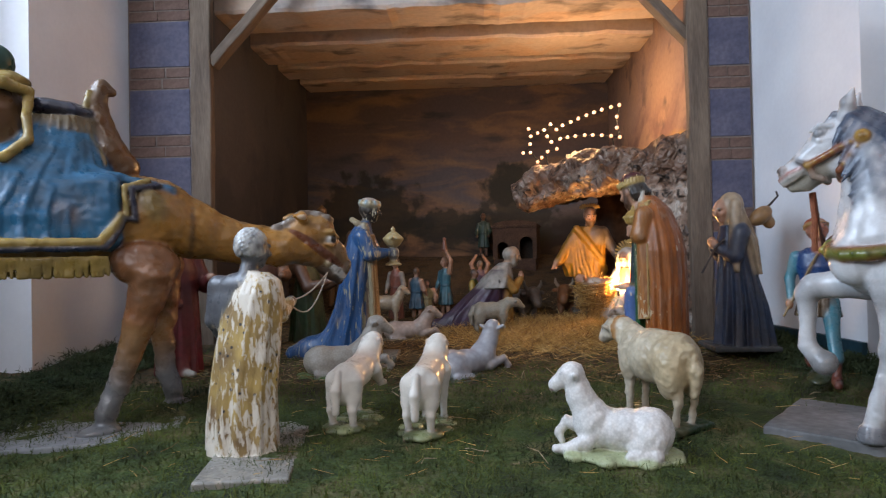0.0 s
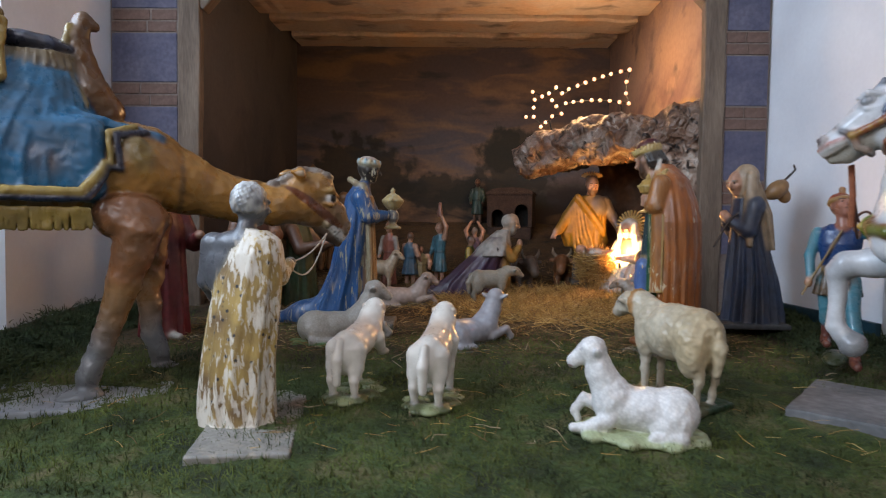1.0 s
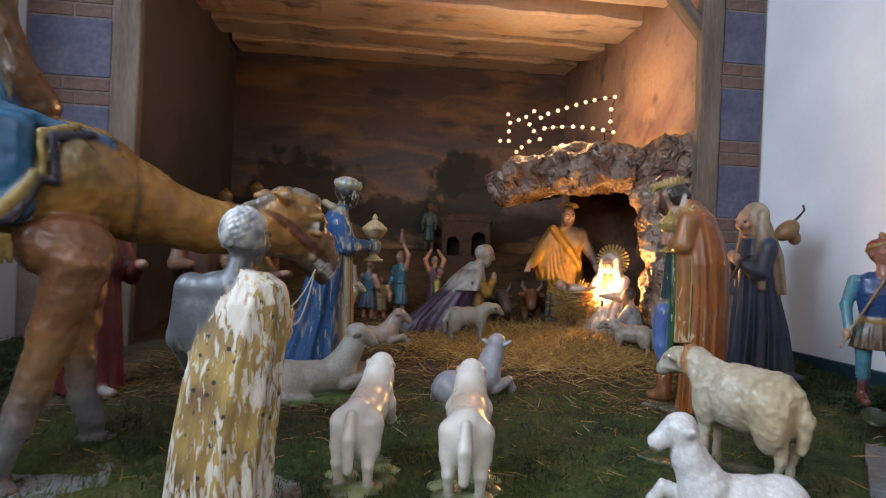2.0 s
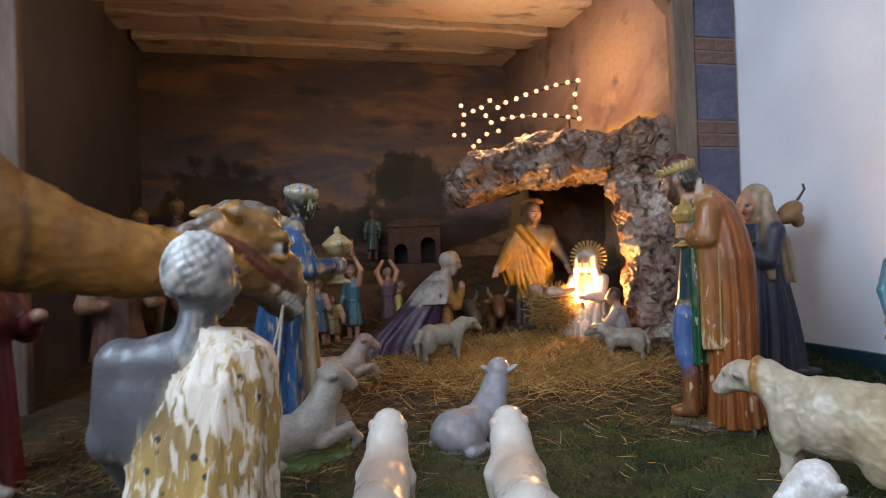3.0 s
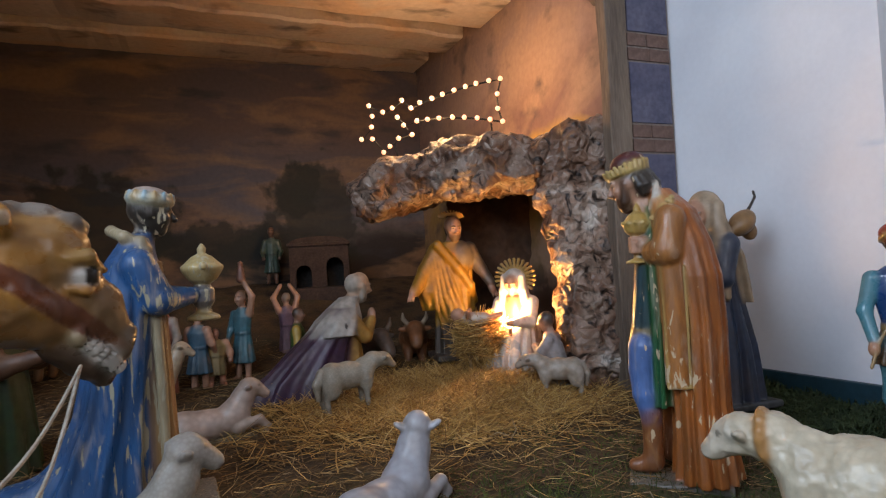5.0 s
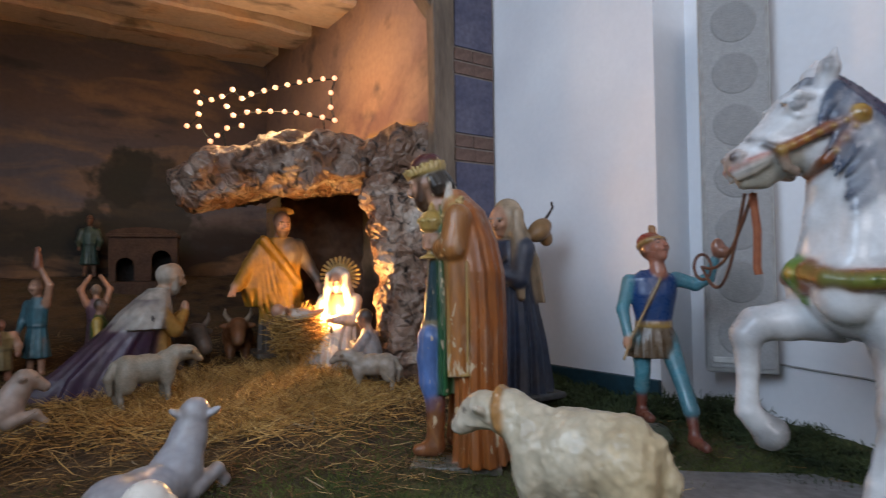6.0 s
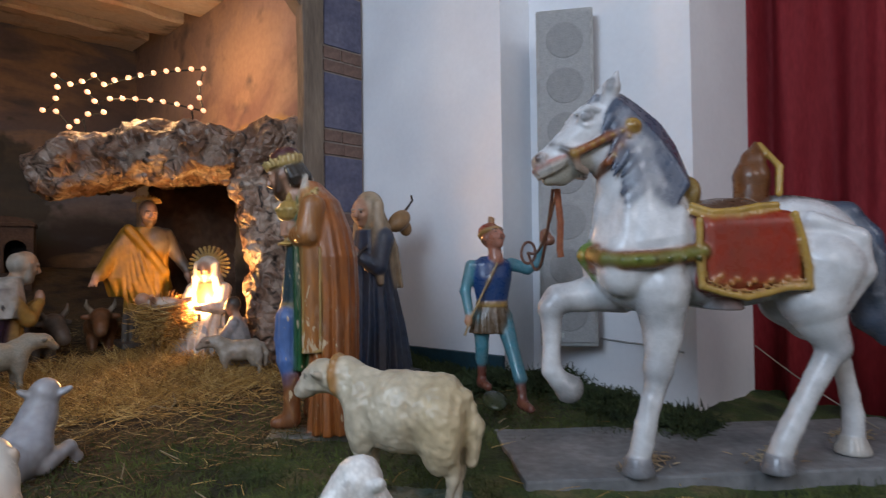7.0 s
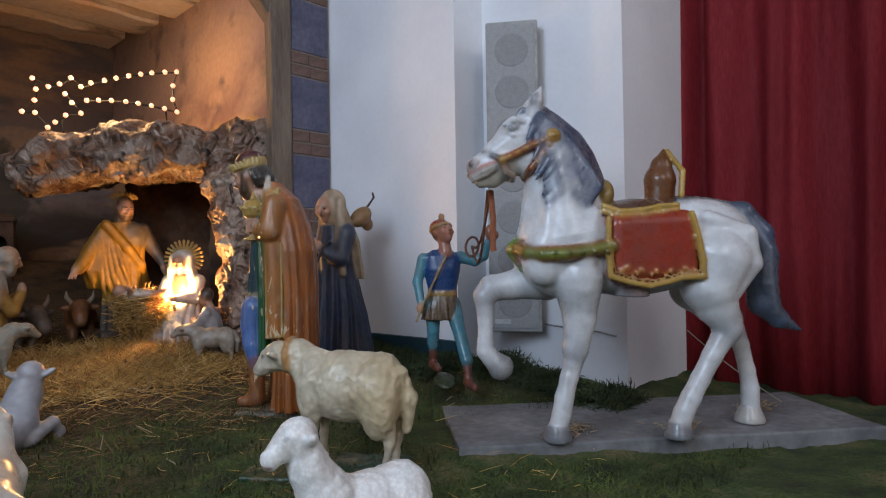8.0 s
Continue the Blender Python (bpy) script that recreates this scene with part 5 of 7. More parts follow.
        # halter: a broad red-brown painted band from poll to nose
        c.dye((0.545, hy(0.545, 0.045 * e), 0.468), (0.115, 0.04, 0.015), (0.17, 0.05, 0.018), (0, 34, 0), None, 0.15)
        for k in range(5):
            c.ell((0.485 + 0.028 * k, hy(0.485 + 0.028 * k, (0.05 - 0.0015 * k) * e), 0.508 - 0.019 * k), (0.003, 0.003, 0.003), (0.5, 0.4, 0.25), (0, 0, 0), 0.001)
    rng = random.Random(4)
    for k in range(46):
        t = k / 45
        x, z = 0.22 + 0.37 * t, float(np.interp(0.22 + 0.37 * t, (0.22, 0.30, 0.36, 0.44, 0.484, 0.511, 0.557, 0.59), (0.588, 0.550, 0.537, 0.531, 0.561, 0.576, 0.574, 0.560)))
        r = 0.007 + 0.0075 * (t > 0.55)
        c.ell((x, hy(x) + rng.uniform(-0.022, 0.022), z), (r * 1.3, r, r), (0.24, 0.20, 0.165) if t > 0.55 else (0.20, 0.11, 0.045), (0, 0, 0), 0.002)
    # the seam where the cast neck joins the shoulder
    c.limb([(0.178, 0.082 * math.cos(k * 0.35), 0.532 + 0.082 * math.sin(k * 0.35)) for k in range(19)], [0.0035] * 19, (0.16, 0.08, 0.03), 0.002)
    # legs
    for e, dx in ((-1, 0.0), (1, 0.075)):
        y, hide, brown, cold = 0.098 * e, (0.33, 0.17, 0.065), (0.30, 0.12, 0.045), (0.19, 0.195, 0.20)
        c.ell((0.062 + dx * 0.4, y * 0.85, 0.432), (0.085, 0.06, 0.062), brown, (0, 6, 0), 0.014)
        c.limb([(0.075 + dx * 0.5, y, 0.40), (0.060 + dx * 0.8, y, 0.335), (0.042 + dx, y, 0.285)], [0.056, 0.044, 0.036], brown, 0.010)
        c.ell((0.044 + dx, y, 0.275), (0.040, 0.034, 0.040), (0.36, 0.19, 0.075), (0, 20, 0), 0.010)
        c.limb([(0.036 + dx, y, 0.25), (0.016 + dx * 1.4, y, 0.19), (-0.008 + dx * 1.75, y, 0.12), (-0.034 + dx * 2.4, y, 0.055)], [0.034, 0.029, 0.027, 0.027], hide, 0.008)
        c.ell((-0.05 + dx * 2.75, y, 0.008), (0.052, 0.042, 0.026), cold, (0, 0, 0), 0.016)
        c.dye((-0.04 + dx * 2.5, y, 0.05), (0.11, 0.08, 0.13), cold, (0, 0, 0), None, 0.8)
        x = -0.47 + dx * 0.8
        c.ell((x, y, 0.47), (0.09, 0.055, 0.12), tan, (0, -10, 0), 0.02)
        c.limb([(x - 0.02, y, 0.42), (x - 0.07, y, 0.27), (x - 0.04, y, 0.12), (x - 0.06, y, 0.04)], [0.05, 0.034, 0.024, 0.022], hide, 0.008)
        c.ell((x - 0.04, y, 0.012), (0.06, 0.045, 0.026), cold, (0, 0, 0), 0.015)
    # blanket with borders and fringe, pleats as ridges
    c.robe([(0.47, -0.24, 0, 0.26, 0.152), (0.56, -0.24, 0, 0.25, 0.15), (0.66, -0.20, 0, 0.20, 0.125), (0.74, -0.15, 0, 0.12, 0.085), (0.79, -0.135, 0, 0.09, 0.06)], blue, 34, (0.005, 0.022), 0, 1.0, 0.006)
    c.block((-0.09, 0, 0.568), (0.098, 0.127, 0.098), blue, (0, 0, 0), 0.035, 0.006)
    c.block((0.03, 0, 0.652), (0.11, 0.085, 0.012), blue, (0, 14, 0), 0.008, 0.01)
    for e in (-1, 1):
        c.limb([(-0.44, 0.148 * e, 0.51), (-0.40, 0.152 * e, 0.488), (-0.24, 0.158 * e, 0.486), (-0.045, 0.145 * e, 0.488), (-0.008, 0.125 * e, 0.53), (0.005, 0.116 * e, 0.555)], [0.011] * 6, gold, 0.003)
        c.limb([(-0.44, 0.15 * e, 0.495), (-0.24, 0.16 * e, 0.472), (-0.03, 0.148 * e, 0.474), (0.004, 0.125 * e, 0.525), (0.010, 0.118 * e, 0.55), (0.037, 0.117 * e, 0.548), (0.028, 0.115 * e, 0.625), (0.096, 0.085 * e, 0.640)], [0.008] * 8, navy, 0.002)
        c.limb([(0.018, 0.119 * e, 0.56), (0.012, 0.116 * e, 0.63), (0.07, 0.09 * e, 0.652)], [0.007] * 3, gold, 0.002)
        for k in range(40):
            x = -0.45 + 0.0108 * k
            c.cone((x, 0.148 * e - 0.01 * e * abs(x + 0.24) / 0.2, 0.45), (x + rng.uniform(-0.003, 0.003), 0.144 * e - 0.012 * e * abs(x + 0.24) / 0.2, 0.405), 0.0058, 0.0048, gold, 0.003)
        c.ell((0.075, 0.098 * e, 0.575), (0.04, 0.022, 0.055), (0.28, 0.19, 0.06), (0, -20, 0), 0.004)
    # saddle: pommel scroll, navy cushion, carved cantle
    c.limb([(0.022, 0, 0.695), (-0.018, 0, 0.74), (-0.042, 0, 0.81), (-0.048, 0, 0.87), (-0.034, 0, 0.908), (-0.010, 0, 0.898)], [0.034, 0.040, 0.034, 0.026, 0.020, 0.011], wood, 0.008)
    c.limb([(-0.03, 0.04, 0.70), (-0.062, 0.036, 0.765), (-0.074, 0.026, 0.835), (-0.064, 0.018, 0.89)], [0.007] * 4, gold, 0.003)
    c.limb([(-0.03, -0.04, 0.70), (-0.062, -0.036, 0.765), (-0.074, -0.026, 0.835), (-0.064, -0.018, 0.89)], [0.007] * 4, gold, 0.003)
    c.ell((-0.125, 0, 0.835), (0.085, 0.062, 0.026), navy, (0, 8, 0), 0.004)
    c.robe([(0.775, -0.125, 0, 0.09, 0.066), (0.815, -0.125, 0, 0.085, 0.064)], (0.2, 0.15, 0.08), 30, (0.02, 0.03), 0, 0, 0.003)
    c.ell((-0.265, 0, 0.80), (0.07, 0.085, 0.105), wood, (0, -8, 0), 0.008)
    c.ell((-0.245, 0, 0.89), (0.055, 0.075, 0.03), gold, (0, -8, 0), 0.005)
    c.ell((-0.265, 0, 0.945), (0.04, 0.05, 0.045), (0.02, 0.09, 0.07), (0, 0, 0), 0.005)
    for e in (-1, 1):
        c.limb([(-0.192, 0.05 * e, 0.87), (-0.195, 0.085 * e, 0.80), (-0.19, 0.10 * e, 0.74), (-0.24, 0.12 * e, 0.69), (-0.34, 0.12 * e, 0.68)], [0.011] * 5, gold, 0.004)
        c.limb([(-0.20, 0.07 * e, 0.865), (-0.245, 0.09 * e, 0.875), (-0.29, 0.08 * e, 0.87)], [0.012, 0.015, 0.01], gold, 0.003)
    c.limb([(-0.55, 0, 0.6), (-0.62, 0, 0.5), (-0.63, 0, 0.36)], [0.03, 0.02, 0.022], dark)
    return c


camel_ob = statue("camel_statue", camel(), [HIDE], (-0.885, 1.565, 0.030), 33, "brown camel statue with a fringed blue blanket and carved saddle", "statue", size=1.05)


rough_up(camel_ob, ((20, 0.004), (48, 0.0022)), 7.0)


def horse():
    c = Clay(0.0036, 0.014)
    white, grey, mane, red, gold, leather, green = (0.71, 0.72, 0.73), (0.2, 0.22, 0.26), (0.065, 0.09, 0.14), (0.29, 0.028, 0.012), (0.46, 0.28, 0.06), (0.24, 0.07, 0.024), (0.12, 0.24, 0.04)
    pink = (0.42, 0.16, 0.12)
    # trunk, chest, rump
    c.ell((-0.07, 0, 0.425), (0.21, 0.092, 0.108), white)
    c.ell((0.09, 0, 0.425), (0.10, 0.088, 0.112), white)
    c.ell((-0.255, 0, 0.43), (0.108, 0.092, 0.106), white)
    c.ell((-0.22, 0, 0.475), (0.09, 0.07, 0.065), white)
    # arched neck
    c.limb([(0.075, 0, 0.46), (0.088, 0, 0.55), (0.105, 0, 0.63), (0.135, 0, 0.685)], [0.105, 0.076, 0.064, 0.055], white, 0.02)
    c.limb([(0.14, 0, 0.60), (0.15, 0, 0.52), (0.155, 0, 0.45)], [0.024, 0.024, 0.034], white, 0.02)
    # head: brow, cheek, muzzle, chin
    c.ell((0.178, 0, 0.692), (0.05, 0.043, 0.047), white, (0, 20, 0), 0.012)
    c.ell((0.165, 0, 0.645), (0.05, 0.041, 0.052), white, (0, 0, 0), 0.012)
    c.limb([(0.195, 0, 0.675), (0.235, 0, 0.637), (0.268, 0, 0.617)], [0.046, 0.037, 0.031], white, 0.01)
    c.ell((0.284, 0, 0.613), (0.021, 0.027, 0.024), (0.46, 0.40, 0.37), (0, 30, 0), 0.006)
    c.limb([(0.205, 0, 0.625), (0.245, 0, 0.592), (0.272, 0, 0.584)], [0.032, 0.021, 0.015], (0.46, 0.42, 0.34), 0.008)
    for e in (-1, 1):
        c.limb([(0.155, 0.026 * e, 0.73), (0.149, 0.032 * e, 0.762), (0.138, 0.031 * e, 0.792)], [0.017, 0.016, 0.004], (0.62, 0.62, 0.63), 0.006)
        c.dye((0.156, 0.046 * e, 0.765), (0.009, 0.012, 0.02), (0.30, 0.30, 0.31), (0, -15, 0), None, 0.6)
        # eye under a heavy lid
        c.ell((0.205, 0.041 * e, 0.699), (0.017, 0.010, 0.012), (0.62, 0.6, 0.58), (0, 25, 0), 0.002)
        c.dye((0.206, 0.048 * e, 0.699), (0.0125, 0.02, 0.0105), (0.015, 0.014, 0.016), (0, 25, 0), None, 0.12)
        # pale bead on the pupil, a glint set in as colour
        c.ell((0.208, 0.0505 * e, 0.703), (0.003, 0.002, 0.0025), (0.6, 0.6, 0.6), (0, 0, 0), 0.001)
        c.limb([(0.181, 0.040 * e, 0.712), (0.203, 0.047 * e, 0.716), (0.226, 0.035 * e, 0.706)], [0.006, 0.007, 0.004], white, 0.004)
        c.limb([(0.184, 0.043 * e, 0.685), (0.205, 0.045 * e, 0.682), (0.222, 0.036 * e, 0.69)], [0.004, 0.005, 0.003], white, 0.004)
        c.cone((0.215, 0.036 * e, 0.672), (0.258, 0.029 * e, 0.64), 0.007, 0.006, white, 0.006)
        c.ell((0.295, 0.021 * e, 0.622), (0.009, 0.007, 0.008), (0.10, 0.07, 0.07), (0, 0, 0), 0.002)
        c.limb([(0.292, 0.02 * e, 0.632), (0.285, 0.028 * e, 0.625), (0.288, 0.026 * e, 0.614)], [0.005, 0.005, 0.004], (0.5, 0.44, 0.41), 0.003)
        # parted lips with a row of teeth
        c.limb([(0.294, 0.014 * e, 0.594), (0.272, 0.03 * e, 0.604), (0.245, 0.034 * e, 0.616)], [0.006, 0.006, 0.004], (0.68, 0.66, 0.62), 0.001)
        c.limb([(0.299, 0.014 * e, 0.600), (0.275, 0.031 * e, 0.612), (0.247, 0.035 * e, 0.623)], [0.005, 0.005, 0.004], pink, 0.002)
        c.limb([(0.289, 0.014 * e, 0.586), (0.268, 0.027 * e, 0.595), (0.245, 0.031 * e, 0.608)], [0.005, 0.005, 0.004], (0.5, 0.42, 0.34), 0.002)
        # bridle of studded straps
        c.limb([(0.122, 0.03 * e, 0.715), (0.118, 0.056 * e, 0.677), (0.165, 0.051 * e, 0.658), (0.205, 0.045 * e, 0.638), (0.23, 0.039 * e, 0.627)], [0.009] * 5, leather, 0.001)
        c.limb([(0.23, 0.040 * e, 0.627), (0.252, 0.033 * e, 0.64), (0.268, 0.016 * e, 0.648), (0.27, 0, 0.65)], [0.008, 0.006, 0.004, 0.004], (0.07, 0.06, 0.06), 0.001)
        c.limb([(0.118, 0.056 * e, 0.677), (0.14, 0.054 * e, 0.64), (0.165, 0.046 * e, 0.608), (0.172, 0, 0.592)], [0.009] * 4, leather, 0.001)
        c.limb([(0.23, 0.040 * e, 0.627), (0.22, 0.036 * e, 0.60), (0.205, 0.03 * e, 0.594), (0.2, 0, 0.588)], [0.008] * 4, leather, 0.001)
        c.ell((0.118, 0.060 * e, 0.678), (0.016, 0.010, 0.016), gold, (0, 0, 0), 0.001)
        c.ell((0.118, 0.069 * e, 0.678), (0.007, 0.004, 0.007), (0.25, 0.13, 0.03), (0, 0, 0), 0.001)
        c.ell((0.23, 0.045 * e, 0.627), (0.009, 0.007, 0.009), gold, (0, 0, 0), 0.001)
        for k in range(5):
            t = k / 4
            c.ell((0.14 + 0.075 * t, 0.064 * e - 0.014 * t * e, 0.668 - 0.034 * t), (0.0035, 0.0035, 0.0035), gold, (0, 0, 0), 0.001)
        for k in range(3):
            c.ell((0.127 + 0.014 * k, 0.064 * e - 0.003 * k * e, 0.657 - 0.018 * k), (0.0035, 0.0035, 0.0035), gold, (0, 0, 0), 0.001)
        # muscles of neck, shoulder, breast and haunch
        c.limb([(0.125, 0.05 * e, 0.57), (0.13, 0.062 * e, 0.50), (0.14, 0.07 * e, 0.45)], [0.010, 0.013, 0.016], white, 0.012)
        c.limb([(0.09, 0.062 * e, 0.55), (0.10, 0.074 * e, 0.49), (0.11, 0.08 * e, 0.45)], [0.008, 0.010, 0.014], white, 0.010)
        c.limb([(0.055, 0.066 * e, 0.55), (0.065, 0.08 * e, 0.49)], [0.008, 0.011], white, 0.010)
        c.limb([(0.04, 0.072 * e, 0.50), (0.06, 0.084 * e, 0.42), (0.065, 0.07 * e, 0.345)], [0.02, 0.024, 0.03], white, 0.012)
        c.ell((0.14, 0.05 * e, 0.405), (0.052, 0.044, 0.06), white, (0, 0, 0), 0.012)
        c.limb([(-0.225, 0.07 * e, 0.49), (-0.305, 0.078 * e, 0.45), (-0.315, 0.074 * e, 0.39), (-0.28, 0.066 * e, 0.33)], [0.018, 0.026, 0.028, 0.024], white, 0.007)
        c.limb([(-0.2, 0.08 * e, 0.44), (-0.235, 0.083 * e, 0.38), (-0.23, 0.075 * e, 0.32)], [0.016, 0.022, 0.022], white, 0.007)
    # mane in combed locks
    rng = random.Random(9)
    for k in range(46):
        t = k / 45
        x0 = float(np.interp(t, (0, 0.15, 0.4, 0.7, 1), (0.135, 0.105, 0.06, 0.03, 0.008)))
        z0 = float(np.interp(t, (0, 0.15, 0.4, 0.7, 1), (0.742, 0.722, 0.685, 0.64, 0.585)))
        e = 1 if k % 3 else -1
        drop = 0.045 + 0.075 * math.sin(2.6 * t)
        w = 0.046 + 0.026 * t
        lead = 0.035 + 0.055 * math.sin(2.6 * t) + rng.uniform(-0.012, 0.012)
        c.limb([(x0, 0.01 * e, z0), (x0 + 0.012, w * 0.86 * e, z0 - drop * 0.3), (x0 + lead * 0.6, w * 1.06 * e, z0 - drop * 0.75 - rng.uniform(0, 0.01)), (x0 + lead, (w + 0.006) * e, z0 - drop - rng.uniform(0, 0.035))], [0.016, 0.012, 0.009, 0.002], mane if k % 5 else (0.19, 0.215, 0.27), 0.0025)
        c.ell((x0 - 0.004, 0, z0 - 0.006), (0.022, 0.016, 0.013), mane, (0, 52, 0), 0.004)
    for k in range(6):
        c.limb([(0.15, 0.006 * (k - 2.5), 0.742), (0.178, 0.008 * (k - 2.5), 0.742), (0.196, 0.008 * (k - 2.5), 0.728)], [0.009, 0.008, 0.003], grey, 0.003)
    # near foreleg standing
    c.limb([(0.065, 0.045, 0.36), (0.062, 0.045, 0.27), (0.072, 0.045, 0.205)], [0.058, 0.036, 0.028], white, 0.008)
    c.ell((0.074, 0.047, 0.205), (0.029, 0.026, 0.032), white, (0, 0, 0), 0.006)
    c.limb([(0.074, 0.045, 0.19), (0.088, 0.045, 0.14), (0.10, 0.045, 0.095), (0.106, 0.045, 0.06)], [0.024, 0.0195, 0.0205, 0.022], white, 0.006)
    c.cone((0.098, 0.062, 0.15), (0.106, 0.062, 0.08), 0.005, 0.005, white, 0.006)
    c.limb([(0.106, 0.045, 0.06), (0.114, 0.045, 0.035)], [0.021, 0.021], white, 0.004)
    c.lathe((0.116, 0.045), [(0.0, 0.032), (0.012, 0.031), (0.036, 0.024)], (0.20, 0.21, 0.23))
    # off foreleg raised
    c.limb([(0.12, -0.045, 0.36), (0.19, -0.045, 0.345), (0.245, -0.045, 0.338), (0.262, -0.045, 0.32)], [0.055, 0.034, 0.030, 0.028], white, 0.008)
    c.limb([(0.262, -0.045, 0.31), (0.261, -0.045, 0.26), (0.263, -0.045, 0.21), (0.262, -0.045, 0.19)], [0.024, 0.0185, 0.018, 0.022], white, 0.006)
    c.limb([(0.262, -0.045, 0.19), (0.25, -0.045, 0.172)], [0.021, 0.021], white, 0.004)
    c.limb([(0.247, -0.045, 0.17), (0.228, -0.045, 0.152)], [0.022, 0.031], (0.30, 0.30, 0.30), 0.004)
    # hind legs in stride
    c.limb([(-0.255, 0.052, 0.40), (-0.235, 0.052, 0.335), (-0.25, 0.052, 0.295), (-0.275, 0.052, 0.245)], [0.075, 0.06, 0.044, 0.031], white, 0.010)
    c.ell((-0.279, 0.052, 0.243), (0.031, 0.025, 0.034), white, (0, 30, 0), 0.006)
    c.cone((-0.298, 0.052, 0.262), (-0.285, 0.052, 0.31), 0.012, 0.014, white, 0.006)
    c.limb([(-0.272, 0.052, 0.235), (-0.238, 0.052, 0.18), (-0.21, 0.052, 0.13), (-0.187, 0.052, 0.088)], [0.027, 0.0215, 0.0205, 0.022], white, 0.006)
    c.limb([(-0.187, 0.052, 0.088), (-0.17, 0.052, 0.055), (-0.163, 0.052, 0.035)], [0.022, 0.022, 0.023], white, 0.004)
    c.lathe((-0.158, 0.052), [(0.0, 0.033), (0.012, 0.031), (0.036, 0.023)], (0.20, 0.21, 0.23))
    c.limb([(-0.25, -0.052, 0.40), (-0.25, -0.052, 0.33), (-0.295, -0.052, 0.285), (-0.337, -0.052, 0.258)], [0.075, 0.055, 0.042, 0.03], white, 0.010)
    c.ell((-0.34, -0.052, 0.252), (0.028, 0.024, 0.033), white, (0, 0, 0), 0.006)
    c.limb([(-0.345, -0.052, 0.245), (-0.365, -0.052, 0.19), (-0.38, -0.052, 0.125), (-0.387, -0.052, 0.08)], [0.024, 0.019, 0.0185, 0.021], white, 0.006)
    c.limb([(-0.387, -0.052, 0.08), (-0.386, -0.052, 0.04)], [0.021, 0.022], white, 0.004)
    c.lathe((-0.384, -0.052), [(0.0, 0.037), (0.014, 0.034), (0.038, 0.023)], (0.50, 0.48, 0.44))
    # tail
    c.limb([(-0.30, 0, 0.522), (-0.345, 0, 0.506), (-0.385, 0, 0.455), (-0.396, 0, 0.40), (-0.388, 0, 0.345), (-0.39, 0, 0.295), (-0.43, 0, 0.255), (-0.482, 0, 0.228)], [0.014, 0.026, 0.032, 0.032, 0.036, 0.032, 0.022, 0.004], mane, 0.008)
    for k in range(9):
        a = k * 0.72
        c.limb([(-0.335, 0.016 * math.cos(a), 0.508 + 0.016 * math.sin(a)), (-0.39 - 0.02 * math.sin(a), 0.031 * math.cos(a), 0.42), (-0.388 - 0.022 * math.sin(a), 0.034 * math.cos(a), 0.34), (-0.41 - 0.012 * math.sin(a), 0.022 * math.cos(a), 0.275), (-0.465, 0.008 * math.cos(a), 0.236)], [0.010, 0.010, 0.011, 0.009, 0.003], mane if k % 3 else (0.14, 0.165, 0.21), 0.0025)
    # breast strap: green band edged in brown, pointed badge in front
    rim = ((0.186, 0.028), (0.178, 0.062), (0.15, 0.088), (0.105, 0.103), (0.055, 0.098), (0.005, 0.096))
    for e in (-1, 1):
        c.limb([(x, y * e, 0.427 - 0.012 * math.sin(i * 0.7)) for i, (x, y) in enumerate(rim)], [0.021, 0.019, 0.017, 0.017, 0.017, 0.017], leather, 0.001)
        c.limb([(x + 0.003, (y + 0.0065) * e, 0.427 - 0.012 * math.sin(i * 0.7)) for i, (x, y) in enumerate(rim)], [0.015, 0.013, 0.0115, 0.0115, 0.0115, 0.0115], green, 0.001)
        for k in range(6):
            x = 0.155 - 0.028 * k
            y = float(np.interp(x, (0.005, 0.055, 0.105, 0.15, 0.178), (0.096, 0.098, 0.103, 0.088, 0.062)))
            c.ell((x + 0.003, (y + 0.018) * e, 0.418), (0.005, 0.003, 0.005), (0.025, 0.05, 0.012), (0, 0, 0), 0.001)
    c.ell((0.183, 0, 0.418), (0.02, 0.046, 0.03), leather, (0, 0, 0), 0.002)
    c.limb([(0.187, 0, 0.425), (0.178, 0, 0.385)], [0.03, 0.012], green, 0.004)
    c.ell((0.213, 0.012, 0.427), (0.007, 0.009, 0.009), gold, (0, 0, 0), 0.001)
    # soft grey shading put into the coat colour at joints and under the belly
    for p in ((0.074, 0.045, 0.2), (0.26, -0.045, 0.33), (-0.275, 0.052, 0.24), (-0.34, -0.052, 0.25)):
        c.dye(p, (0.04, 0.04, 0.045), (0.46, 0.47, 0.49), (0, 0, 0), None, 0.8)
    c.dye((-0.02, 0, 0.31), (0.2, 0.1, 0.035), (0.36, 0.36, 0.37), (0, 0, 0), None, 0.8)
    # saddle cloth with a gilt border, saddle with high cantle, girth
    c.block((-0.092, 0, 0.43), (0.104, 0.106, 0.078), red, (0, 1.5, 0), 0.03, 0.001)
    c.ell((-0.07, 0, 0.352), (0.07, 0.1045, 0.016), red, (0, 0, 0), 0.006)
    edge = ((0.012, 0.49), (0.013, 0.42), (0.010, 0.366), (-0.03, 0.353), (-0.075, 0.344), (-0.115, 0.352), (-0.15, 0.361), (-0.195, 0.362), (-0.195, 0.40), (-0.186, 0.45), (-0.172, 0.50))
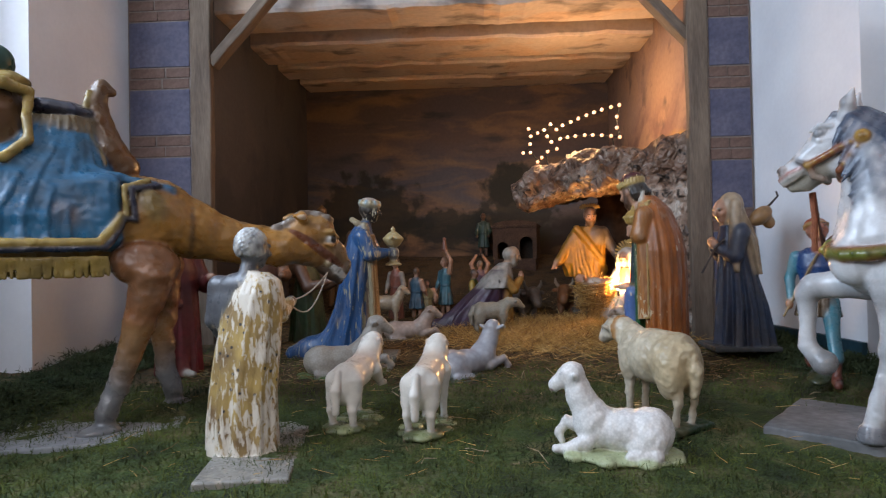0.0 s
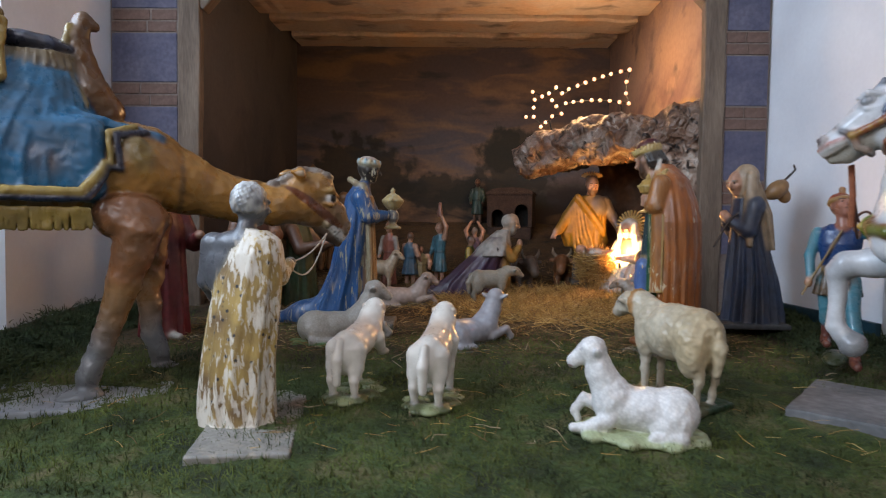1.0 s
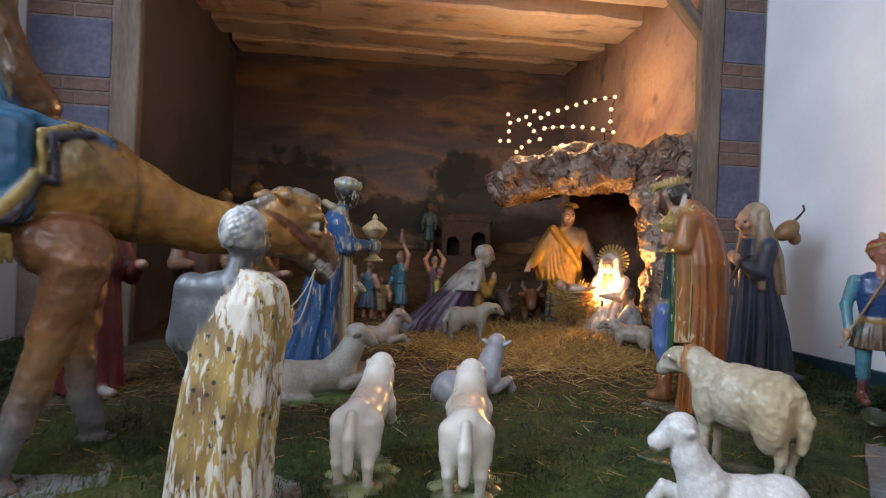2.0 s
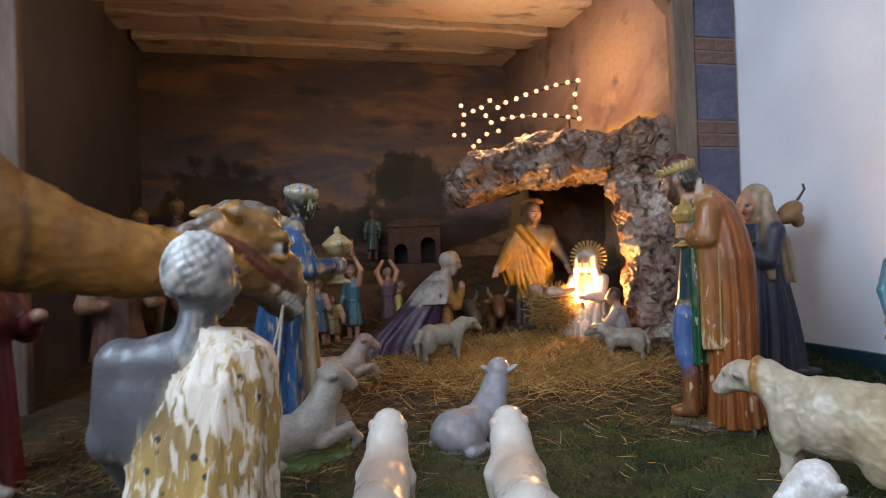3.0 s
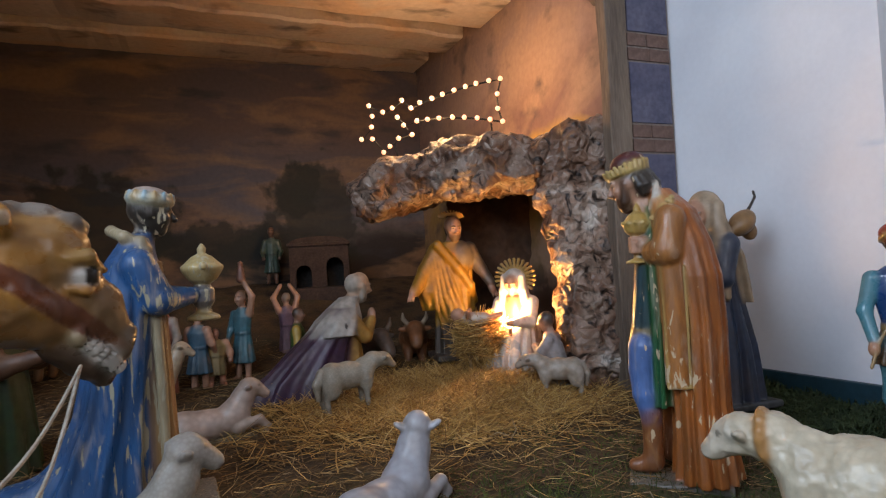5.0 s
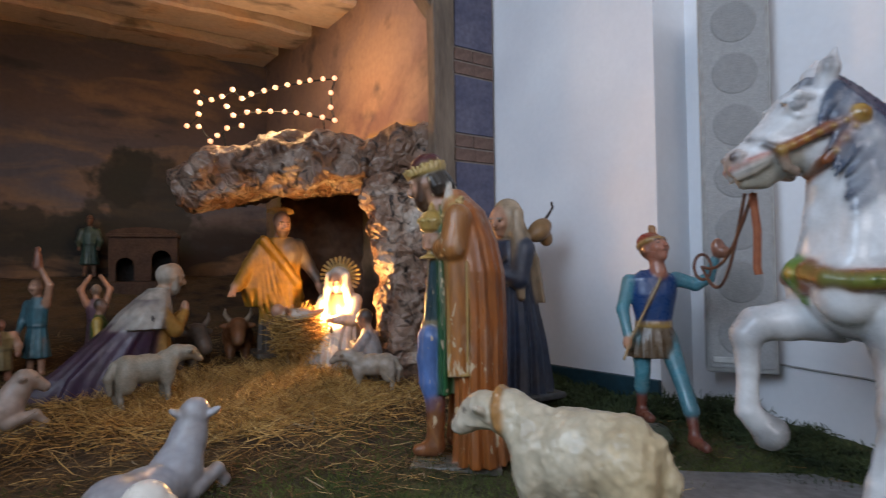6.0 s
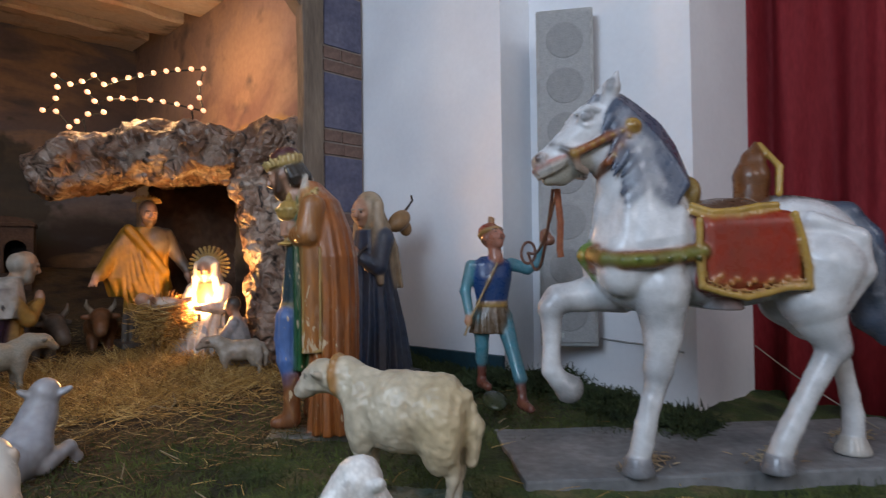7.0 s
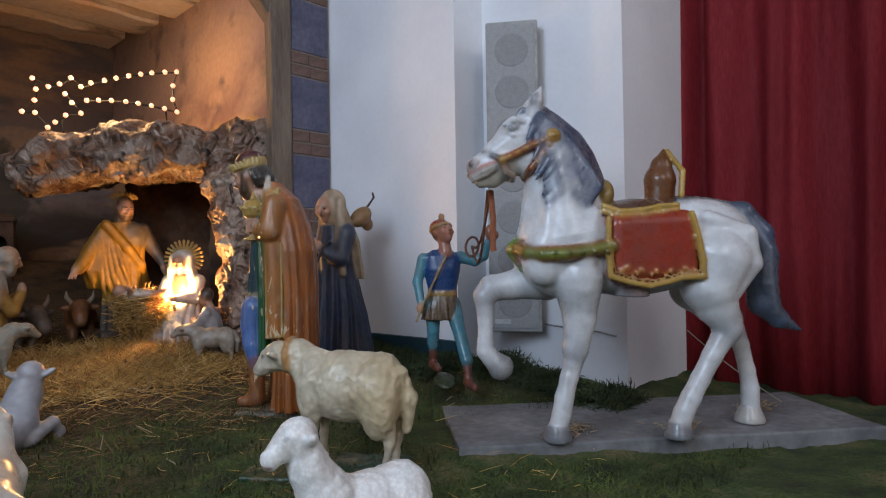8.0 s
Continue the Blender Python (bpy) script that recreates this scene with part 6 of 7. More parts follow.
    for e in (-1, 1):
        c.limb([(x, 0.105 * e, z) for x, z in edge], [0.0068] * 11, gold, 0.002)
        c.limb([(x + (0.009 if x < -0.16 else -0.009 if x > 0 else 0), 0.107 * e, z + (0.011 if z < 0.37 else 0)) for x, z in edge[1:-1]], [0.0022] * 9, (0.30, 0.15, 0.04), 0.001)
        for k in range(16):
            x = -0.015 - 0.0108 * k
            c.ell((x, 0.1065 * e, 0.378 + 0.010 * math.sin(k * 2.1) - 0.012 * math.sin(k / 16 * 3.1)), (0.006, 0.0025, 0.004), (0.50, 0.22, 0.06), (0, k * 40, 0), 0.001)
        for dz in (0.0, 0.012):
            c.limb([(0.014, 0.078 * e, 0.508 + dz), (-0.018, 0.092 * e, 0.494 + dz), (-0.068, 0.092 * e, 0.497 + dz), (-0.11, 0.088 * e, 0.505 + dz), (-0.152, 0.08 * e, 0.508 + dz)], [0.0065] * 5, gold, 0.003)
    c.ell((-0.08, 0, 0.505), (0.09, 0.08, 0.036), (0.10, 0.045, 0.022), (0, 0, 0), 0.006)
    c.ell((-0.006, 0, 0.545), (0.026, 0.05, 0.042), (0.26, 0.17, 0.05), (0, -12, 0), 0.006)
    # the cantle: a pointed leather shield edged in gold
    c.limb([(-0.146, 0, 0.545), (-0.148, 0, 0.585), (-0.152, 0, 0.62), (-0.158, 0, 0.655)], [0.034, 0.035, 0.023, 0.004], (0.15, 0.055, 0.018), 0.006)
    c.limb([(-0.178, 0.045, 0.545), (-0.185, 0.038, 0.60), (-0.168, 0, 0.652), (-0.185, -0.038, 0.60), (-0.178, -0.045, 0.545)], [0.007, 0.007, 0.005, 0.007, 0.007], gold, 0.003)
    c.ell((-0.245, 0, 0.533), (0.075, 0.024, 0.012), (0.10, 0.09, 0.085), (0, -6, 0), 0.004)
    c.robe([(0.318, -0.065, 0, 0.04, 0.088), (0.43, -0.06, 0, 0.03, 0.096)], leather, 4, (0, 0), 0, 0, 0.002)
    # grey shading brushed into the paint: hollows of the face, under the jaw
    c.dye((0.195, 0, 0.70), (0.03, 0.06, 0.022), (0.44, 0.45, 0.47), (0, 0, 0), None, 0.9)
    c.dye((0.225, 0, 0.60), (0.05, 0.05, 0.022), (0.36, 0.33, 0.27), (0, 0, 0), None, 0.8)
    return c


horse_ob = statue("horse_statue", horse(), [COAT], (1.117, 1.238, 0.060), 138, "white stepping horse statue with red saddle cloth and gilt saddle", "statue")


def standing_sheep(colour, face, head_turn=0.0, low_head=False, collar=None, join=0.014, cell=0.0036, raised=False, fat=1.0):
    c = Clay(cell, join)
    c.ell((0, 0, 0.175 - 0.02 * (fat - 1)), (0.105, 0.055 * fat, 0.058 * fat), colour)
    c.ell((-0.07, 0, 0.176 - 0.05 * (fat - 1)), (0.05 * fat, 0.054 * fat, 0.06 * fat), colour)
    c.ell((0.075, 0, 0.178 - 0.03 * (fat - 1)), (0.042, 0.047 * fat, 0.056 * fat), colour)
    for e in (-1, 1):
        c.ell((-0.08, 0.03 * e * fat, 0.14), (0.04, 0.026 * fat, 0.055 * fat), colour)
        c.ell((0.075, 0.026 * e * fat, 0.145), (0.03, 0.022, 0.045), colour)
    hx, hz = (0.175, 0.225) if low_head else (0.135, 0.275)
    hy = 0.04 * math.sin(radians(head_turn))
    c.limb([(0.085, 0, 0.20), (0.12 if low_head else 0.105, hy * 0.4, 0.235 if not low_head else 0.225), (hx - 0.012, hy, hz)], [0.044, 0.034, 0.03], colour, 0.014)
    m = rot(0, 22, head_turn)
    at = np.array((hx, hy, hz))
    p = lambda f, l, u: at + m @ np.array((f, l, u))
    c.ell(p(0, 0, 0), (0.034, 0.027, 0.028), face, (0, 22, head_turn), 0.01)
    c.limb([p(0.02, 0, -0.004), p(0.048, 0, -0.012)], [0.022, 0.016], face, 0.008)
    for e in (-1, 1):
        c.ell(p(-0.012, 0.033 * e, 0.0), (0.012, 0.02, 0.008), face, (25 * e, 0, head_turn), 0.005)
        c.dye(p(0.022, 0.022 * e, 0.012), (0.006, 0.006, 0.005), tuple(x * 0.35 for x in face))
        for x, bent in ((0.075, 0.0), (-0.085, 0.018)):
            if raised and x > 0 and e > 0:
                c.limb([(x, 0.028 * e, 0.15), (x + 0.035, 0.03 * e, 0.10), (x + 0.06, 0.03 * e, 0.085)], [0.022, 0.012, 0.01], face, 0.008)
                continue
            c.limb([(x, 0.028 * e, 0.155), (x - bent, 0.03 * e, 0.09), (x - bent + 0.002, 0.03 * e, 0.065), (x - bent * 0.4, 0.03 * e, 0.012)], [0.024, 0.0105, 0.0105, 0.0085], face, 0.008)
            c.ell((x - bent * 0.4 + 0.004, 0.03 * e, 0.006), (0.014, 0.012, 0.009), (0.12, 0.10, 0.08), (0, 0, 0), 0.003)
    c.limb([(-0.115, 0, 0.20), (-0.135, 0, 0.15), (-0.13, 0, 0.09)], [0.016, 0.017, 0.009], colour, 0.01)
    c.dye(p(0.055, 0, -0.018), (0.012, 0.014, 0.008), tuple(x * 0.5 for x in face))
    if collar:
        ring = [(0.132 + 0.006 * math.sin(k * math.tau / 14), 0.033 * math.cos(k * math.tau / 14), 0.226 + 0.034 * math.sin(k * math.tau / 14)) for k in range(15)]
        c.limb(ring, [0.008] * 15, collar, 0.001)
    return c


def lying_sheep(colour, face, head_turn=0.0, base=(0.10, 0.13, 0.05), head_up=0.0, cell=0.0036, paw=True):
    c = Clay(cell, 0.014)
    c.ell((-0.02, 0, 0.055), (0.115, 0.055, 0.05), colour)
    c.ell((-0.085, 0, 0.055), (0.06, 0.06, 0.055), colour)
    c.ell((0.065, 0, 0.065), (0.05, 0.047, 0.055), colour)
    z = 0.18 + head_up
    c.limb([(0.07, 0, 0.08), (0.10, 0, 0.13), (0.115, 0, z - 0.01)], [0.048, 0.034, 0.03], colour, 0.016)
    m, at = rot(0, 16, head_turn), np.array((0.122, 0, z))
    p = lambda f, l, u: at + m @ np.array((f, l, u))
    c.ell(p(0, 0, 0), (0.036, 0.029, 0.03), face, (0, 16, head_turn), 0.01)
    c.limb([p(0.025, 0, -0.004), p(0.052, 0, -0.014)], [0.022, 0.017], face, 0.008)
    for e in (-1, 1):
        c.ell(p(-0.014, 0.034 * e, -0.004), (0.012, 0.02, 0.008), face, (30 * e, 0, head_turn), 0.005)
        c.dye(p(0.024, 0.024 * e, 0.012), (0.007, 0.008, 0.005), tuple(x * 0.55 for x in face))
        c.ell((-0.075, 0.048 * e, 0.035), (0.05, 0.02, 0.032), colour, (0, 20, 0), 0.012)
        c.limb([(-0.10, 0.058 * e, 0.018), (-0.03, 0.062 * e, 0.012)], [0.015, 0.011], face, 0.006)
    if paw:
        c.limb([(0.075, -0.035, 0.04), (0.14, -0.04, 0.058), (0.165, -0.04, 0.03), (0.155, -0.035, 0.012)], [0.022, 0.014, 0.011, 0.009], face, 0.008)
        c.limb([(0.075, 0.035, 0.035), (0.13, 0.035, 0.014), (0.165, 0.033, 0.011)], [0.02, 0.013, 0.01], face, 0.008)
    c.ell((-0.005, 0, 0.0), (0.165, 0.085, 0.016), base, (0, 0, 0), 0.004)
    for k in range(9):
        a = k * 0.7
        c.ell((0.15 * math.cos(a), 0.075 * math.sin(a), 0.0), (0.028, 0.026, 0.013), base, (0, 0, 0), 0.008)
    c.dye(p(0.058, 0, -0.02), (0.012, 0.014, 0.007), (0.35, 0.25, 0.22))
    return c


def smooth_lamb(colour, shade, lifted=False):
    """A slender glazed lamb with a heavy rump and a long flat tail."""
    c = Clay(0.003, 0.012)
    c.ell((-0.072, 0, 0.108), (0.048, 0.039, 0.056), colour)
    c.limb([(-0.06, 0, 0.116), (0.0, 0, 0.128), (0.05, 0, 0.142)], [0.043, 0.039, 0.037], colour, 0.012)
    c.limb([(0.06, 0, 0.15), (0.085, 0, 0.178), (0.10, 0, 0.195)], [0.037, 0.031, 0.027], colour, 0.012)
    c.ell((0.112, 0, 0.200), (0.030, 0.025, 0.0235), colour, (0, 20, 0), 0.008)
    c.limb([(0.125, 0, 0.195), (0.15, 0, 0.183)], [0.019, 0.013], colour, 0.006)
    for e in (-1, 1):
        c.ell((0.098, 0.027 * e, 0.200), (0.014, 0.006, 0.008), shade, (20 * e, 40, 0), 0.004)
        c.dye((0.132, 0.018 * e, 0.205), (0.005, 0.006, 0.004), (0.06, 0.05, 0.045))
        c.limb([(-0.075, 0.022 * e, 0.115), (-0.082, 0.027 * e, 0.075), (-0.095, 0.030 * e, 0.045), (-0.088, 0.029 * e, 0.010)], [0.032, 0.022, 0.0115, 0.009], colour, 0.006)
        c.ell((-0.084, 0.029 * e, 0.006), (0.012, 0.0095, 0.008), (0.06, 0.055, 0.05), (0, 0, 0), 0.003)
        if lifted and e < 0:
            c.limb([(0.055, 0.026 * e, 0.125), (0.085, 0.03 * e, 0.085), (0.115, 0.03 * e, 0.078)], [0.022, 0.011, 0.0085], colour, 0.007)
            continue
        c.limb([(0.052, 0.024 * e, 0.13), (0.055, 0.026 * e, 0.07), (0.058, 0.026 * e, 0.010)], [0.026, 0.0115, 0.009], colour, 0.008)
        c.ell((0.062, 0.026 * e, 0.006), (0.012, 0.0095, 0.008), (0.06, 0.055, 0.05), (0, 0, 0), 0.003)
    c.limb([(-0.112, 0, 0.142), (-0.130, 0, 0.10), (-0.128, 0, 0.045)], [0.010, 0.0135, 0.010], colour, 0.004)
    c.dye((0.0, 0, 0.165), (0.06, 0.05, 0.03), shade, (0, 0, 0), None, 0.9)
    # stubs of moss and stone under the feet
    for k in range(11):
        a = k * 0.571
        c.ell((-0.015 + 0.085 * math.cos(a), 0.04 * math.sin(a), -0.006), (0.036, 0.026, 0.012), (0.10, 0.12, 0.05) if k % 3 else (0.30, 0.34, 0.17), (0, 0, k * 31), 0.006)
    return c


OFFWHITE, GREYWHITE, PINKISH = (0.78, 0.74, 0.66), (0.42, 0.43, 0.47), (0.50, 0.38, 0.31)
flock = "sheep in the crib"
a = smooth_lamb(OFFWHITE, (0.62, 0.50, 0.40), True)
statue("sheep_statue", a, [GLAZE], (-0.200, 1.545, 0.050), 75, "glossy white standing lamb statue with one foreleg lifted", "sheep", group=flock)
a = smooth_lamb(OFFWHITE, (0.64, 0.50, 0.38))
statue("sheep_statue", a, [GLAZE], (0.0, 1.488, 0.050), 79, "glossy white standing lamb statue on a mossy base", "sheep", group=flock)
a = standing_sheep((0.60, 0.53, 0.39), (0.58, 0.52, 0.41), 0, True, (0.40, 0.20, 0.06), fat=1.22).block((0.05, 0, 0.0), (0.17, 0.085, 0.008), (0.012, 0.04, 0.016), (0, 0, 6), 0.005, 0.001)
a.dye((-0.09, 0, 0.16), (0.07, 0.1, 0.09), (0.55, 0.44, 0.26), (0, 0, 0), None, 0.8)
goat = statue("sheep_statue", a, [GOATWOOL], (0.598, 1.507, 0.048), 120, "cream grazing sheep statue with a leather collar", "sheep", group=flock, size=(0.92, 0.95, 1.0))
rough_up(goat, ((16, 0.005), (40, 0.003), (100, 0.002)), 3.0)
a = lying_sheep((0.84, 0.83, 0.80), (0.84, 0.83, 0.80), 0, (0.44, 0.50, 0.28))
statue("sheep_statue", a, [WOOL], (0.443, 1.277, 0.038), 166, "white resting lamb statue with curly fleece on a pale green base", "sheep", lumps=0.0018, lump_scale=150, group=flock, size=(0.83, 0.92, 0.97))
a = lying_sheep(GREYWHITE, (0.48, 0.49, 0.53), 35, (0.03, 0.045, 0.03)).block((0.02, -0.03, 0.0), (0.17, 0.10, 0.008), (0.01, 0.03, 0.018), (0, 0, -12), 0.003, 0.001)
statue("sheep_statue", a, [SMOOTHWOOL], (0.100, 2.062, 0.060), 38, "grey resting sheep statue with a turned head", "sheep", group=flock, size=0.93)
a = lying_sheep((0.40, 0.38, 0.33), (0.42, 0.40, 0.36), 0, (0.08, 0.16, 0.04))
statue("sheep_statue", a, [WOOL], (-0.350, 2.07, 0.068), 20, "grey-white resting sheep statue on a bright green base", "sheep", lumps=0.0015, lump_scale=110, group=flock, size=1.0)
a = lying_sheep(PINKISH, PINKISH, 0, (0.10, 0.08, 0.04), -0.02)
statue("sheep_statue", a, [SMOOTHWOOL], (-0.185, 2.76, 0.095), 8, "small pinkish resting lamb statue", "sheep", group=flock, size=0.85)
a = standing_sheep((0.34, 0.32, 0.26), (0.3, 0.28, 0.23), 0, True)
statue("sheep_statue", a, [WOOL], (0.20, 2.80, 0.10), 10, "small grey-white grazing sheep statue in the straw", "sheep", lumps=0.0012, lump_scale=110, group=flock, size=0.72)
a = standing_sheep((0.38, 0.33, 0.27), (0.36, 0.31, 0.25), 0, True)
statue("sheep_statue", a, [BROWNWOOL], (0.855, 2.65, 0.085), 150, "small brown sheep statue beside the grotto pillar", "sheep", group=flock, size=0.62)
a = standing_sheep((0.42, 0.33, 0.22), (0.45, 0.36, 0.25), 0)
statue("sheep_statue", a, [SMOOTHWOOL], (-0.36, 3.18, 0.115), 0, "small cream standing lamb statue behind the blue king", "sheep", group=flock, size=0.72)


def ox_head(colour, horn):
    c = Clay(0.0045, 0.01)
    c.ell((-0.08, 0, 0.10), (0.13, 0.065, 0.07), colour)
    c.limb([(0.02, 0, 0.13), (0.07, 0, 0.15)], [0.05, 0.04], colour)
    c.limb([(0.085, 0, 0.155), (0.12, 0, 0.12), (0.135, 0, 0.10)], [0.035, 0.027, 0.024], colour)
    for e in (-1, 1):
        c.limb([(0.075, 0.03 * e, 0.175), (0.075, 0.05 * e, 0.20), (0.08, 0.05 * e, 0.225)], [0.011, 0.009, 0.004], horn, 0.003)
        c.ell((0.07, 0.05 * e, 0.155), (0.008, 0.024, 0.012), colour)
        c.limb([(0.0, 0.03 * e, 0.06), (0.02, 0.03 * e, 0.0)], [0.025, 0.014], colour)
        c.limb([(-0.17, 0.03 * e, 0.06), (-0.17, 0.03 * e, 0.0)], [0.025, 0.014], colour)
    c.ell((0.138, 0, 0.10), (0.014, 0.022, 0.018), (0.5, 0.35, 0.2), (0, 0, 0), 0.003)
    return c


statue("ox_statue", ox_head((0.28, 0.11, 0.04), (0.4, 0.3, 0.2)), [DULL], (0.66, 3.50, 0.125), -105, "brown ox statue lying in the dark of the grotto", "statue")
statue("donkey_statue", ox_head((0.14, 0.11, 0.09), (0.16, 0.13, 0.1)), [DULL], (0.42, 3.36, 0.12), -70, "grey donkey statue with upright ears in the shadow", "statue")


def far_camel(colour):
    c = Clay(0.007, 0.02)
    c.ell((0, 0, 0.33), (0.13, 0.065, 0.075), colour)
    c.ell((-0.01, 0, 0.40), (0.05, 0.045, 0.06), colour)
    c.limb([(0.11, 0, 0.33), (0.19, 0, 0.33), (0.22, 0, 0.42)], [0.05, 0.035, 0.028], colour)
    c.limb([(0.22, 0, 0.43), (0.28, 0, 0.41)], [0.03, 0.02], colour)
    for x in (-0.09, 0.09):
        for e in (-1, 1):
            c.limb([(x, 0.04 * e, 0.30), (x + 0.01, 0.045 * e, 0.15), (x, 0.045 * e, 0.0)], [0.035, 0.02, 0.016], colour)
    c.robe([(0.37, 0, 0, 0.045, 0.055), (0.47, 0, 0, 0.04, 0.05), (0.53, 0, 0, 0.02, 0.025)], (0.10, 0.05, 0.04), 8, (0, 0.06))
    head(c, (0, 0, 0.57), 0.03, (0.2, 0.1, 0.06), (0.2, 0.09, 0.03))
    c.ell((0, 0, 0.595), (0.032, 0.032, 0.02), (0.25, 0.12, 0.03))
    c.cone((0, 0, 0.60), (0, 0, 0.635), 0.008, 0.004, (0.25, 0.12, 0.03))
    return c


statue("camel_rider_statue", far_camel((0.2, 0.09, 0.03)), [DULL], (-0.84, 3.72, 0.20), -20, "small camel and rider statue in the dark back corner", "statue")
statue("camel_rider_statue", far_camel((0.14, 0.07, 0.035)), [DULL], (-0.93, 3.40, 0.13), -10, "small camel and rider statue in the dark back corner", "statue")

# ---- grotto of crumpled painted paper rock ----
def rock_paper(name, lift=1.0, dark=0.46):
    m, n, l, b = shader(name, 0.5)
    big, crack, fine = noise_node(n, l, 5, 6, distort=1.2), noise_node(n, l, 16, 7, distort=2.0), noise_node(n, l, 60, 5)
    tones = ((0.3, (0.06, 0.028, 0.016)), (0.46, (0.165, 0.09, 0.055)), (0.6, (0.28, 0.205, 0.155)), (0.76, (0.48, 0.43, 0.37)))
    base = ramp(n, l, big, [(p, tuple(min(0.7, x * lift) for x in t)) for p, t in tones])
    base = mix(n, l, ramp(n, l, crack, [(0.34, 1.0), (dark, 0.0)]), base, (0.022, 0.013, 0.009))
    base = mix(n, l, ramp(n, l, crack, [(0.60, 0.0), (0.72, 0.6)]), base, (0.50, 0.46, 0.40))
    l.new(mix(n, l, 0.4, base, ramp(n, l, fine, [(0.3, 0.5), (0.7, 1.0)]), "MULTIPLY"), b.inputs["Base Color"])
    # creased like crumpled paper: two sizes of warped cells
    tc, wrp, v1, v2, ad = n.new("ShaderNodeTexCoord"), n.new("ShaderNodeVectorMath"), n.new("ShaderNodeTexVoronoi"), n.new("ShaderNodeTexVoronoi"), n.new("ShaderNodeMath")
    nz = n.new("ShaderNodeTexNoise")
    nz.inputs["Scale"].default_value = 9
    wrp.operation, ad.operation = "MULTIPLY_ADD", "MULTIPLY_ADD"
    wrp.inputs[1].default_value = (0.08, 0.08, 0.08)
    l.new(tc.outputs["Object"], nz.inputs["Vector"])
    l.new(nz.outputs["Color"], wrp.inputs[0])
    l.new(tc.outputs["Object"], wrp.inputs[2])
    for v, sc in ((v1, 8), (v2, 24)):
        v.feature = "DISTANCE_TO_EDGE"
        v.inputs["Scale"].default_value = sc
        l.new(wrp.outputs[0], v.inputs["Vector"])
    ad.inputs[1].default_value = 0.4
    l.new(v2.outputs["Distance"], ad.inputs[0])
    l.new(v1.outputs["Distance"], ad.inputs[2])
    bump(n, l, b, ad.outputs[0], 1.0, 0.05)
    return m


ROCK = rock_paper("crumpled_rock_paper")
PALEROCK = rock_paper("pale_rock_paper", 1.35, 0.50)
grotto = new("grotto")
tagged(grotto, "grotto of crumpled brown rock paper over the manger", "grotto")
U, V = Vector((0.813, -0.582, 0)), Vector((0.582, 0.813, 0))


def gp(u, v, z):
    """A place in the grotto: along its front edge, into its depth, up."""
    p = Vector((0.38, 3.20, 0)) + U * u + V * v
    return (p.x, p.y, z)


TURN = -35.6


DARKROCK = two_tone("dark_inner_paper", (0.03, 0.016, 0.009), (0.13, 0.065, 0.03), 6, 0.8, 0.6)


def rock_part(name, clay, label, amounts, seed, material=ROCK):
    ob = new(name, clay.skin(name, [material]))
    ob.parent, ob["label"] = grotto, label
    rough_up(ob, amounts, seed)
    return ob


c = Clay(0.011, 0.05)
c.block(gp(0.46, 0.26, 0.905), (0.44, 0.25, 0.085), (0.3, 0.2, 0.1), (3, -4, TURN), 0.05)
c.ell(gp(0.06, 0.1, 0.85), (0.13, 0.13, 0.09), (0.3, 0.2, 0.1))
c.ell(gp(0.03, 0.05, 0.79), (0.07, 0.06, 0.06), (0.3, 0.2, 0.1))
c.ell(gp(0.40, 0.04, 0.90), (0.2, 0.09, 0.10), (0.3, 0.2, 0.1), (0, 0, TURN))
c.ell(gp(0.68, 0.05, 0.89), (0.17, 0.10, 0.10), (0.3, 0.2, 0.1), (0, 0, TURN))
c.block(gp(0.85, 0.18, 0.90), (0.12, 0.2, 0.11), (0.3, 0.2, 0.1), (0, 0, TURN), 0.04)
rock_part("rock_roof", c, "overhanging slab of crumpled brown rock paper", ((5, 0.03), (9, 0.04), (24, 0.016), (55, 0.007)), 2.0)
c = Clay(0.009, 0.03)
c.limb([gp(0.79, 0.03, 0.10), gp(0.775, 0.03, 0.32), gp(0.77, 0.04, 0.55), gp(0.74, 0.05, 0.80)], [0.085, 0.075, 0.08, 0.09], (0.3, 0.2, 0.1))
c.limb([gp(0.88, 0.06, 0.08), gp(0.88, 0.06, 0.4), gp(0.88, 0.06, 0.82)], [0.085, 0.08, 0.08], (0.3, 0.2, 0.1))
c.ell(gp(0.76, 0.0, 0.11), (0.12, 0.08, 0.06), (0.3, 0.2, 0.1))
rock_part("rock_pillar", c, "pale grey-brown rock paper pillar beside the opening", ((6, 0.03), (12, 0.035), (30, 0.014), (60, 0.006)), 5.0, PALEROCK)
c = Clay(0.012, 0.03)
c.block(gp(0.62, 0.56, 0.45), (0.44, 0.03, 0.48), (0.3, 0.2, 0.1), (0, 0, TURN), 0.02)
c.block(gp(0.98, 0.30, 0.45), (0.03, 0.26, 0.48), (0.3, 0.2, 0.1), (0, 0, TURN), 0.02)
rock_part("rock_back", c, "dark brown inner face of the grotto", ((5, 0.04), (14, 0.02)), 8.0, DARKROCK)

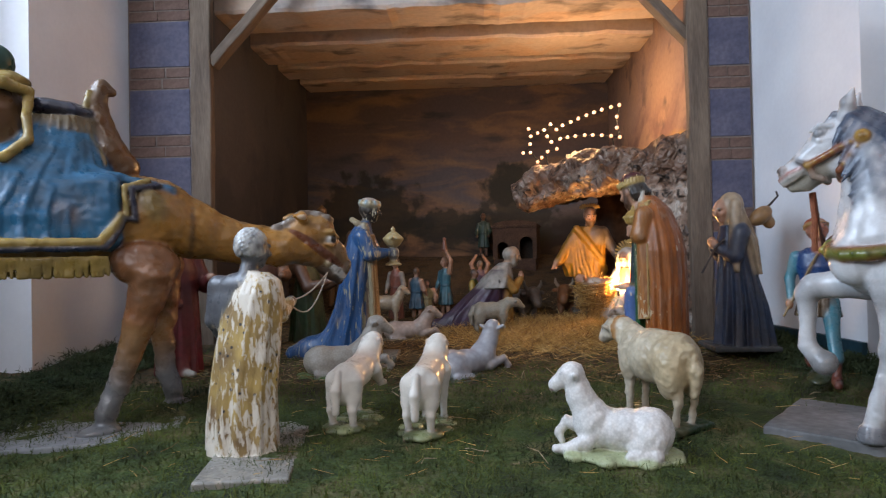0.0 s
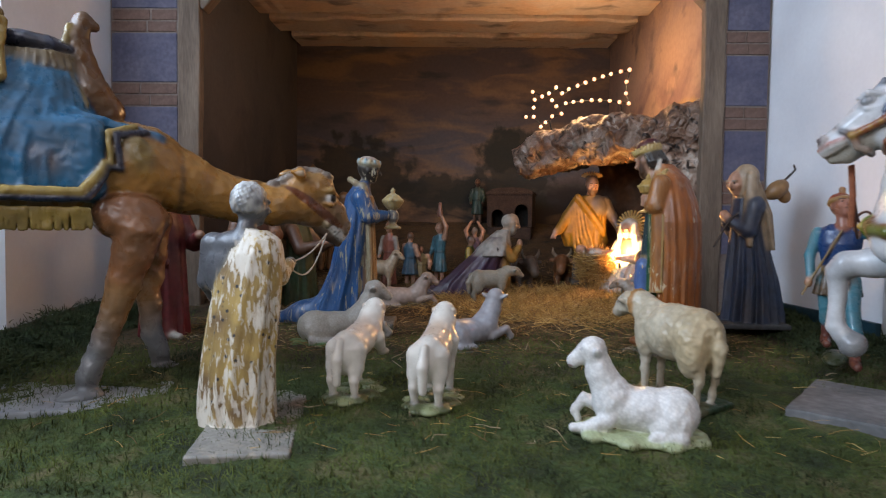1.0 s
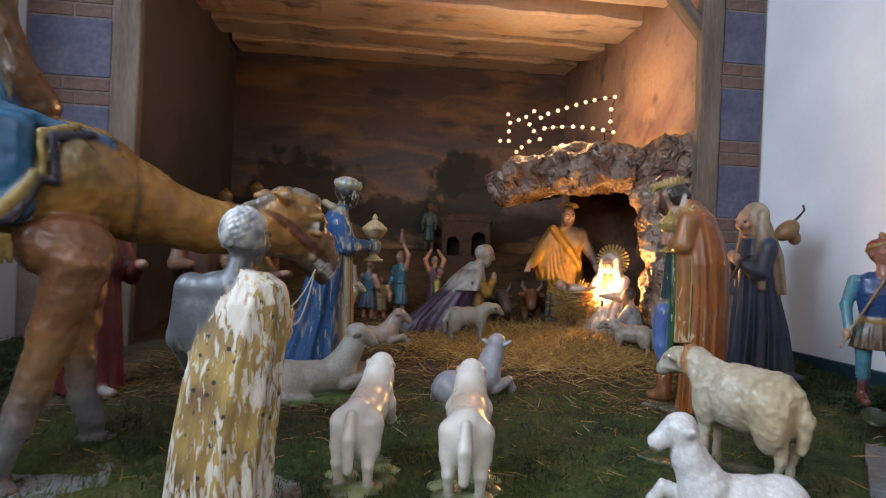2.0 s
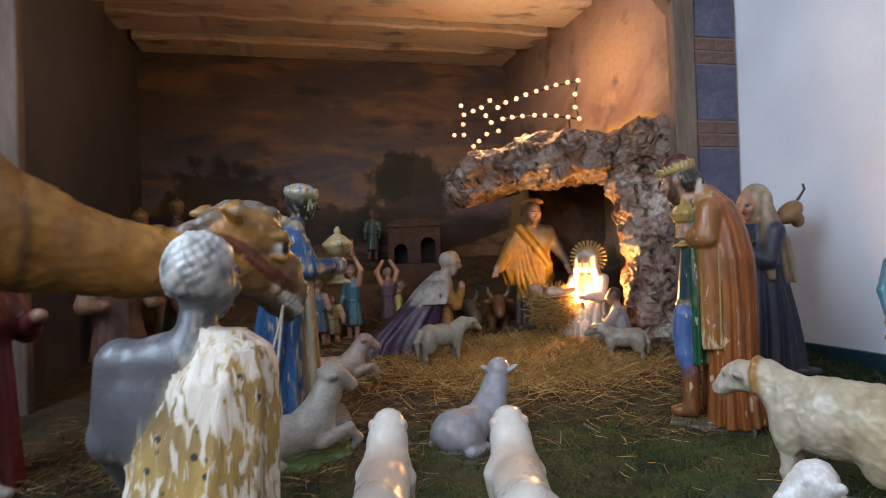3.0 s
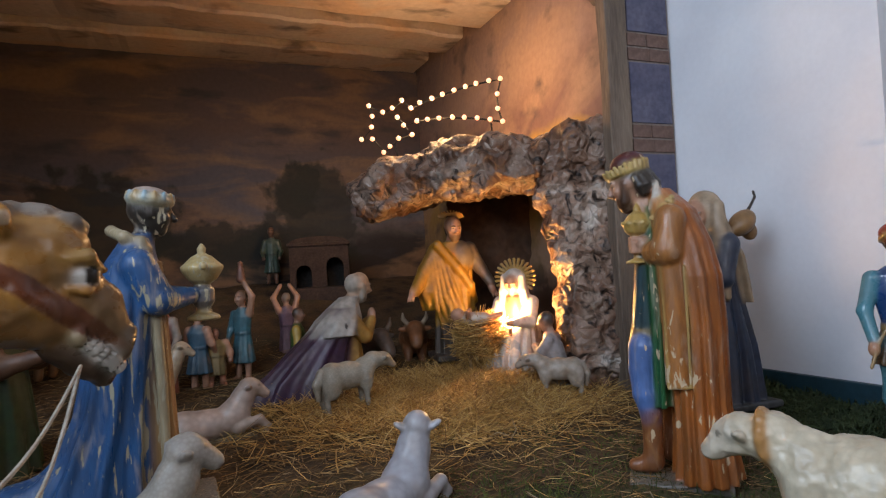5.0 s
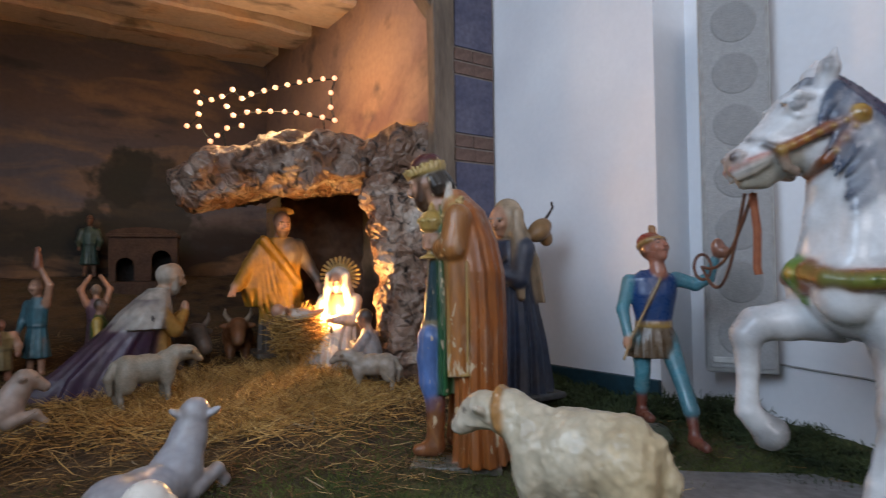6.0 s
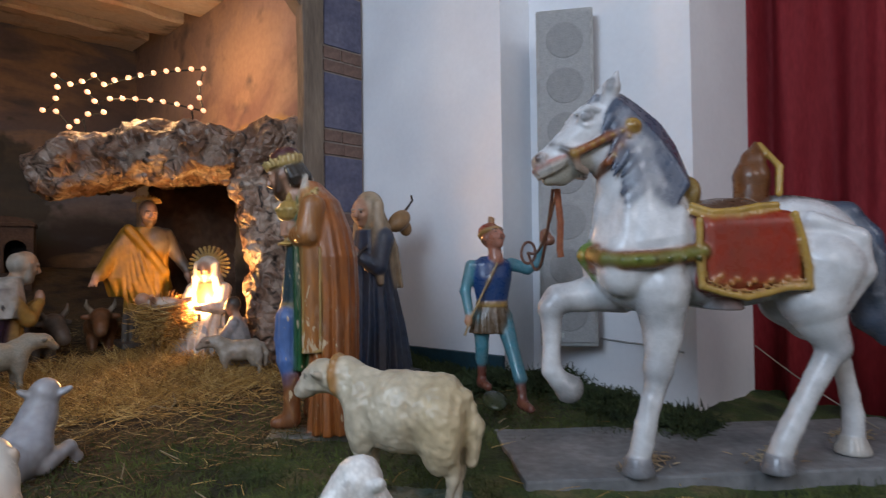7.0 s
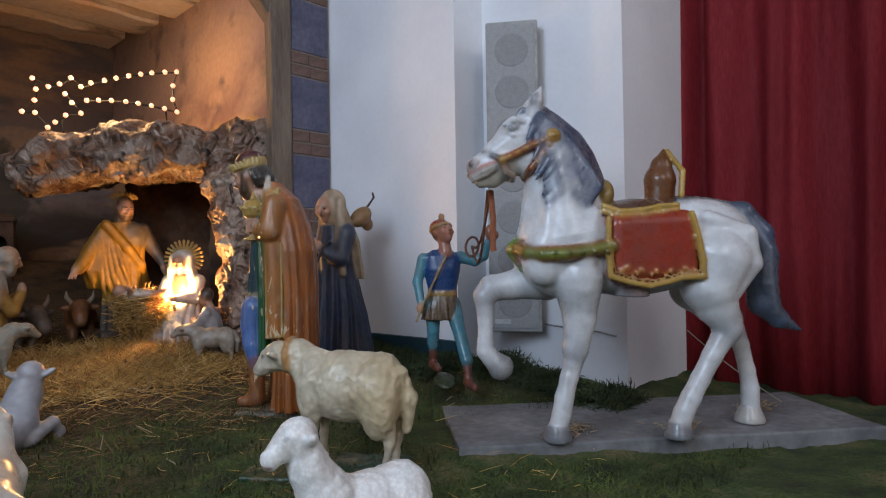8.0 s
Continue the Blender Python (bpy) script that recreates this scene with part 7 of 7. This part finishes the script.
# the small bulb between the manger and the seated figure
HOT = glow("lit_bulb_glass", (1.0, 0.78, 0.45), 12)
SOCKET = plain_mat("brown_lamp_stem", (0.10, 0.06, 0.035), 0.6)
lamp = new("grotto_bulb")
lamp.location = (0.832, 2.928, 0.322)
tagged(lamp, "small lit bulb on a thin stem beside the manger", "bulb")
bm = bmesh.new()
bmesh.ops.create_cone(bm, segments=12, radius1=0.006, radius2=0.006, depth=0.22, cap_ends=True, matrix=Matrix.Translation((0, 0, -0.127)))
part("socket", bm, SOCKET, lamp)
bm = bmesh.new()
bmesh.ops.create_uvsphere(bm, u_segments=14, v_segments=10, radius=0.011, matrix=Matrix.Translation((0, 0, -0.004)) @ Matrix.Diagonal((1, 1, 1.3, 1)))
part("glass", bm, HOT, lamp, "glowing clear glass bulb", True)

# ---- comet star of small bulbs ----
star = new("comet_star_light")
star.matrix_world = pose(0.447, 3.274, -0.055, 0, 0, -35.5) @ Matrix.Diagonal((1.033, 1.0, 1.06, 1))
tagged(star, "comet star outlined in small warm fairy lights", "star light")
SPOT = glow("fairy_light", (1.0, 0.36, 0.10), 1.35)
WIRE = plain_mat("dark_wire", (0.02, 0.018, 0.015), 0.6)
star_tips = ((0.0, 1.168), (0.01, 1.128), (0.006, 1.088), (-0.038, 1.046), (0.006, 1.043), (0.052, 0.990), (0.078, 1.010), (0.109, 1.036), (0.165, 1.044), (0.134, 1.082), (0.181, 1.092))
star_top = ((0.0, 1.168), (0.053, 1.139), (0.089, 1.150), (0.13, 1.174), (0.163, 1.142), (0.201, 1.158))
spots = list(star_tips) + list(star_top[1:]) + [(0.108, 1.114)]
upper = [(0.201 + 0.303 * k / 7, 1.158 + 0.052 * math.sin(k / 7 * 1.45)) for k in range(1, 8)]
lower = [(0.181 + 0.322 * k / 7, 1.092 + 0.006 * math.sin(k / 7 * 3.1) - 0.034 * (k / 7) ** 2) for k in range(1, 8)]
side = [(0.488, 1.157), (0.490, 1.105)]
spots += upper + lower + side
bm = bmesh.new()
bmesh.ops.create_uvsphere(bm, u_segments=10, v_segments=7, radius=0.009)
ball = bpy.data.meshes.new("bulb")
bm.to_mesh(ball)
bm.free()
ball.materials.append(SPOT)
rng = random.Random(3)
for u, z in spots:
    ob = new("bulb", ball)
    ob.location = (u + rng.uniform(-0.003, 0.003), -0.012, z)
    ob.parent = star
bm = bmesh.new()
for line in (list(star_tips) + lower, list(star_top) + upper + side + [lower[-1]]):
    tube_mesh([(u, 0, z) for u, z in line], 0.0035, 5, bm)
tube_mesh([(0.108, 0, 1.114), (0.134, 0, 1.082)], 0.0035, 5, bm)
part("star_frame", bm, WIRE, star, "thin dark wire frame of the comet")
part("stand", tube_mesh([(0.09, 0.004, 1.02), (0.10, 0.02, 0.95), (0.12, 0.05, 0.90)], 0.004, 5), WIRE, star)
part("stand", tube_mesh([(0.46, 0.004, 1.06), (0.46, 0.03, 1.0), (0.45, 0.06, 0.95)], 0.004, 5), WIRE, star)

# ---- straw, moss ----
def strewn(name, stops, rough):
    """Loose stalks, each of its own shade, with a fine grain along them."""
    m, n, l, b = shader(name, rough)
    each = n.new("ShaderNodeNewGeometry").outputs["Random Per Island"]
    base = ramp(n, l, each, stops)
    l.new(mix(n, l, 0.5, base, ramp(n, l, noise_node(n, l, 160, 4), [(0.3, 0.55), (0.7, 1.0)]), "MULTIPLY"), b.inputs["Base Color"])
    return m


STRAW = strewn("dry_straw", [(0.0, (0.16, 0.075, 0.018)), (0.35, (0.40, 0.22, 0.055)), (0.75, (0.62, 0.38, 0.11)), (1.0, (0.80, 0.58, 0.24))], 0.5)
DRYGRASS = strewn("dull_hay", [(0.0, (0.05, 0.03, 0.012)), (0.5, (0.17, 0.10, 0.036)), (0.9, (0.32, 0.20, 0.075)), (1.0, (0.55, 0.40, 0.18))], 0.65)
ROPEWOOD = two_tone("pale_twig", (0.30, 0.22, 0.13), (0.5, 0.40, 0.26), 40, 0.7, 0.2)
MOSS = two_tone("moss_tuft", (0.02, 0.034, 0.007), (0.14, 0.18, 0.034), 6, 0.9, 0.1)
DARKMOSS = two_tone("dark_moss_clump", (0.018, 0.034, 0.010), (0.06, 0.085, 0.024), 18, 0.9, 0.1)


def stalks(name, n, where, length, width, material, label, rise=0.25, seed=1, curl=0.3, stay=None):
    """Loose stalks, each a bent three-sided blade, strewn by where(rng) -> x, y, z."""
    rng, V3, F4 = random.Random(seed), [], []
    for _ in range(n):
        p = where(rng)
        if p is None:
            continue
        a, t, L = rng.uniform(0, math.tau), rng.gauss(0, rise), length * rng.uniform(0.4, 1.3)
        d = Vector((math.cos(a) * math.cos(t), math.sin(a) * math.cos(t), abs(math.sin(t))))
        s = Vector((-math.sin(a), math.cos(a), 0)) * width * rng.uniform(0.6, 1.2)
        o = Vector(p)
        bend = Vector((rng.uniform(-1, 1), rng.uniform(-1, 1), rng.uniform(-0.3, 0.6))) * L * curl * 0.3
        b0 = len(V3)
        for k, w in ((0, 1.0), (0.5, 0.9), (1.0, 0.35)):
            q = o + d * L * k + bend * (1 - abs(2 * k - 1))
            V3 += [q - s * w, q + s * w, q + Vector((0, 0, width * 1.3 * w))]
        for k in (0, 3):
            for i in range(3):
                j = (i + 1) % 3
                F4.append((b0 + k + i, b0 + k + j, b0 + k + 3 + j, b0 + k + 3 + i))
    return tagged(new(name, raw_mesh(name, np.array(V3), np.array(F4), [material])), label, name, kind="stuff")


def over(x0, x1, y0, y1, lift=0.004, keep=None):
    def where(rng):
        x, y = rng.uniform(x0, x1), rng.uniform(y0, y1)
        if keep and not keep(x, y, rng):
            return None
        return x, y, ground_z(x, y) + lift
    return where


def strawy(x, y, rng):
    q = noise.noise(Vector((x * 3.2, y * 3.2, 0)))
    return y + 0.5 * q > 1.75 + rng.uniform(-0.35, 0.35)


def mossy(x, y, rng):
    q = noise.noise(Vector((x * 3.2, y * 3.2, 0)))
    return y + 0.5 * q < 2.15 + rng.uniform(-0.3, 0.3) and not (0.8 < x < 1.75 and abs((x - 1.25) * 0.585 + (y - 1.22) * 0.81) < 0.15)


def near_manger(rng):
    x, y = rng.gauss(0.56, 0.25), rng.gauss(2.80, 0.19)
    h = 0.045 * math.exp(-((x - 0.75) / 0.28) ** 2 - ((y - 2.95) / 0.25) ** 2)
    return x, y, ground_z(x, y) + h * rng.random() + 0.004


stalks("straw", 21000, near_manger, 0.075, 0.0013, STRAW, "bright dry straw heaped round the manger", 0.35, 2)
stalks("hay", 12000, over(-0.95, 1.1, 1.9, 3.9, 0.003, strawy), 0.06, 0.0011, DRYGRASS, "dull trodden hay on the crib floor", 0.2, 3)
stalks("loose_straw", 480, over(-1.0, 1.3, 1.15, 2.6), 0.05, 0.0009, STRAW, "single pale stalks lying on the moss", 0.15, 4)
stalks("twigs", 46, over(-0.9, 1.1, 1.2, 2.4, 0.008), 0.05, 0.0019, ROPEWOOD, "short pale twigs lying on the moss", 0.3, 14, 1.2)
stalks("moss", 75000, over(-1.35, 1.4, 0.95, 2.6, -0.004, mossy), 0.022, 0.0013, MOSS, "short dark green moss", 0.9, 5)


def bank(rng):
    e = 1 if rng.random() < 0.6 else -1
    y = rng.uniform(1.3, 2.45)
    k = noise.noise(Vector((y * 7, e * 3.0, 0)))
    x = e * (1.31 + 0.05 * rng.gauss(0, 1)) if e > 0 else -1.26 + 0.07 * rng.gauss(0, 1)
    if e > 0 and y < 1.9:
        x += 0.10
    return x, y, ground_z(x, y) + rng.random() ** 0.7 * max(0.004, 0.022 + 0.07 * k)


stalks("moss_clumps", 26000, bank, 0.024, 0.0022, DARKMOSS, "ragged dark moss clumps banked along the walls", 0.9, 6, 0.6)

# ---- manger ----
manger = new("manger")
manger.location = (0.735, 2.985, 0.19)
tagged(manger, "straw-filled wicker manger with a plaster infant", "manger")
WICKER = two_tone("wicker", (0.16, 0.09, 0.03), (0.32, 0.2, 0.08), 30, 0.6, 0.3)
for r in range(9):
    z = 0.02 + r * 0.012
    a, b = 0.052 + r * 0.003, 0.042 + r * 0.0025
    part("wicker_ring", tube_mesh([(a * math.cos(k * math.tau / 24), b * math.sin(k * math.tau / 24), z + 0.004 * math.sin(k * 6 + r * 3)) for k in range(25)], 0.0062, 5), WICKER, manger)
for sx in (-1, 1):
    for sy in (-1, 1):
        part("leg", tube_mesh([(0.05 * sx, 0.03 * sy, -0.05), (0.06 * sx, 0.035 * sy, 0.04)], 0.006, 6), WICKER, manger)
rng = random.Random(8)
V3, F4 = [], []
for k in range(3600):
    a, h = rng.uniform(0, math.tau), rng.random()
    r = rng.random() ** 0.5 * (0.75 + 0.42 * math.sin(2.6 * h))
    o = Vector((0.078 * r * math.cos(a), 0.068 * r * math.sin(a), 0.01 + 0.165 * h - 0.045 * r * h))
    d = Vector((rng.gauss(0, 1), rng.gauss(0, 1), rng.gauss(0.1, 0.6))).normalized() * rng.uniform(0.02, 0.07)
    s = d.cross(Vector((0, 0, 1))).normalized() * 0.0013
    b0 = len(V3)
    V3 += [o - s, o + s, o + Vector((0, 0, 0.0015)), o + d - s, o + d + s, o + d + Vector((0, 0, 0.0015))]
    F4 += [(b0, b0 + 1, b0 + 4, b0 + 3), (b0 + 1, b0 + 2, b0 + 5, b0 + 4), (b0 + 2, b0, b0 + 3, b0 + 5)]
# longer strands that curl round the bowl
for k in range(420):
    a, z, r, arc = rng.uniform(0, math.tau), 0.03 + 0.12 * rng.random(), rng.uniform(0.9, 1.25), rng.uniform(0.5, 1.5)
    up, grow = rng.uniform(-0.03, 0.03), rng.uniform(-0.1, 0.25)
    prev = None
    for i in range(6):
        t = i / 5
        q = r * (0.75 + 2.2 * z) * (1 + grow * t)
        o = Vector((0.078 * q * math.cos(a + arc * t), 0.068 * q * math.sin(a + arc * t), z + up * t))
        n3 = Vector((math.cos(a + arc * t), math.sin(a + arc * t), 0)) * 0.0013
        b0 = len(V3)
        V3 += [o - n3, o + n3, o + Vector((0, 0, 0.0018))]
        if prev is not None:
            F4 += [(prev, prev + 1, b0 + 1, b0), (prev + 1, prev + 2, b0 + 2, b0 + 1), (prev + 2, prev, b0, b0 + 2)]
        prev = b0
hay = new("straw_filling", raw_mesh("straw_filling", np.array(V3), np.array(F4), [STRAW]))
hay.parent = manger
tagged(hay, "golden straw spilling over the rim", kind="stuff")
c = Clay(0.0035, 0.008)
c.ell((0, 0, 0), (0.06, 0.03, 0.025), (0.6, 0.5, 0.4))
c.ell((0.07, 0, 0.015), (0.026, 0.022, 0.025), SKIN)
for e in (-1, 1):
    c.limb([(0.03, 0.025 * e, 0.01), (0.03, 0.05 * e, 0.03)], [0.01, 0.007], SKIN)
    c.limb([(-0.05, 0.012 * e, 0.0), (-0.09, 0.018 * e, 0.015)], [0.013, 0.008], SKIN)
statue("infant_statue", c, [DULL], (0.720, 2.965, 0.345), 150, "small plaster infant statue lying in the straw", "statue")

# ---- slabs under the large statues ----
CEMENT = two_tone("grey_cement_slab", (0.13, 0.135, 0.14), (0.25, 0.255, 0.26), 7, 0.8, 0.4)
DAMP = two_tone("dark_painted_slab", (0.18, 0.19, 0.205), (0.32, 0.33, 0.34), 6, 0.4, 0.3)


def plinth(name, size, matrix, material, label, seed):
    bm = box_bm(size, (0, 0, 0), 0.006)
    bmesh.ops.subdivide_edges(bm, edges=[e for e in bm.edges if e.calc_length() > 0.1], cuts=12, use_grid_fill=True)
    for v in bm.verts:
        v.co += Vector((noise.noise(v.co * 14 + Vector((seed, 0, 0))), noise.noise(v.co * 14 + Vector((0, seed, 0))), 0.4 * noise.noise(v.co * 9))) * 0.005
    ob = tagged(link_mesh(name, bm, material), label, "plinth")
    ob.matrix_world = matrix
    return ob


plinth("horse_plinth", (1.02, 0.37, 0.05), pose(1.335, 1.235, 0.034, 0, 0, -40), CEMENT, "worn grey cement slab under the horse statue", 3)
plinth("camel_plinth", (1.1, 0.5, 0.05), pose(-1.25, 1.50, 0.016, 0, 0, 15), DAMP, "dark grey slab under the camel statue", 5)

# crumbs of plaster and straw round the hooves
def hoof_dust(rng):
    x, y = rng.choice(((1.077, 1.305), (1.298, 1.128), (1.598, 1.058)))
    return x + rng.gauss(0, 0.035), y + rng.gauss(0, 0.022), 0.062


stalks("crumbs", 330, hoof_dust, 0.017, 0.0018, ROPEWOOD, "pale crumbs of straw and plaster on the slab", 0.2, 21)

# ---- column loudspeaker on the side wall ----
SPEAKER = two_tone("grey_speaker_paint", (0.33, 0.33, 0.32), (0.40, 0.40, 0.385), 6, 0.55, 0.1)
GRILLE = two_tone("grey_speaker_grille", (0.30, 0.30, 0.30), (0.34, 0.34, 0.335), 60, 0.7, 0.4, fine=4, grain=0.75)
CONE = two_tone("dark_cone_shadow", (0.25, 0.25, 0.25), (0.285, 0.285, 0.28), 60, 0.8, 0.4, fine=4, grain=0.75)
PLATE = plain_mat("pale_plate", (0.6, 0.6, 0.58), 0.4)
speaker = new("column_loudspeaker")
speaker.matrix_world = pose(1.487, 1.762, 0.736, 0, 0, 34) @ Matrix.Scale(1.04, 4)
tagged(speaker, "tall grey column loudspeaker mounted on the white wall", "loudspeaker")
part("cabinet", box_bm((0.07, 0.165, 0.99), (0.005, 0, 0), 0.006), SPEAKER, speaker)
part("grille", box_bm((0.006, 0.147, 0.965), (-0.032, 0, 0), 0.002), GRILLE, speaker, "fine grey perforated grille")
# discs on the grille face; the shade of the drivers is their darker colour
for k in range(7):
    bm = bmesh.new()
    bmesh.ops.create_cone(bm, segments=32, radius1=0.055, radius2=0.05, depth=0.002, cap_ends=True, matrix=Matrix.Translation((-0.0355, 0, 0.40 - 0.133 * k)) @ pose(0, 0, 0, 0, -90, 0).to_4x4())
    part("driver", bm, CONE, speaker, "thin round disc on the grille, tinted as the shaded driver behind")
bm = box_bm((0.004, 0.05, 0.014), (-0.037, 0.04, -0.462), 0.001)
part("maker_plate", bm, PLATE, speaker, "small pale blank plate")
for z in (0.43, -0.43):
    part("bracket", box_bm((0.05, 0.05, 0.05), (0.052, 0, z), 0.003), SPEAKER, speaker)
cable = link_mesh("speaker_cable", tube_mesh([(1.566, 1.70, 0.24), (1.566, 1.62, 0.235), (1.566, 1.50, 0.23), (1.566, 1.44, 0.22)], 0.003, 6), SPEAKER)
tagged(cable, "thin grey cable running along the wall", "cable")

# ---- ropes ----
ROPE = two_tone("pale_cord", (0.35, 0.32, 0.26), (0.5, 0.46, 0.38), 60, 0.8, 0.4)
REIN = two_tone("brown_rein", (0.10, 0.04, 0.025), (0.17, 0.07, 0.04), 40, 0.5, 0.3)
TASSEL = two_tone("faded_tassel", (0.25, 0.07, 0.03), (0.36, 0.12, 0.05), 60, 0.8, 0.4)


def sagging(a, b, sag, n=14):
    a, b = Vector(a), Vector(b)
    return [a.lerp(b, i / n) - Vector((0, 0, sag * math.sin(math.pi * i / n))) for i in range(n + 1)]


MOUTH, FIST = (-0.340, 1.80, 0.445), (-0.370, 1.472, 0.378)
rope = link_mesh("lead_rope", tube_mesh(sagging(MOUTH, FIST, 0.02), 0.0022, 6, tube_mesh(sagging(MOUTH, FIST, 0.07), 0.0022, 6)), ROPE)
tagged(rope, "thin pale cord from the camel's mouth to its attendant", "rope")
BIT, GRIP = (0.965, 1.435, 0.628), (1.135, 1.645, 0.50)
reins = new("horse_reins")
tagged(reins, "brown reins and faded tassel hanging from the bridle", "reins")
part("rein", tube_mesh(sagging(BIT, GRIP, 0.05), 0.0035, 6), REIN, reins)
part("rein", tube_mesh(sagging((0.985, 1.46, 0.632), GRIP, 0.10), 0.0035, 6), REIN, reins)
part("tassel", tube_mesh([(0.965, 1.435, 0.628), (0.968, 1.43, 0.56), (0.967, 1.432, 0.50), (0.968, 1.43, 0.485)], 0.007, 8), TASSEL, reins, "faded red cord tassel")
part("rein_coil", tube_mesh([(1.13 + 0.022 * math.cos(k * 0.6), 1.64 + 0.015 * math.sin(k * 0.6), 0.50 + 0.028 * math.sin(k * 0.6 + 0.8)) for k in range(24)], 0.0035, 6), REIN, reins)
chain = link_mesh("thin_cord", tube_mesh(sagging((2.0, 1.40, 0.20), (1.70, 1.02, 0.06), 0.01), 0.0018, 5), ROPE)
tagged(chain, "thin pale cord hanging behind the horse", "cord")

# ---- village house model on the back slope ----
CLAYWALL = two_tone("clay_wall", (0.04, 0.022, 0.015), (0.075, 0.044, 0.028), 14, 0.85, 0.4)
SHADEPANEL = plain_mat("black_shade_panel", (0.012, 0.01, 0.008), 0.9)
house = new("village_house")
house.matrix_world = pose(0.42, 4.36, 0.46, 0, 0, -14) @ Matrix.Scale(0.95, 4)
tagged(house, "small clay village house model with arched doorways", "house")


def arch_wall(w, h, t, holes):
    """A wall along x with arched openings (centre, half width, height)."""
    bm = bmesh.new()
    line = [(-w / 2, h), (-w / 2, 0)]
    for c, r, top in holes:
        line += [(c - r, 0)] + [(c - r * math.cos(k * math.pi / 10), top - r + r * math.sin(k * math.pi / 10)) for k in range(11)] + [(c + r, 0)]
    line += [(w / 2, 0), (w / 2, h)]
    face = bm.faces.new([bm.verts.new((x, 0, z)) for x, z in line])
    for v in bmesh.ops.extrude_face_region(bm, geom=[face])["geom"]:
        if isinstance(v, bmesh.types.BMVert):
            v.co.y = t
    bmesh.ops.recalc_face_normals(bm, faces=bm.faces)
    return bm



def arch_gable(rise, depth):
    """A low curved gable along x, closed at both ends."""
    bm = bmesh.new()
    line = [(0.17 * math.cos(k * math.pi / 12), rise * math.sin(k * math.pi / 12)) for k in range(13)]
    face = bm.faces.new([bm.verts.new((x, -0.005, 0.261 + z)) for x, z in line])
    for v in bmesh.ops.extrude_face_region(bm, geom=[face])["geom"]:
        if isinstance(v, bmesh.types.BMVert):
            v.co.y = depth
    bmesh.ops.recalc_face_normals(bm, faces=bm.faces)
    return bm


part("wall", arch_wall(0.34, 0.24, 0.02, ((-0.09, 0.045, 0.13), (0.09, 0.05, 0.17))), CLAYWALL, house)
part("wall", box_bm((0.34, 0.02, 0.24), (0, 0.18, 0.12)), CLAYWALL, house)
for x in (-0.16, 0.16):
    part("wall", box_bm((0.02, 0.16, 0.24), (x, 0.09, 0.12)), CLAYWALL, house)
part("roof", box_bm((0.36, 0.21, 0.02), (0, 0.09, 0.25), 0.004), CLAYWALL, house)
part("foundation", box_bm((0.33, 0.19, 0.3), (0, 0.09, -0.152), 0.01), CLAYWALL, house, "rough clay footing on the slope")
part("gable", arch_gable(0.035, 0.19), CLAYWALL, house)
# added black sheet: the room's shade is put into its colour
part("shade_panel", box_bm((0.29, 0.004, 0.22), (0, 0.15, 0.11)), SHADEPANEL, house, "near-black panel standing in for the shade behind the arches")

# ---- painted courses on the crib panels ----
def courses(panel, x0, x1, offset):
    rng, shared = random.Random(int(x0 * 100)), {}
    z, brown = offset - 0.66, False
    while z < 2.5:
        rows, h = (2, 0.05) if brown else (1, 0.215)
        for r in range(rows):
            n = 2 if brown else 1
            xs = [x0 + 0.004, *([x0 + (x1 - x0) * (0.42 + 0.2 * ((r + rng.random()) % 1))] if n == 2 else []), x1 - 0.004]
            for a, b in zip(xs, xs[1:]):
                key = (round(b - a, 2), h)
                if key not in shared:
                    bmx = box_bm((b - a - 0.006, 0.008, h - 0.007), (0, 0, 0), 0.0025)
                    me = bpy.data.meshes.new("brick" if brown else "stone")
                    bmx.to_mesh(me)
                    bmx.free()
                    me.materials.append(REDBRICK if brown else BLUESTONE)
                    shared[key] = me
                ob = new("brick" if brown else "stone", shared[key])
                ob.location = ((a + b) / 2, 2.624, z + h / 2)
                ob.parent = panel
            z += h
        brown = not brown


courses(bpy.data.objects["wall_crib_east"], 1.172, 1.358, 1.021)
courses(bpy.data.objects["wall_crib_west"], -1.46, -1.163, 1.10)
